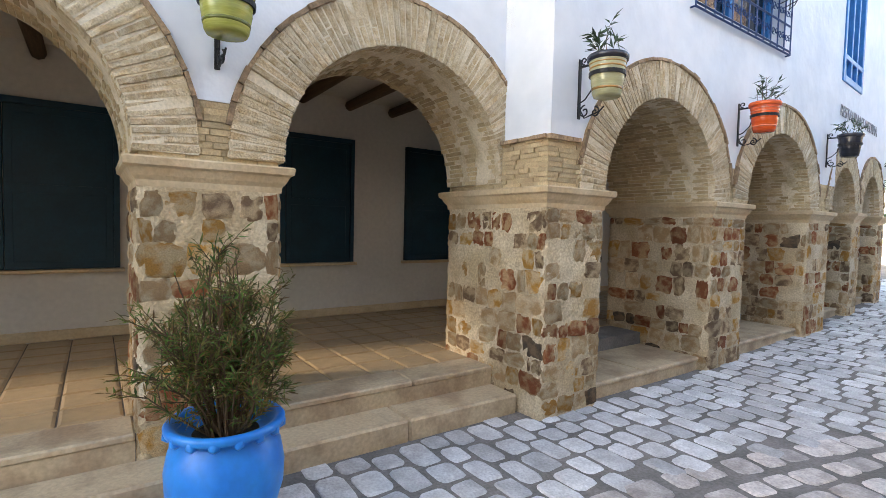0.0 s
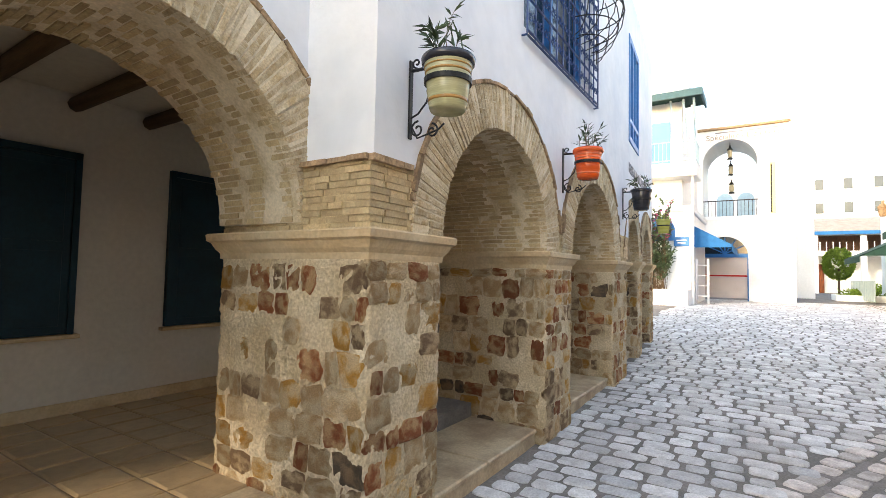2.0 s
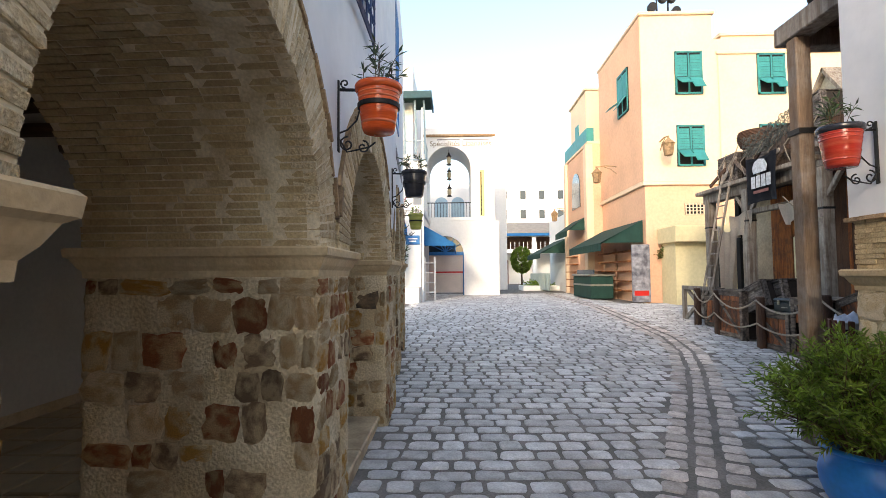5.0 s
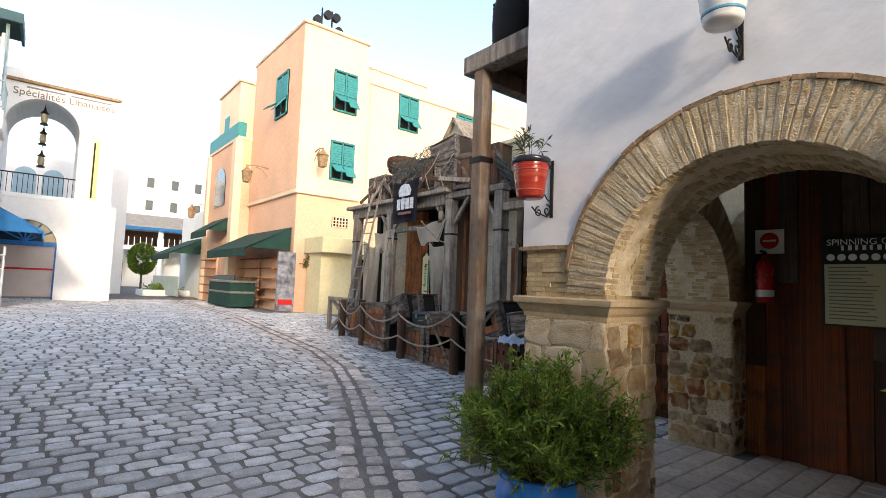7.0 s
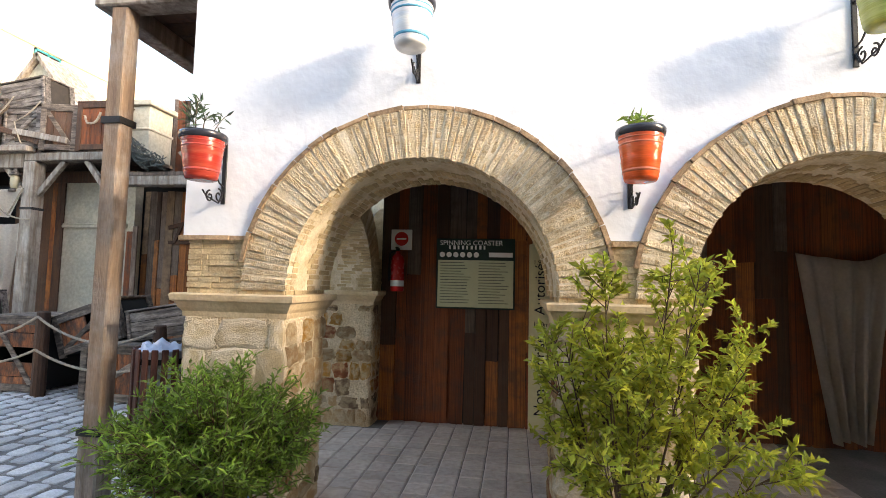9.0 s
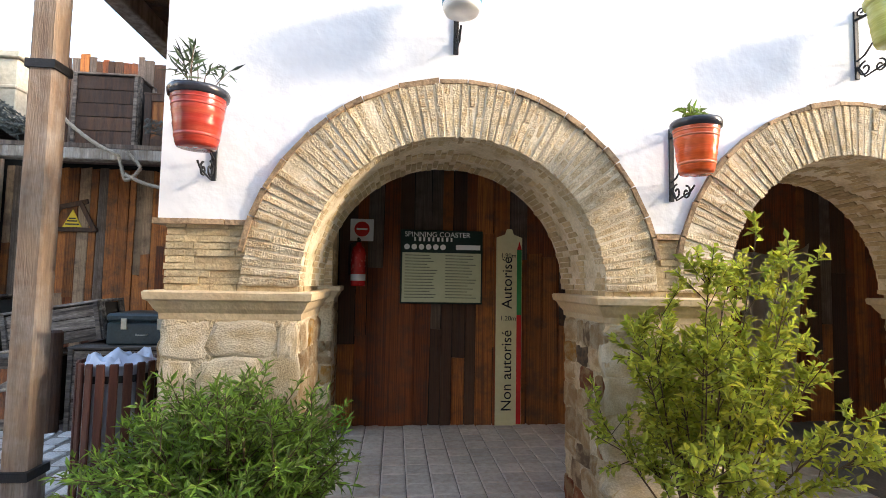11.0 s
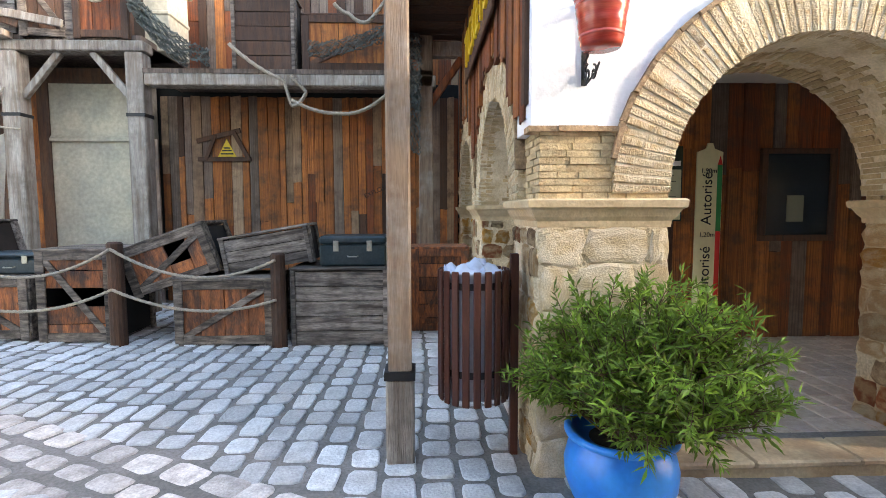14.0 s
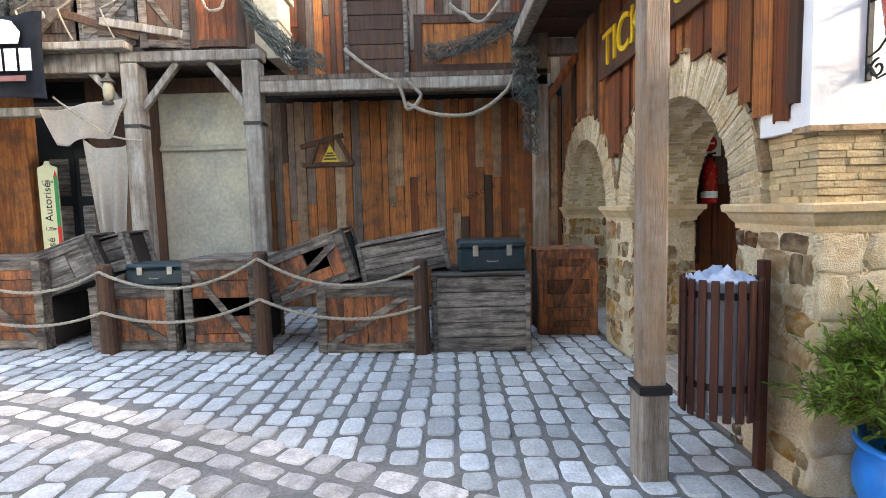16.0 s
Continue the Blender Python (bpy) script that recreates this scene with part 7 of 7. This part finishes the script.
an = thing("roof_antenna", (24.5, -7.5, 12.0), "metal antenna mast with drums on the roof", "antenna")
bm = bmesh.new()
for dx in (-0.25, 0.25):
    tube(bm, [(0, dx, 0), (0, dx, 2.2)], 0.04, 5)
tube(bm, [(0, -0.25, 0.8), (0, 0.25, 1.4)], 0.03, 4)
part("mast", bm, iron_m, an)
for y, z in ((-0.55, 1.3), (0.5, 1.5), (0.0, 1.9), (-0.4, 1.9)):
    bm = bmesh.new()
    bmesh.ops.create_cone(bm, segments=12, radius1=0.2, radius2=0.2, depth=0.2, cap_ends=True, matrix=pose(-0.1, y, z, 0, 90, 0))
    part("drum", bm, iron_m, an)

# far white hotel and its porch
fh = thing("far_hotel", (0, 0, 0), "long white hotel with small dark windows", "building")
part("wall", boxes(((66, -26, 0.4), (74, 14, 13.2)), ((66, -14, 13.2), (74, -4, 14.4))), far_white, fh)
part("wing", boxes(((58, -30, 0.4), (66, -17, 9.5))), far_white, fh)
for k in range(14):
    for z in (8.7, 11.2):
        y = 10 - k * 2.4
        part("window", boxes(((65.9, y - 0.35, z), (66.0, y + 0.35, z + 1.1))), glass_m, fh)
pr = thing("far_porch", (0, 0, 0), "white porch with blue edged tiled roof", "porch")
bm = bmesh.new()
prism(bm, [(56.5, 6.2), (60.5, 7.6), (60.5, 7.4), (56.5, 6.0)], -14.5, 5, "y")
part("roof", bm, mat("grey_roof_tiles", (0.30, 0.27, 0.24), 0.9, 0.2, 2, 12, 0.3), pr)
part("fascia", boxes(((56.4, -14.5, 5.75), (56.55, 5, 6.05))), awning_b, pr)
part("back_wall", boxes(((60.3, -14.5, 0.4), (60.6, 5, 7.4))), far_white, pr)
part("balcony", boxes(((56.6, -14.5, 3.9), (60.3, 5, 4.3))), far_white, pr)
# brown strip that paints the shade under the porch roof
part("shade_band", boxes(((60.2, -14.3, 4.4), (60.28, 5, 5.9))), wood_m[2], pr)
for k in range(6):
    y = -13.5 + k * 3.4
    part("column", boxes(((56.8, y - 0.2, 0.4), (57.2, y + 0.2, 6.0))), far_white, pr)
for k in range(40):
    part("baluster", boxes(((56.7, -14 + k * 0.47, 4.3), (56.76, -13.94 + k * 0.47, 5.1))), far_white, pr)
for y in (-1.0, -3.4, 1.6):
    part("brown_door", boxes(((60.2, y - 0.8, 0.45), (60.27, y + 0.8, 3.2))), wood_m[0], pr)
tp = thing("topiary_tree", (44, -3.6, Z1), "clipped oval green topiary tree", "tree")
bm = bmesh.new()
tube(bm, [(0, 0, 0), (0.03, 0, 1.0), (0, 0, 2.0)], 0.08, 6, 0.05)
part("trunk", bm, twig_m, tp)
rt2 = random.Random(8)
cl = []
for k in range(260):
    v = Vector((rt2.gauss(0, 1), rt2.gauss(0, 1), rt2.gauss(0, 1))).normalized()
    p = Vector((v.x * 0.85, v.y * 0.85, 2.3 + v.z * 1.05)) * 1.0
    cl.append([p * 0.93, p, p * 1.02])
leaves("crown", cl, 26, 0.16, 0.09, leaf_m, tp, 9, start=0.0)
for at, r, lab in (((46, -5.5, Z1), 0.9, "low round green bush in a white bed"), ((38, -4.0, Z1), 0.8, "low clipped green hedge plant by the street"), ((48, -6.6, Z1), 0.9, "low leafy green bush in the square")):
    sh = thing("low_bush", at, lab, "bush", "far bushes")
    leaves("foliage", twigs_from(60, r * 0.6, r * 1.2, r * 1.4, int(at[0])), 30, 0.16, 0.09, leaf_m, sh, int(at[0]) + 1)
    part("bed_wall", boxes(((-r * 1.6, -r * 1.6, 0), (r * 1.6, r * 1.6, 0.35)), bevel=0.03), far_white, sh)
bf = new("grey_barrier_row")
tagged(bf, "row of grey metal crowd barriers", "barrier")
for k in range(14):
    part("barrier_panel", boxes(((33.5 + k * 0.55, -3.95, Z1 + 0.1), (33.95 + k * 0.55, -3.88, Z1 + 1.2)), bevel=0.02), mat("grey_green_metal", (0.33, 0.40, 0.38), 0.5, 0.1, 3, 20, 0) if k == 0 else bpy.data.materials["grey_green_metal"], bf)

# plain walls that close the street behind the walk
bm = boxes(((-18.4, -14, -0.1), (-18, 16, 3.4)))
tagged(finish("wall_close_west", bm, far_white), kind="structure")


# ---- paving: floor tiles and setts ----
def slab_mesh(seed, material, gap=0.012, top=0.03, jit=0.01):
    """A unit paving piece with a rounded top edge."""
    rnd = random.Random(seed)
    bm = bmesh.new()
    loops = []
    for f, z in ((0.5, -1.0), (0.495, -0.35), (0.44, 0.0)):
        loops.append([bm.verts.new((sx * f + rnd.uniform(-jit, jit), sy * f + rnd.uniform(-jit, jit), z)) for sx, sy in ((-1, -1), (1, -1), (1, 1), (-1, 1))])
    for a, b in zip(loops, loops[1:]):
        for k in range(4):
            bm.faces.new((a[k], a[(k + 1) % 4], b[(k + 1) % 4], b[k]))
    bm.faces.new(loops[-1])
    ob = finish("tile", bm, material)
    me = ob.data
    bpy.data.objects.remove(ob)
    return me


TA = [slab_mesh(i, tile_a, jit=0.002) for i in range(3)]
TB = [slab_mesh(i + 5, tile_b, jit=0.002) for i in range(3)]
ft = random.Random(12)
fa = new("tile_floor_a")
tagged(fa, kind="structure")
for i in range(36):
    for j in range(8):
        x, y = -3.0 + i * 0.33, 3.63 + j * 0.31
        if x > 2.74 and y < 3.82:
            continue
        link("tile", ft.choice(TA), Matrix.Translation((x, y, 0.298 + ft.uniform(-0.001, 0.001))) @ Matrix.Diagonal((0.322, 0.302, 0.02, 1)), fa)
fb = new("tile_floor_b")
tagged(fb, kind="structure")
for i in range(25):
    for j in range(12):
        x, y = 1.56 + i * 0.205, -3.93 + j * 0.205
        if x > 5.86 and (y > -1.85 or y < -3.72):
            continue
        link("tile", ft.choice(TB), Matrix.Translation((x, y, 0.112 + ft.uniform(-0.0015, 0.0015))) @ Matrix.Diagonal((0.199, 0.199, 0.02, 1)), fb)

# gutter line of the street, as (x, y)
GUT = [(-4, 1.7), (1.5, 1.45), (3.0, 1.25), (4.5, 0.85), (6.0, 0.22), (7.3, -0.38), (8.9, -1.12), (10.4, -1.78), (11.8, -2.3), (13.5, -2.68), (20, -3.1), (34, -3.6)]


def gut_y(x):
    for (a, b), (c, d) in zip(GUT, GUT[1:]):
        if a <= x <= c:
            return b + (d - b) * (x - a) / (c - a)
    return GUT[-1][1]


def gut_slope(x):
    return (gut_y(x + 0.25) - gut_y(x - 0.25)) / 0.5


sg_ = random.Random(99)
field, near = [], []


def put(x, y, lx, ly, rot, col=0):
    item = (x, y, lx, ly, rot)
    (near if 7.55 < x < 10.6 and -3.75 < y < -1.75 and len(near) < 298 else field).append(item)


x = -4.0
while x < 32:
    dx = sg_.uniform(0.175, 0.225) if x < 20 else 0.21
    y = -6.4 + sg_.uniform(0, 0.25)
    while y < 3.6:
        ly = sg_.uniform(0.20, 0.33)
        cx, cy = x + dx / 2 + 0.035 * math.sin(1.3 * y + 0.4 * x), y + ly / 2
        sl = gut_slope(cx)
        dist = abs(cy - gut_y(cx)) / math.sqrt(1 + sl * sl)
        ok = dist > 0.32
        if cx < 2.82 and cy > 2.80 or cx >= 2.75 and cy > 2.66 + max(0, cx - 8.6) * 0.07:
            ok = cx > 12.5
        if cx < 6.55 and cy < -1.14 or cy < -4.6 and cx > 22:
            ok = False
        if ok:
            put(cx + sg_.uniform(-0.008, 0.008), cy, dx - sg_.uniform(0.020, 0.036), ly - sg_.uniform(0.020, 0.040), sg_.uniform(-0.045, 0.045))
        y += ly
    x += dx
# three courses along the gutter
gutter = []
for off, w in ((-0.235, 0.21), (0.0, 0.17), (0.235, 0.21)):
    x = -4.0
    while x < 32:
        ln = sg_.uniform(0.20, 0.30)
        sl = gut_slope(x)
        c = 1 / math.sqrt(1 + sl * sl)
        gutter.append((x - off * sl * c, gut_y(x) + off * c + sg_.uniform(-0.01, 0.01), ln - sg_.uniform(0.02, 0.035), w - sg_.uniform(0.0, 0.03), math.atan(sl) + sg_.uniform(-0.03, 0.03)))
        x += ln * c

def sett_mesh(seed):
    rnd = random.Random(seed)
    bm = bmesh.new()
    pts = []
    for k in range(12):
        th = 2 * math.pi * (k + 0.5) / 12
        c, q = math.cos(th), math.sin(th)
        pts.append((math.copysign(abs(c) ** 0.42, c) * 0.5 + rnd.uniform(-0.03, 0.03), math.copysign(abs(q) ** 0.42, q) * 0.5 + rnd.uniform(-0.03, 0.03)))
    loops = [[bm.verts.new((p[0] * f, p[1] * f, z)) for p in pts] for f, z in ((1.0, -1.2), (1.0, -0.45), (0.965, -0.15), (0.86, 0.0))]
    for a, b in zip(loops, loops[1:]):
        for k in range(12):
            bm.faces.new((a[k], a[(k + 1) % 12], b[(k + 1) % 12], b[k]))
    bm.faces.new(loops[-1])
    ob = finish("sett", bm, sett_m)
    me = ob.data
    bpy.data.objects.remove(ob)
    return me


SETTS = [sett_mesh(30 + i) for i in range(8)]
road = bpy.data.objects["ground"]
tagged(road, "street of worn grey stone setts with a gutter line", "paving", kind="structure")
for x, y, lx, ly, rot in near:
    link("sett", sg_.choice(SETTS), Matrix.Translation((x, y, ground_z(x) + 0.013 + sg_.uniform(-0.003, 0.004))) @ Matrix.Rotation(rot, 4, "Z") @ Matrix.Diagonal((lx, ly, 0.03, 1)), road)
def sett_sheet(name, rows, material, sink, seed):
    """Worn setts with rounded corners and domed tops, joined in one piece."""
    ar = np.array(rows)
    n, c8 = len(ar), 12
    rg = np.random.RandomState(seed)
    th = 2 * np.pi * (np.arange(c8) + 0.5) / c8
    sup = np.stack([np.sign(np.cos(th)) * np.abs(np.cos(th)) ** 0.42, np.sign(np.sin(th)) * np.abs(np.sin(th)) ** 0.42], -1) * 0.5
    base = sup[None] + rg.uniform(-0.03, 0.03, (n, c8, 2))
    cs, sn = np.cos(ar[:, 4])[:, None], np.sin(ar[:, 4])[:, None]
    lift = rg.uniform(-0.005, 0.005, n) - sink
    tip = rg.uniform(-0.02, 0.02, (n, 2))
    slope = np.clip(ar[:, 0] - 5, 0, 15) * 0.03
    allv = []
    for f, z in ((1.0, -0.03), (1.0, -0.002), (0.965, 0.007), (0.86, 0.012)):
        px, py = base[:, :, 0] * f * ar[:, 2][:, None], base[:, :, 1] * f * ar[:, 3][:, None]
        zz_ = (slope + lift)[:, None] + z + px * tip[:, :1] + py * tip[:, 1:]
        allv.append(np.stack([ar[:, 0][:, None] + px * cs - py * sn, ar[:, 1][:, None] + px * sn + py * cs, zz_], -1))
    V = np.stack(allv, 1).reshape(-1, 3)
    F = []
    for i in range(n):
        o = i * 4 * c8
        for r in range(3):
            for k in range(c8):
                F.append((o + r * c8 + k, o + r * c8 + (k + 1) % c8, o + (r + 1) * c8 + (k + 1) % c8, o + (r + 1) * c8 + k))
        F.append(tuple(o + 3 * c8 + k for k in range(c8)))
    me = bpy.data.meshes.new(name)
    me.from_pydata(V.tolist(), [], F)
    me.materials.append(material)
    ob = new(name, me)
    ob.parent = road
    return tagged(ob, kind="stuff")


sett_sheet("sett_field", [q for q in field if q[0] >= -4], sett_i, 0.0, 4)
sett_sheet("gutter_setts", [q for q in gutter], gutter_i, 0.002, 6)
